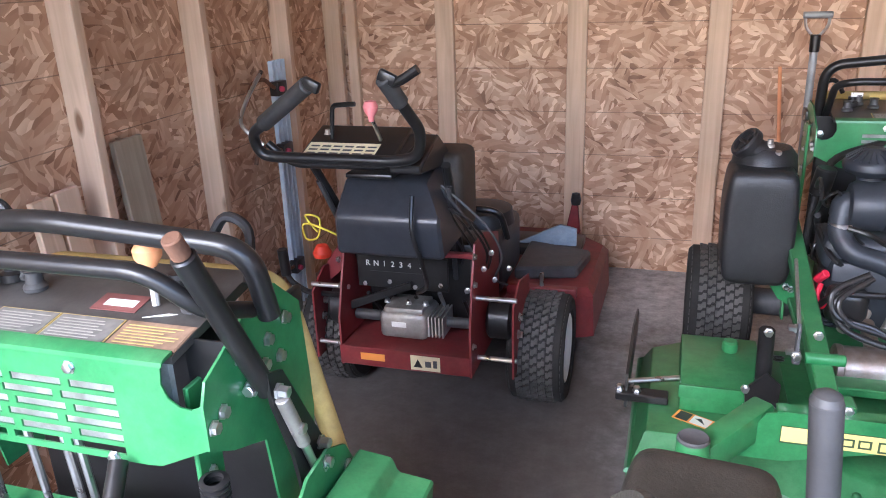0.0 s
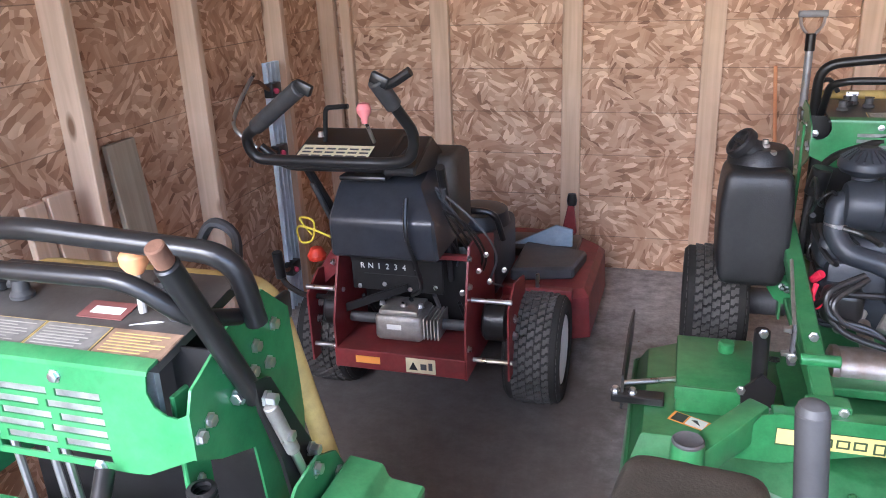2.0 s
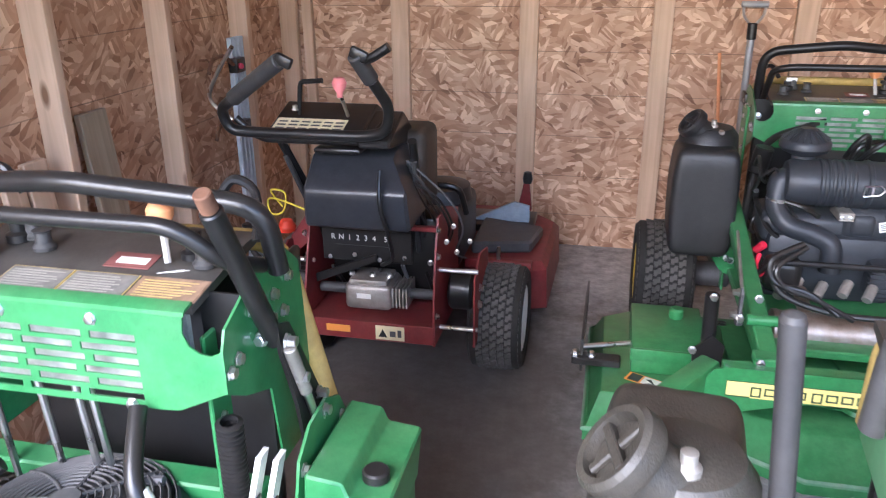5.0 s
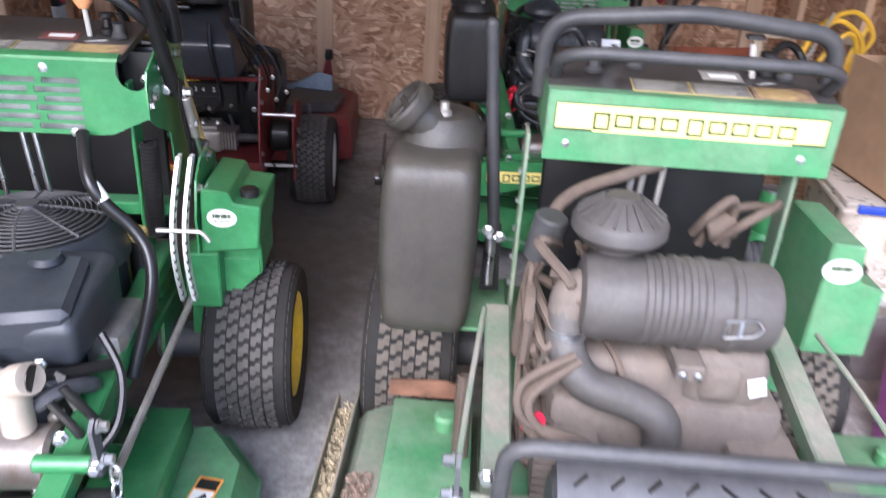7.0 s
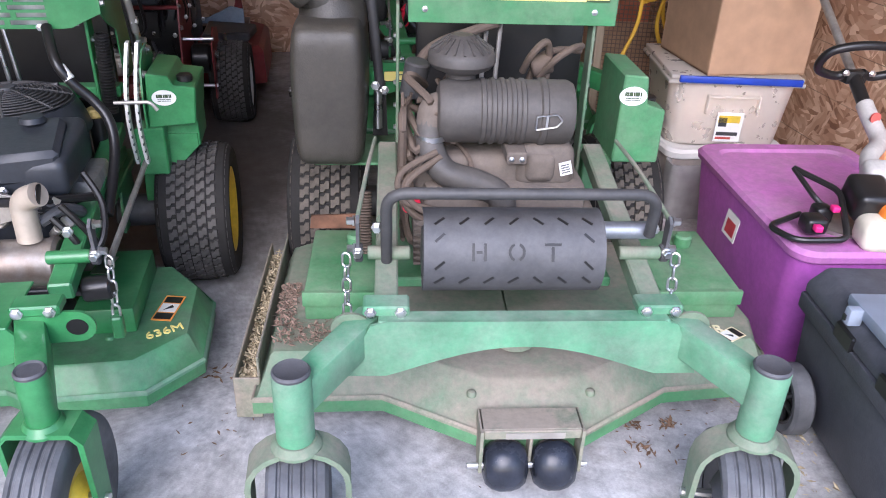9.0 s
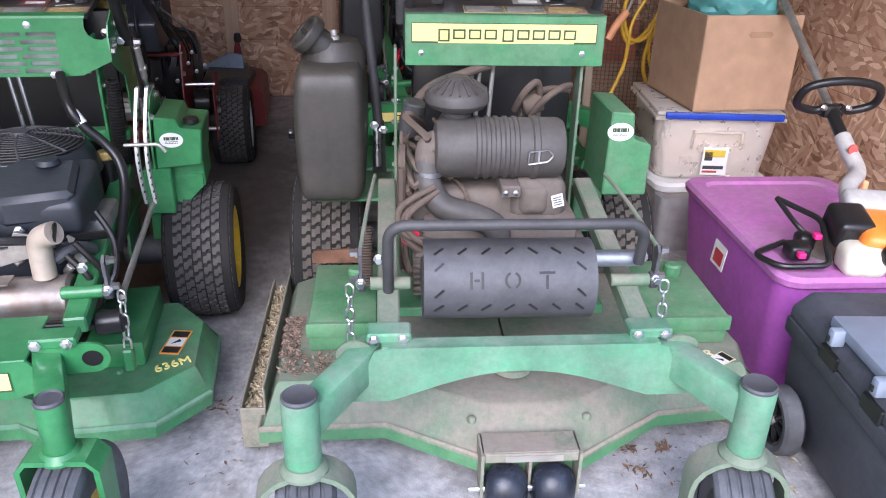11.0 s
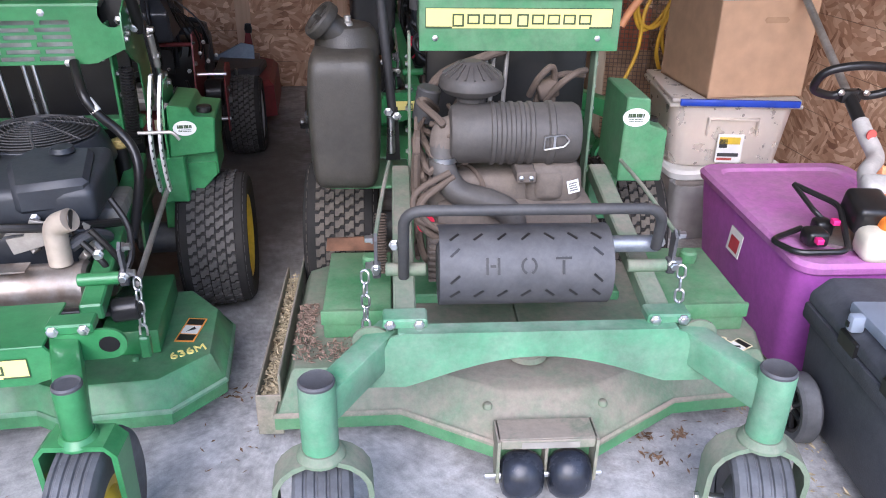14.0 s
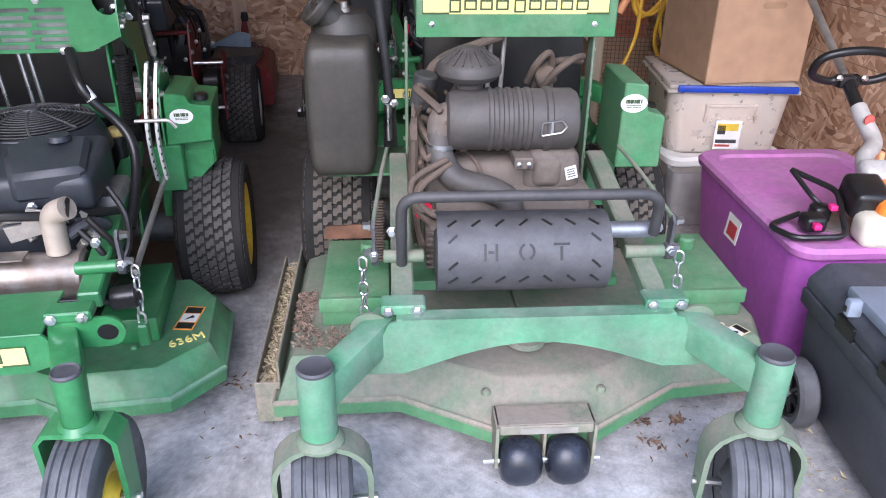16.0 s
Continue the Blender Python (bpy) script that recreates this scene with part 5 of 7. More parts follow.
        mu_ = part("muffler", lathe([(0, -0.2), (0.045, -0.2), (0.056, -0.194), (0.0575, -0.185), (0.054, -0.178), (0.054, 0.176), (0.0575, 0.182), (0.0575, 0.192), (0.05, 0.2), (0, 0.2)], 30, "X", (0.045, 0.45, 0.432)), MUFFLER, M, "heat-stained silver muffler")
        part("exhaust_elbow", tube([(0.19, 0.45, 0.49), (0.192, 0.45, 0.585), (0.235, 0.43, 0.605)], 0.026, 0.05, 18, 6), mat("heat-paled elbow", (0.46, 0.39, 0.31), 0.5, metal=0.3, var=0.2), mu_, "pale exhaust elbow")
        # the pipe end is solid; this black disc draws its shaded bore
        part("elbow_mouth", lathe([(0, 0), (0.022, 0), (0.022, 0.002), (0, 0.002)], 18, "X", (0.2365, 0.4295, 0.606)), BLACK, mu_)
        part("muffler_bracket", span(-0.1, 0.13, 0.395, 0.44, 0.498, 0.502), MUFFLER, mu_)
        part("bracket", plate([(0.0, 0.0), (0.075, 0.02), (0.09, 0.075), (0.05, 0.085), (0.03, 0.045), (-0.01, 0.04)], 0.008, "Y", (0.08, 0.49, 0.50), 0.001), STEEL_DULL, mu_)
        for bx, bz in ((0.10, 0.545), (0.155, 0.57), (0.2, 0.55), (0.23, 0.565)):
            bolt(eng, (bx, 0.482, bz), "Y", 0.009, 0.012)
        part("hose", tube(smooth_line([(-0.2, 0.46, 0.575), (0.05, 0.44, 0.588), (0.17, 0.46, 0.575), (0.24, 0.52, 0.55), (0.3, 0.6, 0.52)]), 0.011, 0, 10), BLACK, M)
        # linkage plates, fittings and pipes between the cowl and the muffler
        for k, (bx, by, bz) in enumerate(((0.02, 0.485, 0.52), (0.07, 0.47, 0.535), (0.13, 0.478, 0.515), (0.235, 0.475, 0.525), (0.265, 0.49, 0.50), (0.245, 0.46, 0.47))):
            part("engine_fitting", rod((bx, by, bz), (bx + 0.018, by - 0.012, bz + 0.022 * (1 if k % 2 else -1)), 0.011, 8), STEEL_DULL if k % 3 else GREYBLACK, eng)
        part("throttle_link", tube([(0.03, 0.468, 0.53), (0.12, 0.462, 0.545), (0.25, 0.47, 0.53)], 0.0035, 0.02, 6), STEEL_DULL, eng)
        part("governor_arm", plate([(0.0, 0.0), (0.03, 0.005), (0.06, 0.05), (0.045, 0.06), (0.02, 0.025), (-0.005, 0.02)], 0.004, "Y", (0.215, 0.468, 0.50)), STEEL_DULL, eng)
        for pts in ([(0.26, 0.47, 0.56), (0.30, 0.47, 0.50), (0.31, 0.50, 0.44), (0.27, 0.55, 0.41)], [(0.24, 0.46, 0.535), (0.285, 0.45, 0.47), (0.26, 0.45, 0.42), (0.20, 0.47, 0.40)], [(0.28, 0.60, 0.58), (0.32, 0.56, 0.52), (0.325, 0.50, 0.46), (0.29, 0.46, 0.42)]):
            part("hose", tube(smooth_line(pts), 0.008, 0, 8), BLACK, M)
        part("hose", tube(smooth_line([(0.21, 0.47, 0.52), (0.25, 0.5, 0.535), (0.27, 0.56, 0.50), (0.22, 0.6, 0.47)]), 0.014, 0, 10), GREYBLACK, M)
        part("carburettor", span(0.24, 0.31, 0.62, 0.78, 0.42, 0.53, 0.015), STEEL_DULL, eng)
        part("coiled_hose", tube(smooth_line([(0.165, 0.93, 0.84), (0.192, 0.86, 0.77), (0.222, 0.85, 0.72), (0.267, 0.85, 0.67), (0.30, 0.83, 0.62), (0.31, 0.78, 0.55), (0.30, 0.66, 0.44)]), 0.013, 0, 12), BLACK, M, "black hose with a white collar")
        part("hose_collar", rod((0.197, 0.858, 0.758), (0.219, 0.851, 0.725), 0.0145, 12), WHITE, M)
        for hx in (-0.12, -0.03, 0.035, 0.06):
            part("control_rod", rod((hx, yc + 0.03, 0.6), (hx - 0.02, yc + 0.03, 0.85), 0.006, 8), STEEL, M)
        part("hose", tube(smooth_line([(-0.24, yc, 0.82), (-0.24, yc - 0.06, 0.72), (-0.17, yc - 0.08, 0.66), (-0.1, yc - 0.02, 0.7)]), 0.016, 0, 10), BLACK, M)
        part("fitting", rod((0.10, yc + 0.02, 0.668), (0.15, yc + 0.02, 0.675), 0.008, 6), GREYBLACK, M)
        part("cross_member", span(-0.25, 0.30, yc + 0.03, yc + 0.08, 0.635, 0.665, 0.004, 1), g, M)

    if big:
        for ob in M.children:
            if ob not in before and not ob.name.startswith(("wire", "wiring", "oil_filter")):
                ob.location.y += yc - 0.81

    # tanks and side boxes
    if o["tank"]:
        fuel_tank(M, TANKDUSTY if o["dusty"] else TANKPLASTIC, *o["tank"])
        tz = o["tank"][4]
        if o["dusty"]:
            part("tank_shelf", span(-0.46, -0.25, 0.80, 1.02, tz - 0.014, tz - 0.006, 0.002, 1), g, M)
        else:
          part("tank_bracket", plate([(-0.46, tz - 0.004), (-0.24, tz - 0.004), (-0.24, tz - 0.12), (-0.29, tz - 0.09), (-0.33, tz - 0.03)], 0.006, "Y", (0, yc - 0.08, 0)), g, M)
        for bx in (() if o["dusty"] else (-0.30, -0.27, -0.255)):
            bolt(M, (bx, yc - 0.085, tz - 0.03 - 0.5 * (bx + 0.3)), "Y", 0.009, 0.016)
        spr = bmesh.new()
        for k in range(22 if o["dusty"] else 2):
            merge(spr, lathe([(0.012, -0.003), (0.0165, -0.001), (0.0165, 0.001), (0.012, 0.003)], 14, at=(0, 0, 0.0072 * k)))
        spb = part("ribbed_boot", spr, HOSE if o["dusty"] else BLACK, M)
        spb.matrix_basis = pose(-0.325, 0.62, 0.36, -18, 0, 0)
        spb["kind"] = "stuff"
    sb = 1
    gx0, gx1 = (0.325, 0.448) if big else (0.375, 0.505)
    y0 = yc - 0.02 if big else yc - 0.0
    if big:
        bm = plate([(gx0, 0.54), (gx1, 0.54), (gx1, 0.685), (gx1 - 0.05, 0.70), (gx1 - 0.057, 0.772), (gx0 + 0.004, 0.777)], 0.22, "Y", (0, y0 + 0.11, 0), 0.004)
    else:
        bm = plate([(gx0, 0.53), (gx1 - 0.0, 0.54), (gx1 + 0.01, 0.645), (gx1 - 0.05, 0.652), (gx1 - 0.06, 0.678), (gx0 + 0.01, 0.685)], 0.22, "Y", (0, y0 + 0.13, 0), 0.004)
        merge(bm, plate([(gx0, 0.44), (gx1, 0.46), (gx1, 0.56), (gx0, 0.55)], 0.16, "Y", (0, y0 + 0.14, 0), 0.003))
        merge(bm, plate([(0.33, 0.29), (0.37, 0.29), (0.40, 0.36), (0.46, 0.42), (0.50, 0.46), (0.50, 0.5), (0.34, 0.5)], 0.01, "Y", (0, y0 + 0.06, 0), 0.002))
    tk = part("side_tank", bm, g if not o["dusty"] else GREEN_MID, M, "green sheet-metal side tank")
    sticker(tk, ((gx0 + gx1) / 2 - (0.03 if big else 0.012), y0 - 0.0012 + (0 if big else 0.02), 0.722 if big else 0.618), rnd, 0.036 if big else 0.033, 0.025 if big else 0.022)
    part("tank_filler", rod((gx1 - 0.025, y0 + 0.08, 0.675 if big else 0.648), (gx1 - 0.025, y0 + 0.08, 0.70 if big else 0.668), 0.022, 14), BLACK, tk)
    part("tank_mount", span(gx0 - 0.06, gx0 + 0.02, yc + 0.04, yc + 0.12, 0.40, 0.54, 0.004, 1), g, M)
    if not big:
        # brake bands and their link
        for bx in (0.335, 0.360):
            pts = [(bx - 0.008 * math.sin(k / 10 * math.pi) + 0.002 * k, yc - 0.03 - 0.035 * math.sin(k / 10 * math.pi), 0.475 + 0.33 * k / 10) for k in range(11)]
            band = bmesh.new()
            rr = []
            for p in pts:
                rr.append([band.verts.new((p[0] + a_, p[1] + b_, p[2])) for a_, b_ in ((-0.004, -0.03), (0.004, -0.03), (0.004, -0.005), (-0.004, -0.005))])
            for a_, b_ in zip(rr, rr[1:]):
                for k in range(4):
                    band.faces.new((a_[k], a_[(k + 1) % 4], b_[(k + 1) % 4], b_[k]))
            band.faces.new(rr[0]), band.faces.new(rr[-1])
            bd = part("brake_band", band, BANDSTEEL, M, "curved steel quadrant with notches")
            for k in range(12):
                p = pts[0]
                zz = 0.49 + 0.023 * k
                q_ = (zz - 0.475) / 0.3
                nx = bx - 0.008 * math.sin(q_ * math.pi) + 0.02 * q_
                part("notch", span(nx + 0.0015, nx + 0.0044, yc - 0.0606 - 0.035 * math.sin(q_ * math.pi), yc - 0.05 - 0.035 * math.sin(q_ * math.pi), zz, zz + 0.007), BLACK, bd)
        part("hitch_pin", tube([(0.31, yc - 0.10, 0.662), (0.40, yc - 0.10, 0.662), (0.415, yc - 0.10, 0.64)], 0.005, 0.02, 8), STEEL_DULL, M)
        spr = bmesh.new()
        for k in range(26):
            merge(spr, lathe([(0.013, -0.004), (0.02, -0.001), (0.02, 0.001), (0.013, 0.004)], 14, at=(0, 0, 0.0085 * k)))
        rb = part("ribbed_boot", spr, BLACK, M)
        rb.matrix_basis = pose(0.27, yc + 0.02, 0.60, 6, 4, 0)
        rb["kind"] = "stuff"
        part("link_rod", rod((0.362, 0.38, 0.46), (0.352, yc - 0.04, 0.475), 0.0075, 10), STEEL_DULL, M)

    # console
    z0, z1 = o["z"]
    hx = 0.255
    con = part("console_top", plate([(yc + 0.02, z1 - 0.002), (yc + 0.19, z1 + 0.028), (yc + 0.24, z1 + 0.028), (yc + 0.24, z1 + 0.018), (yc + 0.02, z1 - 0.012)], (hx if o["console"] == "decal" else 0.216) * 2, "X"), PANELTOP, M, "black control panel with labels and levers")
    if o["console"] == "decal":
        bm = span(-hx, hx, yc, yc + 0.003, z0, z1, 0.001, 1)
        merge(bm, span(-hx, -hx + 0.003, yc, yc + 0.2, z0 + 0.03, z1))
        merge(bm, span(hx - 0.003, hx, yc, yc + 0.2, z0 + 0.03, z1))
        merge(bm, span(-hx, hx, yc, yc + 0.03, z1 - 0.003, z1))
        fp = part("front_panel", bm, g, M)
        brand_decal(fp, -0.238, 0.232, 0.942, 0.99, yc - 0.0012, rnd)
        for bx in (-0.215, 0.20):
            bolt(fp, (bx, yc, z0 + 0.032), "Y", 0.006, 0.005)
    else:
        fp = louvred_panel(M, g, -0.165, 0.165, z0, z1, yc, (-0.143, 0.143, z0 + 0.010, z1 - 0.034))
        part("panel_lip", plate([(yc - 0.001, z1 - 0.006), (yc, z1), (yc + 0.006, z1 + 0.003), (yc + 0.024, z1 + 0.0055), (yc + 0.024, z1 + 0.001), (yc + 0.004, z1 - 0.002)], 0.43, "X"), g, fp)
        for s in (-1, 1):
            # a wing with a round cut, folded back into the bolted side plate
            wing = [(s * 0.165, z0), (s * 0.19, z0 + 0.002), (s * 0.262, z0 + 0.036), (s * 0.262, z1 - 0.055), (s * 0.248, z1 - 0.062), (s * 0.232, z1 - 0.06), (s * 0.217, z1 - 0.05), (s * 0.209, z1 - 0.03), (s * 0.212, z1 - 0.008), (s * 0.216, z1), (s * 0.165, z1)]
            part("console_wing", plate(wing if s > 0 else wing[::-1], 0.003, "Y", (0, yc + 0.0015, 0)), g, fp)
            sd = part("console_side", plate([(yc, z0 + 0.036), (yc, z1 - 0.055), (yc + 0.012, z1 - 0.026), (yc + 0.05, z1 - 0.01), (yc + 0.118, z1 + 0.022), (yc + 0.2, z1 + 0.03), (yc + 0.265, z1 - 0.025), (yc + 0.28, z0 - 0.05), (yc + 0.26, 0.62), (yc + 0.15, 0.62), (yc + 0.13, z0 - 0.03), (yc + 0.05, z0 + 0.005)], 0.004, "X", (s * 0.264, 0, 0)), g, fp)
            for by, bz in ((0.215, -0.03), (0.162, -0.04), (0.147, -0.072), (0.036, -0.082), (0.013, -0.092), (0.087, -0.032), (0.11, -0.06), (0.19, -0.08)):
                bolt(sd, (s * 0.267, yc + by, z1 + bz), "X", 0.0085, 0.008, s)
            # black plate fills the recess behind the cut, as its dark depth
            part("pocket", plate([(s * 0.2, z1 - 0.09), (s * 0.262, z1 - 0.09), (s * 0.262, z1 + 0.0), (s * 0.2, z1 + 0.0)], 0.004, "Y", (0, yc + 0.07, 0)), BLACK, fp)
            bolt(fp, (s * 0.245, yc + 0.066, z1 - 0.055), "Y", 0.009, 0.009)
            part("corner_bracket", span(s * 0.262 - 0.012, s * 0.262 + 0.002, yc + 0.2, yc + 0.285, z1 - 0.05, z1 - 0.005, 0.006), BLACK, fp)
        for bx, bz in ((-0.073, z1 - 0.022), (0.073, z1 - 0.022), (-0.116, z0 + 0.004), (0.116, z0 + 0.004)):
            bolt(fp, (bx, yc, bz), "Y", 0.0075, 0.006)
        part("console_back", span(-0.2, 0.2, yc + 0.03, yc + 0.04, z0, z1 - 0.01), SLOTBACK, fp)
    # labels and levers on the panel
    def on_panel(xx, dy):
        return (xx, yc + dy, z1 - 0.005 + dy * 0.178)
    for k, (xa, xb) in enumerate(((-0.105, -0.002), (0.0, 0.105), (0.108, 0.215))):
        lb = part("instruction_label", span(xa, xb, -0.027, 0.027, 0, 0.001), OLDYELLOW if k < 2 else LABELRUST, con, "yellow framed instruction label", False)
        lb.matrix_basis = Matrix.Translation(on_panel(0, 0.055)) @ Matrix.Rotation(radians(10), 4, "X")
        part("label_field", span(xa + 0.002, xb - 0.002, -0.025, 0.025, 0.001, 0.0016), LABELDUST if k < 2 else LABELRUST, lb, smooth=False)
        for j in range(7):
            xe = xb - 0.008 - 0.03 * rnd.random()
            part("print", span(xa + 0.008, xe, -0.021 + 0.0062 * j, -0.0193 + 0.0062 * j, 0.0016, 0.002), PRINTGREY if k < 2 else OLDYELLOW, lb, smooth=False)
    lb = part("instruction_label", span(0.03, 0.105, -0.02, 0.02, 0, 0.001), mat("faded red label", (0.19, 0.07, 0.06), 0.5) if not o["dusty"] else PRINTGREY, con, "reddish label with white field", False)
    lb.matrix_basis = Matrix.Translation(on_panel(0, 0.118)) @ Matrix.Rotation(radians(10), 4, "X")
    part("label_field", span(0.045, 0.095, -0.009, 0.007, 0.001, 0.0016), WHITE, lb, smooth=False)
    part("speed_mark", plate([(0.125, -0.012), (0.165, 0.014), (0.168, 0.006)], 0.001, "Z", on_panel(0, 0.10)), WHITE, con, smooth=False)
    for bx, dy in ((-0.17, 0.10), (-0.13, 0.16), (-0.09, 0.13), (0.185, 0.12)):
        c_ = part("switch_body", lathe([(0, 0), (0.017, 0), (0.018, 0.006), (0.013, 0.012), (0.012, 0.028), (0.015, 0.032), (0, 0.034)], 14, at=on_panel(bx, dy)), BLACK_OLD, con)
    lx = 0.125
    p = on_panel(lx, 0.12)
    part("throttle_lever", rod(p, (p[0] - 0.008, p[1] + 0.01, p[2] + 0.06), 0.0055, 8), TRIMWHITE, con)
    if not o["dusty"]:
        part("lever_knob", lathe([(0, 0.0), (0.01, 0.0), (0.019, 0.014), (0.02, 0.026), (0.013, 0.037), (0, 0.04)], 18, at=(p[0] - 0.009, p[1] + 0.011, p[2] + 0.054)), SALMON, con, "orange lever knob")
    else:
        part("lever_knob", span(p[0] - 0.022, p[0] + 0.01, p[1], p[1] + 0.02, p[2] + 0.068, p[2] + 0.077, 0.003, 1), GREYBLACK, con)
    p = on_panel(0.155, 0.14)
    part("choke_knob", lathe([(0, 0), (0.018, 0), (0.018, 0.01), (0.01, 0.014), (0.009, 0.03), (0.016, 0.034), (0.016, 0.042), (0, 0.044)], 16, at=p), BLACK, con)
    p = on_panel(-0.15, 0.15)
    part("ignition_switch", lathe([(0, 0), (0.02, 0), (0.02, 0.012), (0.012, 0.016), (0.012, 0.03), (0, 0.03)], 16, at=p), BLACK, con)
    part("switch_key", span(p[0] - 0.004, p[0] + 0.03, p[1] - 0.002, p[1] + 0.002, p[2] + 0.03, p[2] + 0.042), STEEL, con)
    # reference and presence bars
    hb, bz = o["hb"], o["bz"]
    part("reference_bar", tube([(-hb, yc + 0.13, 0.97), (-hb, yc + 0.10, bz - 0.01), (-0.02, yc + 0.08, bz + 0.015), (0.02, yc + 0.08, bz + 0.015), (hb, yc + 0.10, bz - 0.01), (hb, yc + 0.13, 0.97)], 0.0155, 0.06, 14, 7), BLACK if not o["dusty"] else BLACK_OLD, M, "padded black reference bar")
    part("presence_bar", tube([(-hb + 0.02, yc + 0.12, 0.98), (-hb + 0.02, yc + 0.015, o["bz"] - 0.06), (-hb + 0.07, yc - 0.01, o["bz"] - 0.045 + (0.04 if not big else 0)), (hb - 0.07, yc - 0.01, o["bz"] - 0.045 + (0.04 if not big else 0)), (hb - 0.02, yc + 0.015, o["bz"] - 0.06), (hb - 0.02, yc + 0.12, 0.98)], 0.0115, 0.05, 12, 6), BLACK if not o["dusty"] else BLACK_OLD, M, "black operator presence bar")
    for s in (-1, 1):
        part("cable_loop", tube(smooth_line([(s * 0.25, yc + 0.16, 1.0), (s * 0.235, yc + 0.2, 1.06), (s * 0.2, yc + 0.2, 1.08), (s * 0.17, yc + 0.2, 1.04)]), 0.0075, 0, 8), BLACK, M)
    # operator bar behind (yellow on the newer machine) and an added dark sheet
    if big:
        part("yellow_tube", tube([(-0.235, yc + 0.255, 0.90), (-0.235, yc + 0.25, 1.025), (0.235, yc + 0.25, 1.025), (0.235, yc + 0.255, 0.90)], 0.014, 0.04, 14, 6), OLDYELLOW, M, "dull yellow bent rear tube")
    else:
        part("yellow_tube", tube([(-0.31, yc + 0.31, 0.5), (-0.225, yc + 0.285, 0.952), (0.225, yc + 0.285, 0.952), (0.325, yc + 0.31, 0.47)], 0.018, 0.05, 14, 6), OLDYELLOW, M, "dull yellow bent rear tube")
    # added black sheet: darkness behind the console put in as a surface
    part("dark_backing", span(-0.23, 0.23, yc + 0.2, yc + 0.225, 0.47, 0.94, 0.01), BLACK, M, "black sheet standing in for the dark behind the console")
    # parking lever
    s = o["lever"]
    a, b = o["lever_line"]
    lv = part("height_lever", rod(a, b, 0.0125 if o["dusty"] else 0.0155, 18), LEVERBLACK if o["dusty"] else BLACK, M, "long lever with a foam grip")
    tip = Vector(b) + (Vector(b) - Vector(a)).normalized() * 0.03
    if o["dusty"]:
        part("lever_tip", lathe([(0, 0.010), (0.006, 0.009), (0.0105, 0.006), (0.0125, 0)], 18, at=(b[0], b[1], b[2] - 0.001)), LEVERBLACK, lv)
    else:
        part("lever_tip", rod(b, tip, 0.012, 14), RUSTY, lv)
    if not big:
        part("lever_plate", plate([(1.055, 0.90), (1.095, 0.885), (1.20, 0.70), (1.21, 0.60), (1.13, 0.60), (1.10, 0.74), (1.06, 0.85)], 0.006, "X", (a[0] + 0.012, 0, 0)), BLACK, lv)
        part("gas_strut", rod((a[0] + 0.022, 1.072, 0.855), (a[0] + 0.024, 1.115, 0.755), 0.0105, 14), STEEL_DULL, lv)
        part("strut_rod", rod((a[0] + 0.024, 1.115, 0.755), (a[0] + 0.026, 1.145, 0.68), 0.007, 12), STEEL, lv)
        for by, bz in ((1.068, 0.868), (1.10, 0.79), (1.15, 0.69), (1.17, 0.72)):
            bolt(lv, (a[0] + 0.02, by, bz), "X", 0.009, 0.016, 1)
        qp = part("quadrant_plate", plate([(0.97, 0.48), (1.2, 0.48), (1.2, 0.66), (1.17, 0.71), (1.11, 0.74), (1.04, 0.735), (0.99, 0.70), (0.965, 0.62)], 0.005, "X", (0.374, 0, 0)), g, M)
        for by, bz in ((1.0, 0.68), (1.10, 0.725), (1.17, 0.67)):
            bolt(qp, (0.377, by, bz), "X", 0.009, 0.01, 1)
    if big:
        part("lever_link", plate([(-0.02, 0.0), (0.02, 0.0), (0.014, 0.15), (-0.014, 0.15)], 0.006, "Y", (a[0], a[1], a[2] - 0.13)), BLACK, lv)
    if big:
      bolt(lv, (a[0] + 0.012, a[1] - 0.02, a[2]), "Y", 0.009, 0.01)
    bolt(lv, (a[0] - 0.012, a[1] - 0.02, a[2] + 0.012), "Y", 0.009, 0.01)
    if big:
      part("gas_strut", rod((a[0] - 0.005, a[1] - 0.025, a[2]), (a[0] + 0.005 * s, a[1] - 0.03, a[2] - 0.10), 0.011, 12), STEEL, lv)

    # drive wheels
    xw = o["xw"]
    for s in (-1, 1):
        add_wheel(M, (s * xw, ya, o["r"]), o["r"], o["tw"], YELLOW, TREAD_DUSTY if o["dusty"] else TREAD, s < 0)
        part("wheel_motor", rod((s * 0.2, ya, o["r"] + 0.01), (s * (xw - 0.05), ya, o["r"] + 0.01), 0.05, 18), GREYBLACK, M)
        part("motor_bracket", plate([(ya - 0.1, 0.2), (ya + 0.1, 0.2), (ya + 0.06, 0.42), (ya - 0.06, 0.42)], 0.008, "X", (s * 0.235, 0, 0)), g, M)
    part("rear_axle_beam", span(-0.24, 0.24, ya - 0.08, ya + 0.1, 0.33, 0.38, 0.004, 1), g, M)
    if o["dusty"]:
        part("scraper", plate([(-0.49, 0.30), (-0.33, 0.30), (-0.335, 0.335), (-0.36, 0.345), (-0.485, 0.34)], 0.006, "Y", (0, 0.87, 0)), RUSTY, M, "rusted tyre scraper plate")
        # anti-scalp rollers at the nose
        rx = 0.06
        br = part("roller_bracket", span(rx - 0.095, rx + 0.095, 0.085, 0.155, 0.135, 0.142, 0.002, 1), CHUTE, M, "dusty green roller bracket")
        part("front_plate", span(rx - 0.09, rx + 0.09, 0.079, 0.085, 0.122, 0.142, 0.002, 1), CHUTE, br)
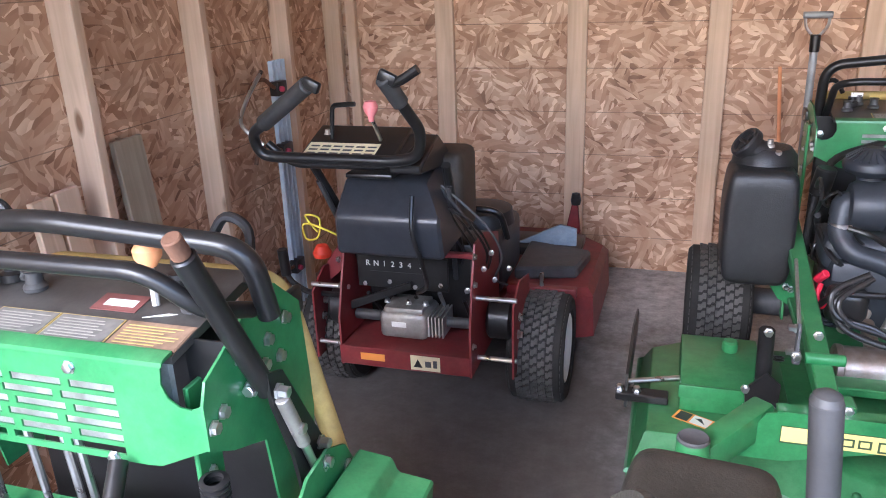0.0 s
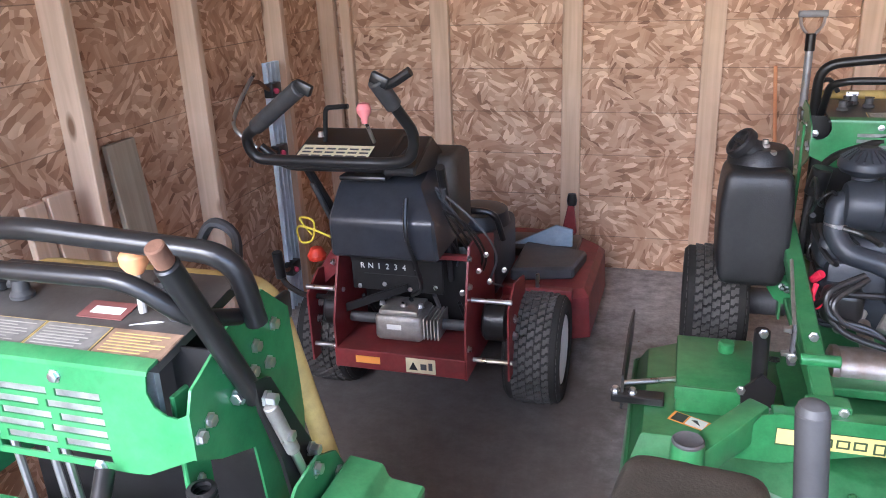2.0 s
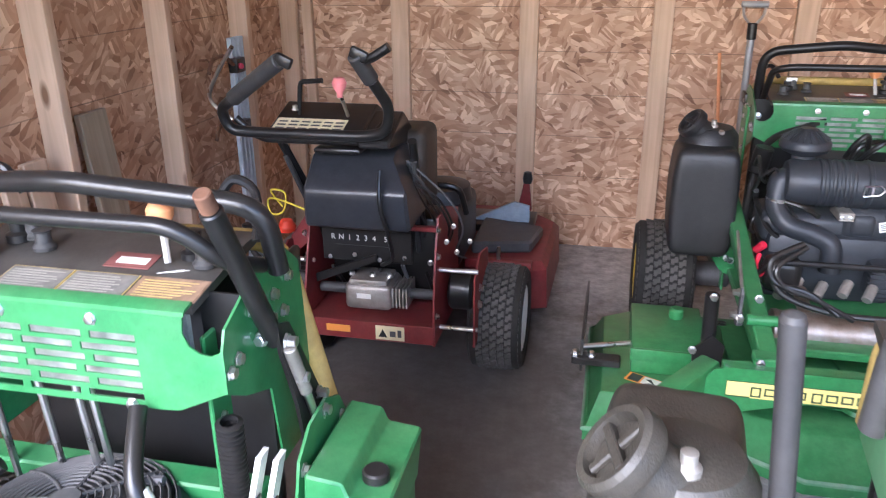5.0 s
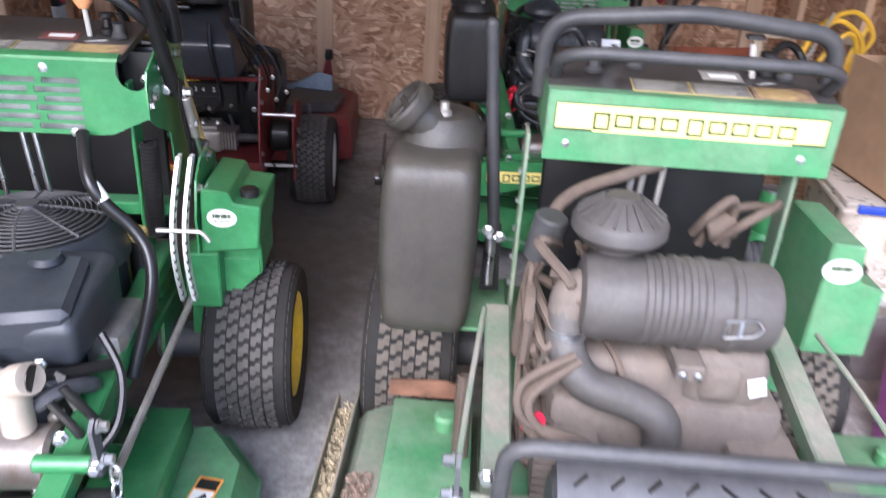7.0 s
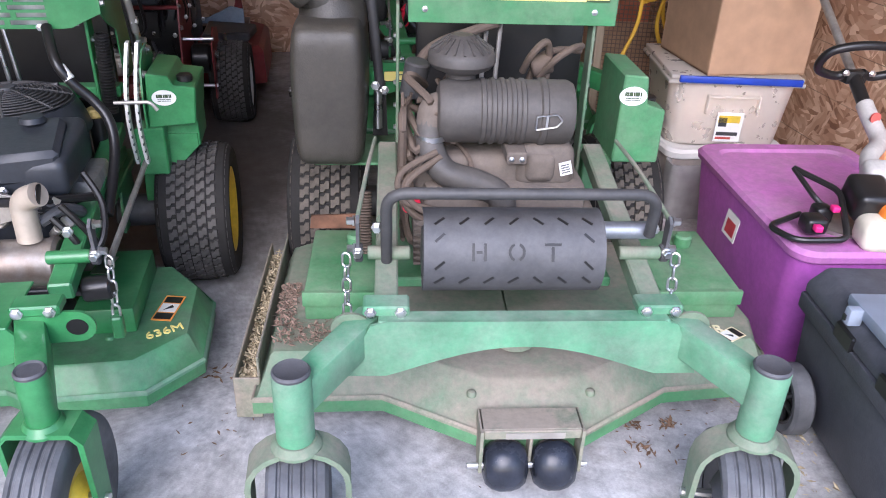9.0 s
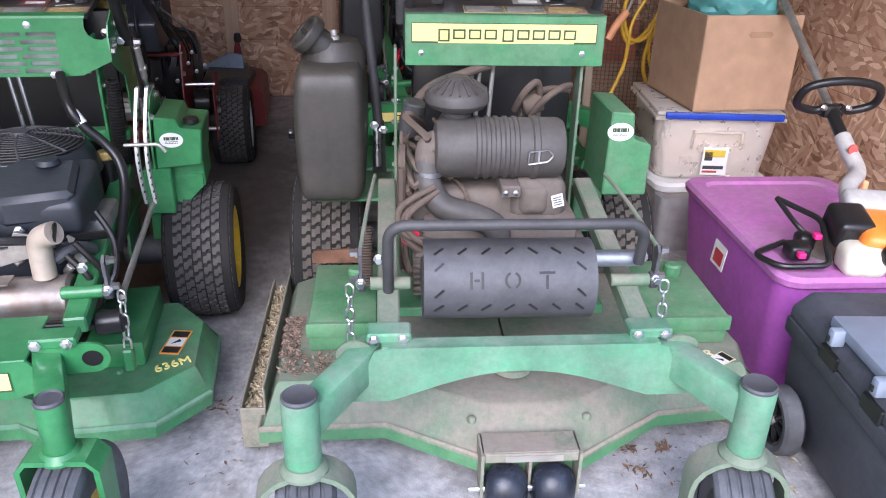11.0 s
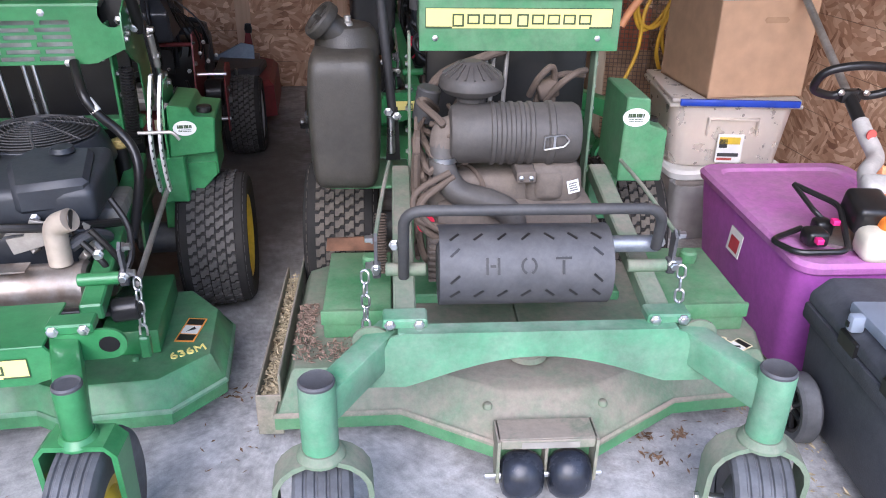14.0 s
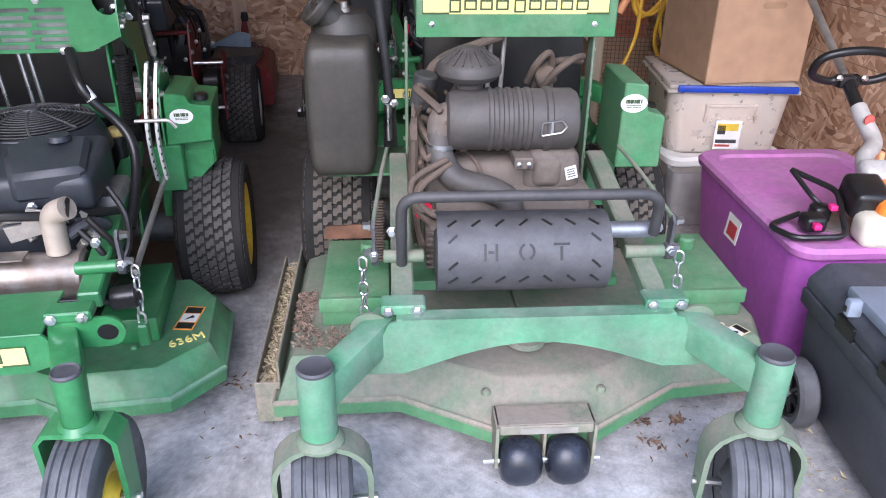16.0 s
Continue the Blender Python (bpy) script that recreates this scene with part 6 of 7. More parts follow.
        for s in (-1, 1):
            part("side_plate", plate([(0.075, 0.142), (0.155, 0.142), (0.155, 0.09), (0.11, 0.04), (0.075, 0.045)], 0.006, "X", (rx + s * 0.0935, 0, 0)), CHUTE, br)
        part("divider", span(rx - 0.003, rx + 0.003, 0.0855, 0.13, 0.05, 0.125, 0.002, 1), CHUTE, br)
        part("bracket_label", span(rx - 0.05, rx + 0.06, 0.0775, 0.0785, 0.124, 0.138), PRINTGREY, br, smooth=False)
        for s in (-1, 1):
            part("anti_scalp_roller", lathe([(0, -0.041), (0.022, -0.041), (0.036, -0.037), (0.046, -0.026), (0.051, -0.011), (0.051, 0.011), (0.046, 0.026), (0.036, 0.037), (0.022, 0.041), (0, 0.041)], 36, "X", (rx + s * 0.046, 0.085, 0.056)), ROLLER, br, "glossy black plastic roller")
        br.location, br.scale = (-0.026, 0.075, 0.01), (1.18, 1.0, 1.2)
        part("roller_pin", rod((rx - 0.118, 0.085, 0.056), (rx + 0.11, 0.085, 0.056), 0.006, 10), STEEL, br)
    # how console and body sit on this machine's frame
    for ob in M.children:
        kind = ob.name.split(".")[0]
        if kind in ("console_top", "front_panel", "reference_bar", "presence_bar", "cable_loop", "yellow_tube", "dark_backing", "height_lever"):
            ob.location += Vector(o["console_at"])
        elif kind in ("side_tank", "engine", "quadrant_plate") and not big:
            ob.location += Vector((-0.022, 0.035, 0.006))
    return M


BIG = dict(dx=0.05, W=0.63, cx=0.435, yc=0.81, ya=1.17, big=True, engine="canister", tank=(-0.507, -0.322, 0.73, 1.13, 0.535, 0.898), lever=-1, beam=1.0, cover=(-0.475, -0.30), badge=-0.20, lever_line=((-0.325, 0.88, 0.70), (-0.361, 0.88, 1.105)), xw=0.455, r=0.235, tw=0.225, ct=(4, -10))
stand_mower("older dusty green walk-behind mower with a wide deck on the concrete", 0.525, -0.64, -6, dict(BIG, green=GREEN_MID, deck_green=GREEN_OLD, front_green=GREEN_FADED, dusty=True, console="decal", console_at=(0.035, 0.0, 0.007), z=(0.885, 1.012), bz=1.125, hb=0.262), 3)
stand_mower("clean green walk-behind mower with a wide deck against the back wall", 0.815, 1.2, 0, dict(BIG, dx=-0.035, W=0.68, r=0.215, cover=(-0.585, -0.36), badge=-0.375, beam=1.36, cx=0.565, tank=(-0.49, -0.276, 0.88, 1.10, 0.468, 0.835), green=GREEN, deck_green=GREEN, front_green=GREEN, dusty=False, console="louvre", console_at=(0.04, 0.0, -0.035), yc=1.11, ya=1.36, z=(0.835, 0.985), bz=1.15, hb=0.247, lever_line=((-0.305, 1.2, 0.62), (-0.30, 1.18, 0.76))), 5)
stand_mower("clean green walk-behind mower with a narrow deck and yellow wheels", -0.66, -0.54, 0, dict(dx=0.0, W=0.515, cx=0.31, yc=0.96, ya=1.13, big=False, engine="screen", tank=False, badge=-0.20, lever=1, lever_line=((0.287, 1.075, 0.862), (0.280, 0.948, 1.105)), xw=0.45, r=0.22, tw=0.21, ct=(-6, -7), green=GREEN, deck_green=GREEN_SOILED, front_green=GREEN, dusty=False, console="louvre", console_at=(0.03, -0.015, 0.03), z=(0.80, 0.955), bz=1.085, hb=0.295), 8)


# ---- red walk-behind mower against the back wall ----
def red_mower(x, y, turn):
    rnd = random.Random(21)
    M = thing("lawn_mower", "red walk-behind belt-drive mower with black tank and upright handles", "lawn mower", x, y, 0, turn)
    M.scale = (0.99, 0.99, 1.025)
    # engine deck tray and side plates
    bm = span(-0.255, 0.195, -0.30, 0.35, 0.262, 0.27, 0.002, 1)
    merge(bm, span(-0.255, 0.195, -0.304, -0.296, 0.205, 0.27, 0.002, 1))
    tray = part("engine_deck", bm, RED, M)
    part("warning_label", span(-0.005, 0.095, -0.3065, -0.305, 0.212, 0.262), CREAM, tray, "cream warning label with pictograms", False)
    part("label_mark", plate([(0.005, 0.222), (0.035, 0.222), (0.02, 0.25)], 0.001, "Y", (0, -0.307, 0)), BLACK, tray, smooth=False)
    part("label_mark", span(0.045, 0.065, -0.3078, -0.3068, 0.225, 0.245), GREYBLACK, tray, smooth=False)
    part("label_mark", span(0.072, 0.085, -0.3078, -0.3068, 0.225, 0.25), GREYBLACK, tray, smooth=False)
    part("warning_label", span(-0.18, -0.095, -0.3065, -0.305, 0.228, 0.252), RUST_ORANGE, tray, "orange warning label", False)
    for sx, z1 in ((-0.25, 0.575), (0.195, 0.615)):
        pl = part("side_plate", plate([(-0.30, 0.2), (0.1, 0.2), (0.1, z1 - 0.06), (-0.1, z1), (-0.22, z1), (-0.26, z1 - 0.1), (-0.3, 0.36)], 0.007, "X", (sx, 0, 0)), RED, M)
        for by, bz in ((-0.25, z1 - 0.03), (-0.25, z1 - 0.12), (-0.28, 0.30)):
            bolt(pl, (sx + (0.004 if sx > 0 else -0.004), by, bz), "X", 0.009, 0.01, 1 if sx > 0 else -1)
    for sx in (-0.37, 0.32):
        pl = part("fender_plate", plate([(-0.24, 0.18), (-0.05, 0.18), (0.05, 0.3), (0.02, 0.44), (-0.14, 0.475), (-0.24, 0.42)], 0.006, "X", (sx, 0, 0)), RED, M)
        inner = -0.25 if sx < 0 else 0.195
        part("belt_drum", rod((min(sx, inner) + 0.02, -0.12, 0.33), (max(sx, inner) - 0.02, -0.12, 0.33), 0.065, 24), BLACK, M, "black drive drum")
        for pz in (0.235, 0.44):
            part("cross_pin", rod((min(sx, inner) - 0.01, -0.22, pz), (max(sx, inner) + 0.01, -0.22, pz), 0.008, 10), STEEL, M)
        for q_ in ((-0.18, 0.31), (-0.16, 0.36)):
            bolt(pl, (sx + 0.004, *q_), "X", 0.012, 0.014, 1)
    # transmission
    bm = span(-0.13, 0.035, -0.25, -0.10, 0.285, 0.375, 0.018, 3)
    merge(bm, span(-0.115, 0.02, -0.24, -0.12, 0.37, 0.39, 0.006))
    for k in range(5):
        merge(bm, span(0.035 + 0.012 * k, 0.04 + 0.012 * k, -0.235, -0.12, 0.295, 0.365))
    gb = part("gearbox", bm, STEEL_DULL, M, "grey cast aluminium gearbox")
    part("gearbox_label", span(-0.085, -0.035, -0.2515, -0.25, 0.328, 0.345), WHITE, gb, smooth=False)
    part("drive_shaft", rod((-0.24, -0.18, 0.33), (0.19, -0.18, 0.33), 0.018, 14), BLACK_OLD, M)
    for bx in (-0.115, -0.04, 0.02):
        bolt(gb, (bx, -0.2, 0.39), "Z", 0.009, 0.012)
    # shift plate with its gate letters
    sp = part("shift_plate", span(-0.215, 0.10, -0.20, -0.192, 0.44, 0.55, 0.002, 1), BLACK, M, "black shift plate with white gear marks")
    for k, ch in enumerate("RN12345"):
        text_mesh("gear_mark", ch, 0.026, WHITE, sp, pose(-0.175 + 0.029 * k + (0.012 if k == 6 else 0), -0.2025, 0.522, 90, 0, 0), 0.0008)
    part("shift_slot", span(-0.17, 0.03, -0.203, -0.2, 0.484, 0.496), BLACK, sp, smooth=False)
    part("plate_top", span(-0.25, 0.195, -0.215, -0.19, 0.562, 0.578, 0.003, 1), RED, M)
    bars(sp, "yellow_print", YELLOW, -0.13, -0.04, 0.552, 0.562, -0.204, 1, rnd)
    # fuel tank: two-level black moulding
    bm = plate([(-0.36, 0.606), (-0.05, 0.615), (-0.02, 0.84), (-0.12, 0.85), (-0.27, 0.815), (-0.37, 0.735), (-0.375, 0.71)], 0.345, "X", (-0.035, 0, 0), 0.009)
    for v in bm.verts:
        if v.co.z > 0.7:
            v.co.x = -0.035 + (v.co.x + 0.035) * (0.97 if v.co.z < 0.78 else 0.80) - (0.03 if v.co.z > 0.78 else 0)
    tk = part("fuel_tank", bm, mat("satin black tank plastic", (0.022, 0.025, 0.032), 0.27, var=0.15, dust=0.05, bump=0.06, bscale=260), M, "black plastic fuel tank with a stepped face")
    part("tank_lip", span(-0.17, -0.02, -0.34, -0.25, 0.835, 0.85, 0.006), BLACK, tk)
    part("tank_back", span(-0.02, 0.14, -0.15, 0.05, 0.60, 0.87, 0.03, 3), mat("dusty brown-black plastic", (0.03, 0.023, 0.019), 0.55, dust=0.12), M)
    # black filler box added for the dark interior behind the gearbox
    part("dark_filler", span(-0.235, 0.185, -0.07, 0.1, 0.275, 0.56, 0.02), BLACK, M)
    for k in range(5):
        part("linkage_rod", rod((-0.2 + 0.085 * k, -0.16, 0.40 + 0.02 * (k % 2)), (-0.17 + 0.08 * k, -0.09, 0.29), 0.007, 8), GREYBLACK if k % 2 else BLACK, M)
        bolt(M, (-0.19 + 0.088 * k, -0.192, 0.45 + 0.012 * (k % 2)), "Y", 0.008, 0.012)
    part("linkage_arm", plate([(-0.24, 0.36), (-0.02, 0.45), (-0.02, 0.475), (-0.24, 0.39)], 0.012, "Y", (0, -0.215, 0), 0.002), BLACK, M)
    part("fuel_line", tube(smooth_line([(0.05, -0.37, 0.80), (0.055, -0.40, 0.70), (0.07, -0.37, 0.60), (0.06, -0.3, 0.50), (0.0, -0.22, 0.44)]), 0.007, 0, 8), BLACK, M)
    # uprights and handlebar
    for s_, bx in ((-1, -0.31), (1, 0.13)):
        part("handle_upright", tube([(bx * 0.8, -0.05, 0.50), (bx, -0.28, 0.87)], 0.014, 0, 10), BLACK, M)
        part("handle_brace", tube([(bx * 0.75, -0.1, 0.45), (bx * 0.98, -0.25, 0.80)], 0.009, 0, 8), BLACK_OLD, M)
    hb = [(-0.19, -0.50, 1.12), (-0.445, -0.38, 0.965), (-0.43, -0.365, 0.90), (-0.36, -0.36, 0.895), (0.0, -0.36, 0.895), (0.075, -0.365, 0.91), (0.092, -0.38, 0.985), (0.035, -0.50, 1.14)]
    bar = part("handlebar", tube(hb, 0.0165, 0.09, 14, 7), BLACK, M, "black tubular handlebar with foam grips")
    part("lower_bar", tube([(-0.42, -0.335, 0.93), (-0.35, -0.325, 0.868), (0.0, -0.325, 0.872), (0.06, -0.335, 0.93)], 0.012, 0.04, 12, 5), BLACK, M)
    for a, b in (((-0.385, -0.41, 1.002), (-0.185, -0.503, 1.124)), ((0.06, -0.445, 1.07), (0.034, -0.503, 1.144))):
        gr = part("grip", rod(a, b, 0.0235, 16), BLACK_OLD, bar)
        d = (Vector(b) - Vector(a)).normalized()
        tr = box(0.05, 0.022, 0.03, 0.005)
        bmesh.ops.transform(tr, matrix=Matrix.Translation(Vector(b) + Vector((0.012, 0, 0.0))) @ Matrix.Rotation(radians(25), 4, "Y"), verts=tr.verts[:])
        part("trigger", tr, BLACK, bar)
    part("trigger_lever", tube([(0.04, -0.49, 1.125), (0.08, -0.5, 1.135), (0.13, -0.5, 1.165)], 0.013, 0.02, 10), BLACK, bar)
    part("brake_lever", tube(smooth_line([(-0.42, -0.36, 0.93), (-0.475, -0.38, 0.99), (-0.44, -0.40, 1.06), (-0.36, -0.43, 1.15)]), 0.006, 0, 8), STEEL, bar)
    # control panel
    pn = part("control_panel", plate([(-0.38, 0.885), (-0.16, 0.955), (-0.10, 0.93), (-0.10, 0.88)], 0.31, "X", (-0.165, 0, 0), 0.006), BLACK, M, "black control panel with yellow label")
    part("panel_shroud", plate([(-0.36, 0.88), (-0.18, 0.94), (-0.06, 0.86), (-0.06, 0.82), (-0.36, 0.86)], 0.10, "X", (0.03, 0, 0), 0.006), BLACK, M)
    lb = part("instruction_label", span(-0.30, -0.07, -0.04, 0.035, 0, 0.001), CREAM, pn, "faded yellow instruction label", False)
    lb.matrix_basis = Matrix.Translation((0, -0.315, 0.9145)) @ Matrix.Rotation(radians(17.6), 4, "X")
    for j in range(3):
        for k in range(6):
            part("print", span(-0.29 + 0.037 * k, -0.262 + 0.037 * k, -0.03 + 0.02 * j, -0.022 + 0.02 * j, 0.001, 0.0016), BLACK_OLD, lb, smooth=False)
    kn = part("throttle_stem", rod((-0.075, -0.27, 0.935), (-0.078, -0.325, 1.01), 0.006, 8), STEEL, pn)
    part("throttle_knob", lathe([(0, 0.0), (0.008, 0.0), (0.010, 0.014), (0.02, 0.03), (0.0225, 0.042), (0.016, 0.056), (0, 0.06)], 20, at=(-0.078, -0.327, 1.0)), PINK, kn, "faded pink ball knob")
    part("choke_rod", tube([(-0.245, -0.25, 0.93), (-0.235, -0.25, 1.03), (-0.16, -0.25, 1.035)], 0.0075, 0.015, 8), BLACK, pn)
    bolt(pn, (-0.255, -0.255, 0.945), "Z", 0.009, 0.014)
    # engine ahead of the tank
    bm = span(-0.06, 0.2, 0.12, 0.5, 0.30, 0.52, 0.03, 3)
    merge(bm, lathe([(0, 0.52), (0.13, 0.52), (0.12, 0.57), (0.06, 0.585), (0, 0.585)], 24, at=(0.08, 0.32, 0)))
    en = part("engine", bm, ENGINE, M)
    part("guard_bar", tube([(-0.02, 0.16, 0.55), (-0.02, 0.12, 0.63), (0.2, 0.12, 0.62), (0.21, 0.2, 0.5)], 0.012, 0.05, 10), BLACK, M)
    for k in range(7):
        px = rnd.uniform(0.1, 0.26)
        part("cable", tube(smooth_line([(0.1, -0.24, 0.8 - 0.01 * k), (px, -0.22, 0.68), (px + 0.03, -0.12, 0.55), (px - 0.02, 0.0, 0.42), (px, 0.1, 0.36)]), 0.004, 0, 6), BLACK if k % 4 else GREYBLACK, M)
    for bx, by, bz in ((0.22, -0.2, 0.53), (0.25, -0.18, 0.49), (0.235, -0.16, 0.57), (0.28, -0.1, 0.5)):
        bolt(M, (bx, by, bz), "Y", 0.007, 0.012)
    # side lever and left side linkage
    part("side_lever", tube([(-0.26, -0.2, 0.40), (-0.43, -0.16, 0.38), (-0.50, -0.16, 0.42), (-0.505, -0.17, 0.52)], 0.010, 0.03, 10), BLACK, M)
    part("lever_grip", rod((-0.503, -0.165, 0.44), (-0.506, -0.172, 0.535), 0.018, 14), BLACK, M)
    part("linkage_plate", plate([(-0.4, 0.38), (-0.26, 0.5), (-0.25, 0.56), (-0.3, 0.57), (-0.37, 0.48)], 0.006, "Y", (0, -0.1, 0)), RED, M)
    part("yellow_rope", tube(smooth_line([(-0.37, -0.16, 0.60), (-0.40, -0.18, 0.66), (-0.34, -0.2, 0.66), (-0.36, -0.18, 0.59), (-0.42, -0.15, 0.57), (-0.41, -0.17, 0.63), (-0.28, -0.22, 0.62), (-0.24, -0.2, 0.58)]), 0.0035, 0, 6), mat("yellow rope", (0.75, 0.6, 0.06), 0.7), M, "coil of yellow rope")
    part("red_flag", lathe([(0, 0), (0.03, 0), (0.034, 0.015), (0.02, 0.04), (0, 0.045)], 12, at=(-0.38, -0.12, 0.50)), mat("red-orange cap", (0.65, 0.05, 0.02), 0.5), M)
    # deck ahead
    bm = bmesh.new()
    out = [(-0.5, 0.25), (0.36, 0.25), (0.52, 0.32), (0.53, 0.85), (0.35, 1.05), (-0.3, 1.05), (-0.5, 0.85)]
    lo = [bm.verts.new((a, b, 0.09)) for a, b in out]
    hi = [bm.verts.new((a * 0.985, b, 0.25)) for a, b in out]
    tp = [bm.verts.new((a * 0.94, 0.65 + (b - 0.65) * 0.92, 0.275)) for a, b in out]
    for p, q_ in ((lo, hi), (hi, tp)):
        for k in range(len(out)):
            bm.faces.new((p[k], p[(k + 1) % 7], q_[(k + 1) % 7], q_[k]))
    bm.faces.new(tp)
    part("mower_deck", bm, RED, M)
    part("belt_cover", plate([(0.2, 0.36), (0.44, 0.42), (0.47, 0.62), (0.2, 0.7)], 0.05, "Z", (0, 0, 0.30), 0.01), BLACK_OLD, M, "dusty black belt cover")
    part("discharge_cover", plate([(0.14, 0.31), (0.40, 0.31), (0.40, 0.385), (0.33, 0.40)], 0.012, "Y", (0, 0.70, 0), 0.003), DEFLECTOR, M, "blue-grey plastic deflector")
    part("deflector_base", span(0.12, 0.42, 0.64, 0.86, 0.275, 0.31, 0.006), BLACK, M)
    part("deck_arm", span(0.2, 0.46, 0.22, 0.26, 0.275, 0.31, 0.004), RED, M)
    part("deck_pin", rod((0.33, 0.24, 0.36), (0.33, 0.24, 0.25), 0.008, 8), STEEL, M)
    pst = part("front_arm", plate([(0.33, 0.27), (0.40, 0.27), (0.385, 0.40), (0.36, 0.41)], 0.03, "Y", (-0.02, 1.0, 0), 0.004), RED, M)
    part("arm_knob", lathe([(0, 0), (0.02, 0), (0.024, 0.02), (0.018, 0.05), (0, 0.055)], 14, at=(0.355, 1.0, 0.40)), BLACK, pst)
    for s_ in (-1, 1):
        add_wheel(M, (s_ * 0.375, 0.0, 0.19), 0.19, 0.19, WHITE, TREAD, s_ < 0)
        w = part("caster_tyre", lathe([(0.04, -0.04), (0.1, -0.045), (0.115, -0.03), (0.115, 0.03), (0.1, 0.045), (0.04, 0.04)], 30, "X", (s_ * 0.3, 1.12, 0.115)), RUBBER, M)
        part("caster_rim", lathe([(0, 0.02), (0.045, 0.035), (0.045, -0.035), (0, -0.02)], 20, "X", (s_ * 0.3, 1.12, 0.115)), RED, w)
        part("caster_fork", plate([(1.08, 0.1), (1.14, 0.1), (1.1, 0.27), (1.02, 0.27)], 0.012, "X", (s_ * 0.3 + s_ * 0.055, 0, 0)), RED, M)
    return M


red_mower(-0.595, 2.08, 0)

# ---- left wall: metal track, hooks, leaning boards ----
tr = thing("metal_track", "pale blue-white slotted metal track leaning on a stud", "metal track", -1.455, 2.64, 0, 90)
bm = span(-0.05, 0.05, -0.004, 0.0, 0.0, 1.10, 0.001, 1)
for x in (-0.05, -0.018, 0.018, 0.05):
    merge(bm, span(x - 0.004, x + 0.004, 0.0, 0.02, 0.0, 1.10, 0.001, 1))
bmesh.ops.rotate(bm, matrix=Matrix.Rotation(math.pi, 3, "Z"), verts=bm.verts[:])
part("channel", bm, TRACKMETAL, tr)
for z in (0.99, 0.73, 0.20):
    hk = thing("garden_tool_hook", "dark bent hook with a small red tip on the track", "hook", -1.44, 2.60, z, 0, "hooks on the track")
    part("hook_arm", tube(smooth_line([(0.0, 0.0, 0.0), (0.03, -0.08, 0.02), (0.05, -0.18, 0.06), (0.04, -0.25, 0.05), (0.03, -0.27, 0.0)]), 0.008, 0, 8), RUSTY, hk)
    part("hook_clamp", span(-0.012, 0.03, -0.03, 0.05, -0.03, 0.03, 0.006), BLACK, hk)
    part("hook_tip", rod((0.03, -0.01, 0.0), (0.045, -0.02, 0.0), 0.012, 10), mat("dark pink tip", (0.45, 0.05, 0.10), 0.5), hk)
for y, w, h, lean, m_ in ((1.70, 0.135, 0.97, 5, BOARDGREY), (1.31, 0.075, 0.88, 5, LUMBER), (1.405, 0.09, 0.885, 5, LUMBER)):
    bd = part("board", span(-0.011, 0.011, -w / 2, w / 2, 0, h, 0.003, 1), m_)
    bd.matrix_basis = pose(-1.40, y, 0, 0, -lean, 0)
    tagged(bd, "weathered loose wooden board leaning on the wall" if m_ is BOARDGREY else "pale offcut of pine leaning on the wall", "board", "boards leaning on the wall")

# ---- back wall: shovel and other handles ----
sh = thing("shovel", "shovel with grey metal shaft and steel D-handle on the back wall", "shovel", 0.70, 3.19, 0.0, 0)
sh.matrix_basis = pose(0.69, 3.20, 0, -2.5, 0, 0)
part("shaft", rod((0, 0, 0.25), (0, 0, 1.10), 0.0155, 14), SHAFTGREY, sh)
part("collar", rod((0, 0, 1.06), (0, 0, 1.13), 0.02, 14), BLACK, sh)
part("yoke", tube([(0, 0, 1.11), (-0.042, 0, 1.16), (-0.046, 0, 1.205)], 0.006, 0.02, 8), STEEL, sh)
part("yoke", tube([(0, 0, 1.11), (0.042, 0, 1.16), (0.046, 0, 1.205)], 0.006, 0.02, 8), STEEL, sh)
part("grip", rod((-0.055, 0, 1.207), (0.055, 0, 1.207), 0.0135, 14), SHAFTGREY, sh)
part("blade", plate([(-0.1, 0.28), (0.1, 0.28), (0.105, 0.1), (0.06, 0.02), (0, 0.0), (-0.06, 0.02), (-0.105, 0.1)], 0.004, "Y", (0, 0, 0.002)), STEEL_DULL, sh)
rk = thing("marker_stake", "thin faded orange plastic stake on the back wall", "stake", 0.62, 3.30, 0, 0)
rk.matrix_basis = pose(0.66, 3.29, 0, 0, -5, 0)
part("stake", rod((0, 0, 0.0), (0, 0, 1.0), 0.008, 8), SALMON, rk)

pm = thing("push_mower_handle", "folded black and red push mower handle by the back wall", "push mower", 1.5, 2.9, 0, 0)
part("handle_tube", tube([(-0.02, 0, 0.0), (0.0, 0.0, 0.62), (0.22, 0.02, 0.93), (0.20, 0.05, 1.02), (0.06, 0.05, 0.97), (0.04, 0.06, 0.6)], 0.014, 0.05, 12, 6), BLACK, pm)
part("handle_shroud", tube([(-0.06, 0, 0.82), (0.06, 0.01, 0.93), (0.14, 0.02, 0.9)], 0.02, 0.04, 12), mat("dark red paint", (0.25, 0.01, 0.03), 0.35), pm)
part("bail_switch", span(0.08, 0.16, -0.01, 0.03, 0.88, 0.95, 0.012), mat("red switch plastic", (0.5, 0.03, 0.04), 0.4), pm)
bl = thing("leaf_blower_tube", "black blower tube standing against the back wall", "leaf blower", 1.42, 3.2, 0, 0)
bl.matrix_basis = pose(1.36, 3.18, 0, -3, 5, 0)
part("tube", rod((0, 0, 0.0), (0, 0, 1.17), 0.04, 18, 0.026), BLACK, bl)
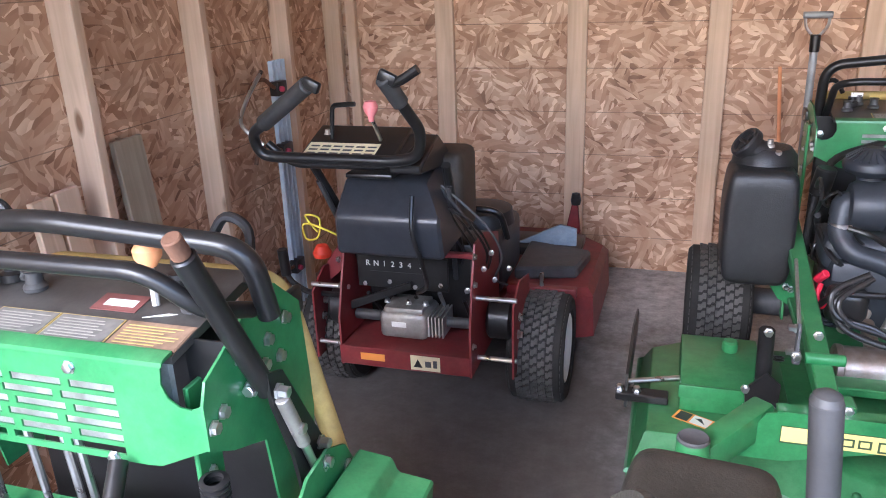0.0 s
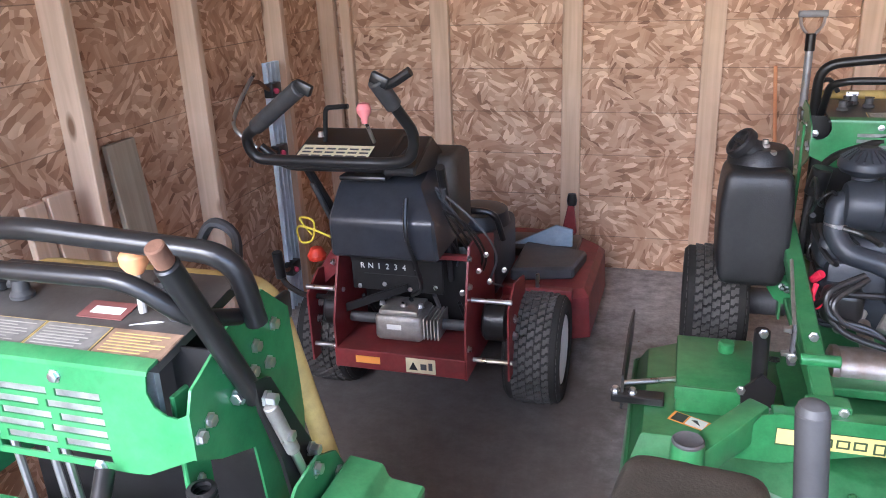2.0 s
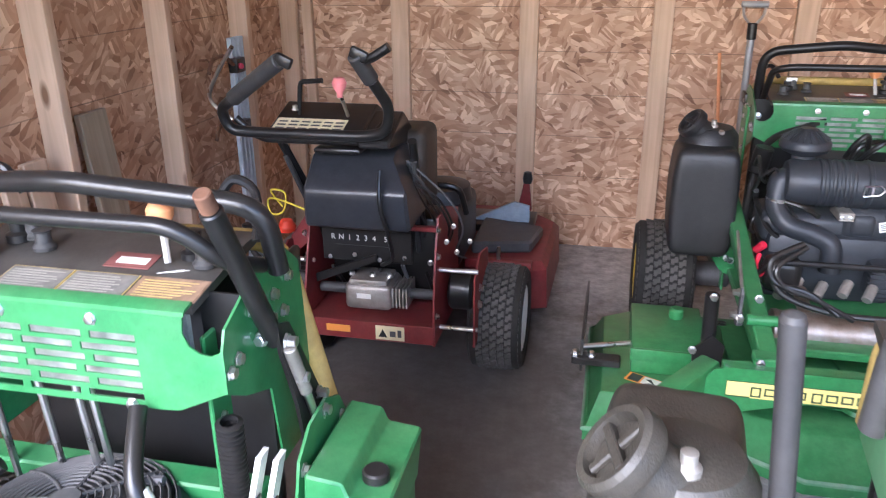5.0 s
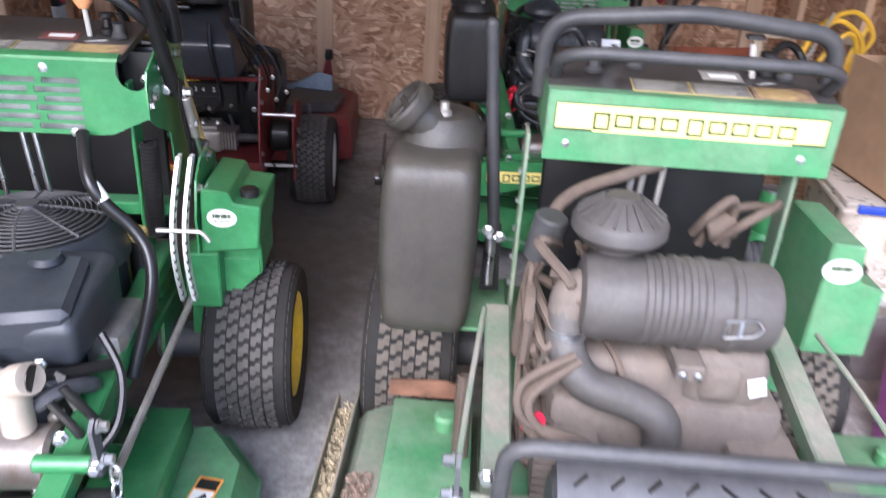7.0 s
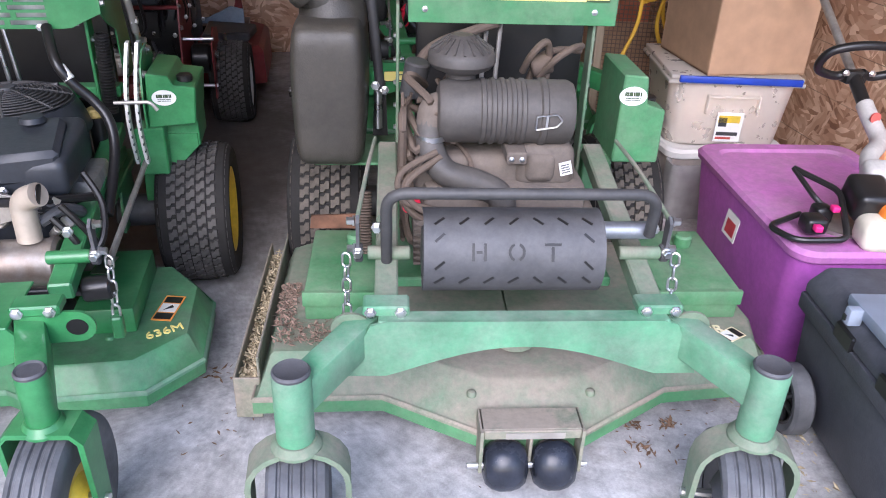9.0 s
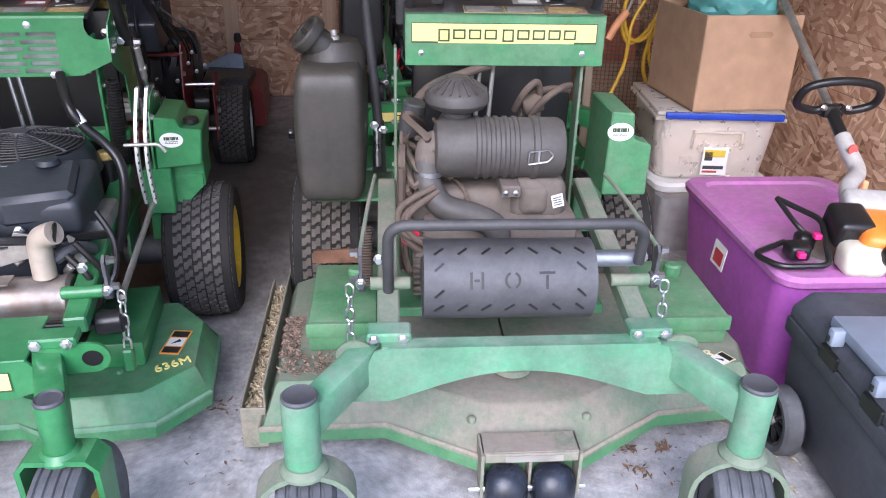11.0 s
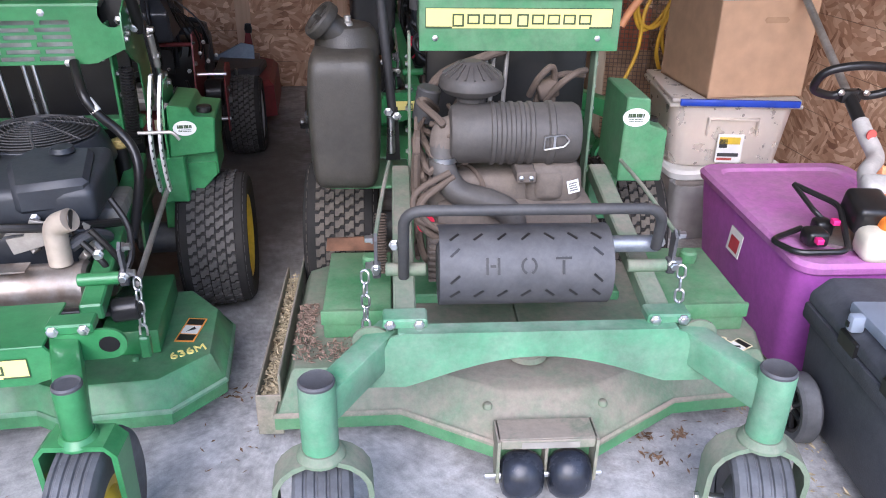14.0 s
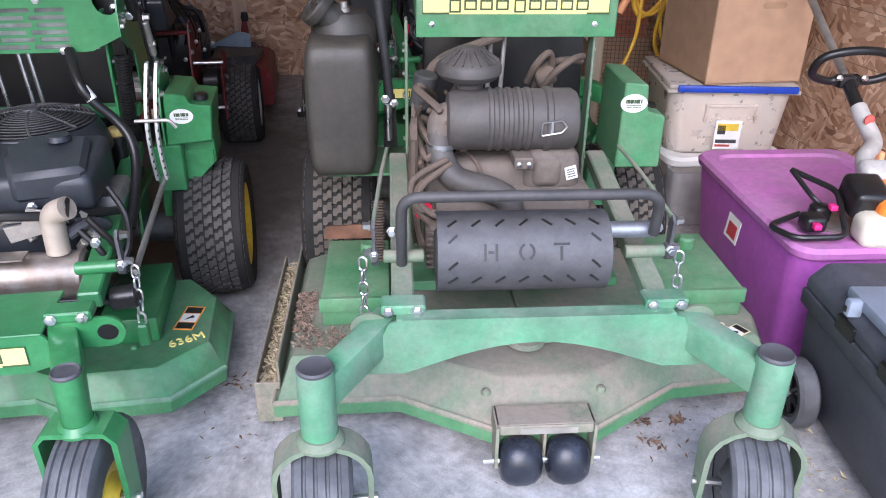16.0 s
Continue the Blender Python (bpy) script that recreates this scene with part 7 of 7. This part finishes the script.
pl_ = thing("metal_pole", "slim grey metal pole standing against the back wall", "pole", 1.66, 3.28, 0, 0)
pl_.matrix_basis = pose(1.66, 3.27, 0, -1, -2, 0)
part("pole", rod((0, 0, 0.0), (0, 0, 1.45), 0.014, 12), STEEL_DULL, pl_)
part("pole_sleeve", rod((0, 0, 0.95), (0, 0, 1.08), 0.019, 12), BLACK, pl_)

# ---- right side: crates, totes and boxes ----
def carton(name, label, x, y, z, sx, sy, sz, m_, turn=0, hand_hole=True, open_top=True):
    T = thing(name, label, "cardboard box", x, y, z, turn)
    t = 0.006
    for nm, b in (("front_wall", span(-sx / 2, sx / 2, -sy / 2, -sy / 2 + t, 0, sz, 0.002, 1)), ("back_wall", span(-sx / 2, sx / 2, sy / 2 - t, sy / 2, 0, sz, 0.002, 1)), ("side_wall", span(-sx / 2, -sx / 2 + t, -sy / 2 + t, sy / 2 - t, 0, sz, 0.002, 1)), ("side_wall", span(sx / 2 - t, sx / 2, -sy / 2 + t, sy / 2 - t, 0, sz, 0.002, 1)), ("bottom", span(-sx / 2, sx / 2, -sy / 2, sy / 2, 0, t))):
        w = part(nm, b, m_, T)
        if nm == "front_wall" and hand_hole:
            hh = part("hand_hole", plate([(-0.04, -0.011), (0.04, -0.011), (0.05, 0), (0.04, 0.011), (-0.04, 0.011), (-0.05, 0)], 0.001, "Y", (0.03, -sy / 2 - 0.0008, sz - 0.07)), mat("folded hand flap", (0.34, 0.215, 0.125), 0.9), w)
    return T


def tote(name, label, x, y, z, sx, sy, sz, m_, lid_m, turn=0, taper=0.88, lid_h=0.035, rim=0.02, corner=0.06, cat="storage tote", ribs=True):
    """A tapered plastic tote with rounded corners, a rolled rim and a lid with a raised field."""
    T = thing(name, label, cat, x, y, z, turn)
    def loop(bm, hx, hy, r, zz, n=6):
        vs = []
        for cx_, cy_, a0 in ((1, 1, 0), (-1, 1, 90), (-1, -1, 180), (1, -1, 270)):
            for k in range(n + 1):
                a = radians(a0 + 90 * k / n)
                vs.append(bm.verts.new((cx_ * (hx - r) + r * math.cos(a), cy_ * (hy - r) + r * math.sin(a), zz)))
        return vs
    def loft(rings, cap0=True, cap1=True):
        bm = bmesh.new()
        ls = [loop(bm, *q_) for q_ in rings]
        for a, b in zip(ls, ls[1:]):
            for k in range(len(a)):
                bm.faces.new((a[k], a[(k + 1) % len(a)], b[(k + 1) % len(a)], b[k]))
        if cap0:
            bm.faces.new(ls[0][::-1])
        if cap1:
            bm.faces.new(ls[-1])
        return bm
    hx, hy = sx / 2, sy / 2
    w = 0.006
    part("body", loft([(hx * taper, hy * taper, corner, 0), (hx * taper + 0.004, hy * taper + 0.004, corner, 0.012), (hx * 0.965, hy * 0.965, corner, sz - 0.05), (hx * 0.965, hy * 0.965, corner, sz - lid_h), (hx * 0.965 - w, hy * 0.965 - w, corner, sz - lid_h), (hx * taper - w, hy * taper - w, corner, w)], True, True), m_, T)
    if lid_m:
        part("lid", loft([(hx - 0.004, hy - 0.004, corner, sz - lid_h - 0.004), (hx, hy, corner, sz - lid_h), (hx + 0.003, hy + 0.003, corner, sz - 0.012), (hx - 0.006, hy - 0.006, corner, sz), (hx - 0.05, hy - 0.05, corner * 0.8, sz), (hx - 0.06, hy - 0.06, corner * 0.8, sz - 0.009), (hx - 0.10, hy - 0.10, corner * 0.8, sz - 0.009)], True, True), lid_m, T)
    return T


pt = tote("storage_tote", "large magenta plastic tote with a dusty faded lid on the floor", 1.648, 0.178, 0, 0.53, 0.77, 0.398, PURPLE, PURPLE_LID, -6, 0.84, 0.03)
lb = part("paper_label", span(-0.001, 0.001, -0.045, 0.045, -0.055, 0.055), WHITE, pt, "white and green paper label")
lb.matrix_basis = pose(-0.2535, 0.02, 0.285, 0, 5.5, 0)
part("label_field", span(-0.0016, -0.0011, -0.03, 0.03, -0.045, 0.0), mat("red label field", (0.45, 0.05, 0.06), 0.5), lb, smooth=False)
part("label_field", span(-0.0016, -0.0011, -0.04, 0.04, 0.025, 0.05), mat("green label field", (0.25, 0.5, 0.3), 0.5), lb, smooth=False)

tote("storage_tote", "grey cloudy storage tote with a white lid under other totes", 1.725, 1.085, 0, 0.48, 0.46, 0.262, mat("grey translucent plastic", (0.40, 0.35, 0.31), 0.45, trans=0.2), WHITE, 0, 0.9)
tote("storage_tote", "grey cloudy storage tote with a paper stack on the floor", 1.62, 0.84, 0, 0.30, 0.10, 0.26, mat("grey tote plastic", (0.33, 0.32, 0.31), 0.5), None, 0, 0.95, corner=0.03)
ct = tote("storage_tote", "cloudy clear tote with a blue lid and yellow label", 1.742, 1.09, 0.264, 0.49, 0.46, 0.29, CLEAR, None, -11, 0.86)
part("lid", span(-0.245, 0.245, -0.235, 0.235, 0.263, 0.28, 0.006), CLEAR, ct, "cloudy clear snap lid")
part("lid_clasp", span(-0.215, 0.235, -0.25, -0.2355, 0.253, 0.279, 0.004), BLUE, ct, "blue snap clasp along the front")
part("lid_rim", span(-0.252, 0.252, -0.238, 0.238, 0.245, 0.261, 0.005), CLEAR, ct)
part("contents", span(-0.19, 0.18, -0.185, 0.185, 0.01, 0.20, 0.08, 4), mat("pale bundled paper", (0.78, 0.60, 0.45), 0.8), ct, "pale bundle inside the tote")
for hx in (-0.09, 0.1):
    part("grip_rib", span(hx - 0.005, hx + 0.005, -0.235, -0.215, 0.13, 0.205, 0.004, 1), CLEAR, ct)
part("grip_rib", span(-0.09, 0.1, -0.235, -0.218, 0.193, 0.203, 0.004, 1), CLEAR, ct)
yl = part("paper_label", span(-0.045, 0.055, -0.2285, -0.2265, 0.025, 0.14), WHITE, ct, "yellow and white paper label")
part("label_field", span(-0.038, 0.043, -0.2295, -0.2286, 0.10, 0.128), YELLOW, yl, smooth=False)
part("label_field", span(-0.036, -0.005, -0.2295, -0.2286, 0.085, 0.12), BLACK_OLD, yl, smooth=False)
part("label_field", span(-0.038, 0.043, -0.2295, -0.2286, 0.05, 0.064), BLACK_OLD, yl, smooth=False)
part("label_field", span(-0.038, 0.02, -0.2295, -0.2286, 0.035, 0.044), mat("dull red field", (0.45, 0.08, 0.06), 0.5), yl, smooth=False)

carton("cardboard_box", "open brown cardboard box with a hand hole on the clear tote", 1.768, 1.075, 0.547, 0.385, 0.42, 0.355, CARDBOARD)
bm = bmesh.new()
bmesh.ops.create_icosphere(bm, subdivisions=4, radius=1)
for v in bm.verts:
    n_ = noise.fractal(v.co * 1.6, 1.0, 2.0, 4) * 0.16 + noise.noise(v.co * 6) * 0.05
    v.co = Vector((v.co.x * 0.165, v.co.y * 0.16, v.co.z * 0.12)) * (1 + n_)
sk = tagged(part("plastic_sack", bm, TEAL), "crumpled teal and white plastic sack in the box", "plastic sack")
sk.location = (1.785, 1.075, 0.912)

# rolling toolbox
tb = thing("toolbox", "black rolling toolbox with a pale clear organiser lid", "toolbox", 1.465, -0.625, 0, -9)
bm = span(-0.19, 0.19, -0.38, 0.33, 0.04, 0.305, 0.012)
for v in bm.verts:
    if v.co.z < 0.1:
        v.co.x *= 0.9
part("body", bm, TOOLBOX, tb)
part("rim", span(-0.205, 0.205, -0.385, 0.345, 0.295, 0.34, 0.008), TOOLBOX, tb)
bm = plate([(-0.20, 0.34), (0.20, 0.34), (0.20, 0.38), (0.17, 0.41), (-0.16, 0.41), (-0.20, 0.37)], 0.72, "Y", (0, -0.02, 0), 0.006)
part("lid", bm, TOOLBOX, tb)
og = part("organiser_lid", span(-0.185, 0.2, -0.36, 0.19, 0.40, 0.43, 0.008), PALEBLUE, tb, "pale translucent organiser lid")
for y in (0.13, -0.06, -0.25):
    lt = part("latch", span(-0.213, -0.18, y - 0.013, y + 0.013, 0.385, 0.427, 0.006), PALEBLUE, og)
    part("latch_eye", span(-0.218, -0.214, y - 0.005, y + 0.005, 0.397, 0.41), BLACK, lt)
    part("latch_recess", span(-0.206, -0.19, y - 0.04, y + 0.04, 0.33, 0.37, 0.004, 1), BLACK, tb)
part("grey_tray", plate([(0.0, 0.21), (0.2, 0.14), (0.2, 0.25), (0.05, 0.31)], 0.02, "Z", (-0.02, 0.0, 0.427), 0.004), mat("grey plastic tray", (0.45, 0.43, 0.41), 0.5), tb)
wh = part("wheel", lathe([(0.062, -0.022), (0.082, -0.026), (0.09, -0.018), (0.09, 0.018), (0.082, 0.026), (0.062, 0.022)], 36, "X", (-0.215, 0.235, 0.09)), RUBBER_SMOOTH, tb, "grey-treaded black spoked wheel")
part("wheel_rim", lathe([(0.07, -0.02), (0.064, -0.024), (0.056, -0.02), (0.056, 0.02), (0.07, 0.02)], 32, "X", (-0.215, 0.235, 0.09)), BLACK, wh)
for k in range(6):
    a = 2 * math.pi * k / 6 + 0.2
    part("spoke", rod((-0.228, 0.235 + 0.012 * math.cos(a), 0.09 + 0.012 * math.sin(a)), (-0.225, 0.235 + 0.06 * math.cos(a), 0.09 + 0.06 * math.sin(a)), 0.008, 8), BLACK, wh)
part("wheel_disc", lathe([(0, -0.006), (0.06, -0.006), (0.06, 0.006), (0, 0.006)], 24, "X", (-0.205, 0.235, 0.09)), BLACK, wh)
part("hub", rod((-0.24, 0.235, 0.09), (-0.2, 0.235, 0.09), 0.013, 12), STEEL_DULL, wh)

# string trimmer lying over the tote against the wall
st = thing("string_trimmer", "string trimmer with orange and white motor head lying on the tote", "string trimmer")
eng0 = Vector((1.618, -0.094, 0.42))
sh0, sh1 = Vector((1.771, 0.177, 0.549)), Vector((1.945, 1.316, 1.184))
part("shaft", rod(sh0.lerp(sh1, 0.12), sh1, 0.0135, 14), STEEL_DULL, st)
part("shaft_sleeve", rod(sh0.lerp(sh1, 0.10), sh0.lerp(sh1, 0.205), 0.02, 14), BLACK, st)
part("control_handle", tube(smooth_line([eng0 + Vector((0.02, 0.10, 0.09)), eng0 + Vector((0.06, 0.18, 0.12)), sh0 + Vector((0, 0, 0)), sh0.lerp(sh1, 0.07), sh0.lerp(sh1, 0.11)]), 0.025, 0, 16), TRIMWHITE, st, "dirty white control handle")
part("stop_button", lathe([(0, 0), (0.016, 0), (0.016, 0.006), (0.010, 0.009), (0, 0.009)], 16, "Y", sh0.lerp(sh1, 0.07) + Vector((-0.01, -0.038, 0.012))), mat("red stop ring", (0.55, 0.10, 0.08), 0.5), st)
part("throttle_trigger", span(-0.01, 0.01, -0.03, 0.03, -0.06, 0.0, 0.008), SALMON, st).location = sh0 + Vector((0.02, 0.0, -0.02))
lp0 = sh0.lerp(sh1, 0.20)
rt = (sh1 - sh0).cross(Vector((0, 0, 1))).normalized()
up_ = rt.cross((sh1 - sh0).normalized())
part("loop_handle", tube(smooth_line([lp0 + rt * 0.02 + up_ * 0.015, lp0 + rt * 0.06 + up_ * -0.0, lp0 + rt * 0.125 + up_ * 0.03, lp0 + rt * 0.11 + up_ * 0.10, lp0 + up_ * 0.125, lp0 - rt * 0.11 + up_ * 0.10, lp0 - rt * 0.125 + up_ * 0.03, lp0 - rt * 0.06 + up_ * 0.0, lp0 - rt * 0.02 + up_ * 0.015]), 0.0135, 0, 12), BLACK, st, "black rubber loop handle")
part("loop_clamp", span(-0.035, 0.035, -0.02, 0.02, -0.02, 0.02, 0.006), BLACK, st).location = lp0
bolt(st, lp0 + rt * 0.04 + Vector((0, -0.02, 0.015)), "Y", 0.008, 0.01)
bolt(st, lp0 - rt * 0.04 + Vector((0, -0.02, 0.015)), "Y", 0.008, 0.01)
bm = span(-0.075, 0.085, -0.085, 0.085, -0.02, 0.10, 0.028, 3)
part("motor_cover", bm, ORANGE, st, "orange motor cover").matrix_basis = Matrix.Translation(eng0 + Vector((0.045, -0.01, 0.0))) @ pose(0, 0, 0, 10, 0, -20)
part("air_filter_cover", span(-0.055, 0.045, -0.06, 0.06, 0.0, 0.085, 0.018, 3), BLACK, st).matrix_basis = Matrix.Translation(eng0 + Vector((-0.03, 0.035, 0.03))) @ pose(0, 0, 0, 14, 0, -12)
part("white_shroud", span(-0.06, 0.07, -0.03, 0.05, 0.0, 0.065, 0.02, 3), TRIMWHITE, st).matrix_basis = Matrix.Translation(eng0 + Vector((0.05, 0.09, 0.07))) @ pose(0, 0, 0, 20, 0, -18)
part("fuel_tank", span(-0.055, 0.06, -0.05, 0.05, -0.03, 0.055, 0.026, 3), mat("cream fuel tank", (0.72, 0.66, 0.52), 0.4), st).matrix_basis = Matrix.Translation(eng0 + Vector((-0.045, -0.06, 0.0))) @ pose(0, 0, 0, 0, 0, -15)
part("fuel_cap", lathe([(0, 0), (0.03, 0), (0.032, 0.008), (0.028, 0.022), (0, 0.024)], 18, "Y", eng0 + Vector((-0.0, -0.125, 0.045))), BLACK, st)
part("recoil_disc", lathe([(0, 0), (0.07, 0), (0.072, 0.015), (0, 0.018)], 24, at=eng0 + Vector((-0.06, 0.06, -0.035))), STEEL_DULL, st)
# black guard frame with pink plugs beside the motor
gf = thing("tool_bracket", "black tubular tool guard with pink plugs on the tote lid", "tool guard", 1.436, -0.046, 0.401, -8)
part("guard_tube", tube([(0.02, 0.17, 0.10), (0.10, 0.05, 0.085), (0.06, -0.11, 0.02), (-0.07, -0.10, 0.012), (-0.11, -0.02, 0.012), (0.0, 0.04, 0.02)], 0.0085, 0.03, 10, 5), BLACK, gf)
part("guard_tube", tube([(0.02, 0.17, 0.10), (0.04, 0.06, 0.06), (0.09, 0.04, 0.02)], 0.0075, 0.02, 8), BLACK, gf)
part("block", span(-0.02, 0.04, -0.05, 0.01, 0.0, 0.045, 0.012, 3), BLACK, gf)
part("block", span(0.03, 0.08, 0.01, 0.06, 0.0, 0.05, 0.012, 3), BLACK, gf)
for px, py, pz in ((0.0, -0.068, 0.03), (0.065, -0.01, 0.06)):
    part("plug", span(px - 0.010, px + 0.010, py - 0.008, py + 0.014, pz - 0.008, pz + 0.008, 0.003), mat("hot pink plug", (0.75, 0.03, 0.20), 0.4), gf)

# extension cords hung beside the boxes, mesh panel behind
wp = thing("mesh_panel", "brown wire mesh panel in a wooden frame leaning by the boxes", "mesh panel", 1.62, 1.72, 0, 0)
bm = bmesh.new()
for k in range(17):
    merge(bm, rod((-0.16 + 0.02 * k, 0, 0.02), (-0.16 + 0.02 * k, 0.0, 0.82), 0.0022, 5))
for k in range(40):
    merge(bm, rod((-0.16, 0.003, 0.02 + 0.02 * k), (0.16, 0.003, 0.02 + 0.02 * k), 0.0022, 5))
part("wire_mesh", bm, LATTICE, wp)["kind"] = "stuff"
for a in (span(-0.2, -0.16, -0.015, 0.02, 0, 0.86, 0.003, 1), span(0.16, 0.2, -0.015, 0.02, 0, 0.86, 0.003, 1), span(-0.2, 0.2, -0.015, 0.02, 0.84, 0.88, 0.003, 1)):
    part("frame_rail", a, BOARDGREY, wp)
wp.matrix_basis = pose(1.70, 1.795, 0, -4, 0, -14)
ex = thing("extension_cord", "looped yellow extension cord hanging over the panel", "extension cord", 0, 0.015, -0.031)
part("cord", tube(smooth_line([(1.50, 1.55, 0.40), (1.58, 1.55, 0.60), (1.60, 1.55, 0.80), (1.70, 1.55, 0.95), (1.76, 1.56, 0.85), (1.66, 1.55, 0.72), (1.58, 1.55, 0.74), (1.56, 1.56, 0.88), (1.66, 1.56, 0.99), (1.77, 1.55, 0.90), (1.70, 1.54, 0.76), (1.67, 1.54, 0.60), (1.74, 1.54, 0.42), (1.72, 1.54, 0.30)]), 0.009, 0, 8), CORD, ex)
part("cord", tube(smooth_line([(1.73, 1.54, 0.35), (1.745, 1.54, 0.5), (1.69, 1.545, 0.66), (1.70, 1.55, 0.8), (1.80, 1.56, 0.93), (1.72, 1.57, 1.02), (1.60, 1.57, 0.96), (1.55, 1.56, 0.8), (1.60, 1.56, 0.7), (1.70, 1.57, 0.78), (1.78, 1.57, 0.98)]), 0.009, 0, 8), CORD, ex)
part("plug", rod((1.72, 1.54, 0.33), (1.71, 1.54, 0.27), 0.016, 10), BLACK, ex)
oh = thing("orange_handle", "worn orange plastic tool handle hanging by the cords", "tool handle", 0, 0.015, -0.031)
part("handle", tube([(1.47, 1.5, 0.73), (1.50, 1.5, 0.79), (1.545, 1.5, 0.85)], 0.017, 0.03, 12), SALMON, oh)
part("handle_stem", rod((1.545, 1.5, 0.85), (1.62, 1.53, 1.02), 0.006, 8), STEEL_DULL, oh)
carton("cardboard_box", "brick red cardboard box stacked by the side wall", 1.78, 2.62, 0, 0.46, 0.4, 0.62, FIREBRICK, 8, False)
carton("cardboard_box", "brown cardboard box on the floor by the side wall", 1.80, 2.15, 0, 0.4, 0.36, 0.42, CARDBOARD, -5, False)

# ---- dry grass, leaves and dirt ----
def litter(name, label, cat, m_, spots, n, seed, lo, hi, parent=None):
    rnd = random.Random(seed)
    vs, fs = [], []
    for x0, x1, y0, y1, z, dz in spots:
        for _ in range(n):
            x, y = rnd.uniform(x0, x1), rnd.uniform(y0, y1)
            a, L = rnd.uniform(0, math.pi * 2), rnd.uniform(lo, hi)
            w = L * rnd.uniform(0.08, 0.2)
            zz = z + rnd.uniform(0.0, dz)
            c, s_ = math.cos(a), math.sin(a)
            t_ = rnd.uniform(-0.35, 0.35) * L
            k = len(vs)
            vs += [(x - c * L / 2, y - s_ * L / 2, zz + 0.001), (x + s_ * w, y - c * w, zz + 0.004), (x + c * L / 2, y + s_ * L / 2, zz + 0.002 + abs(t_)), (x - s_ * w, y + c * w, zz + 0.002)]
            fs += [(k, k + 1, k + 2), (k, k + 2, k + 3)]
    me = bpy.data.meshes.new(name)
    me.from_pydata(vs, [], fs)
    me.materials.append(m_)
    ob = new(name, me)
    tagged(ob, label, cat, "", "stuff")
    if parent:
        ob.parent = parent
    return ob


lit = litter("grass_clippings", "dry straw-coloured grass clippings in the mower chute", "grass clippings", STRAW, [(-0.630, -0.578, 0.40, 1.04, 0.094, 0.035)], 2200, 31, 0.008, 0.025)
lit.matrix_basis = pose(0.525, -0.64, 0, 0, 0, -6)
lit = litter("grass_clippings", "reddish dry clippings heaped on the mower deck", "grass clippings", mat("reddish dry clippings", (0.24, 0.165, 0.12), 0.9, var=0.4, scale=50), [(-0.54, -0.34, 0.42, 0.51, 0.215, 0.016), (-0.55, -0.5, 0.5, 0.7, 0.215, 0.004)], 420, 32, 0.007, 0.022)
lit.matrix_basis = pose(0.525, -0.64, 0, 0, 0, -6)
litter("leaf_litter", "scattered dry brown leaf bits on the concrete", "leaf litter", LEAF, [(-0.22, -0.02, -0.30, -0.10, 0.001, 0.004), (0.84, 0.99, -0.46, -0.30, 0.001, 0.004), (1.02, 1.2, -0.42, -0.25, 0.001, 0.003)], 16, 33, 0.006, 0.022)
litter("leaf_litter", "crumbled brown leaves lying in patches on the concrete", "leaf litter", LEAF, [(0.875, 0.925, -0.42, -0.355, 0.001, 0.002), (0.885, 0.925, -0.33, -0.30, 0.001, 0.002), (0.97, 1.02, -0.335, -0.305, 0.001, 0.002), (-0.19, -0.06, -0.01, 0.05, 0.001, 0.002)], 22, 37, 0.012, 0.03)
litter("leaf_litter", "dark leaf bits on the slab beneath the mowers", "leaf litter", LEAF, [(-1.3, 2.0, -1.0, 3.2, 0.001, 0.002)], 70, 36, 0.004, 0.014)
litter("grass_clippings", "dry grass stalks on the floor beside the toolbox", "grass clippings", STRAW, [(1.18, 1.36, -0.95, -0.40, 0.001, 0.02), (1.2, 1.3, -0.6, -0.2, 0.001, 0.001)], 70, 34, 0.006, 0.026)
litter("grass_clippings", "stray grass bits stuck to the toolbox", "grass clippings", STRAW, [(1.3, 1.34, -0.7, -0.3, 0.25, 0.06)], 5, 35, 0.02, 0.04)
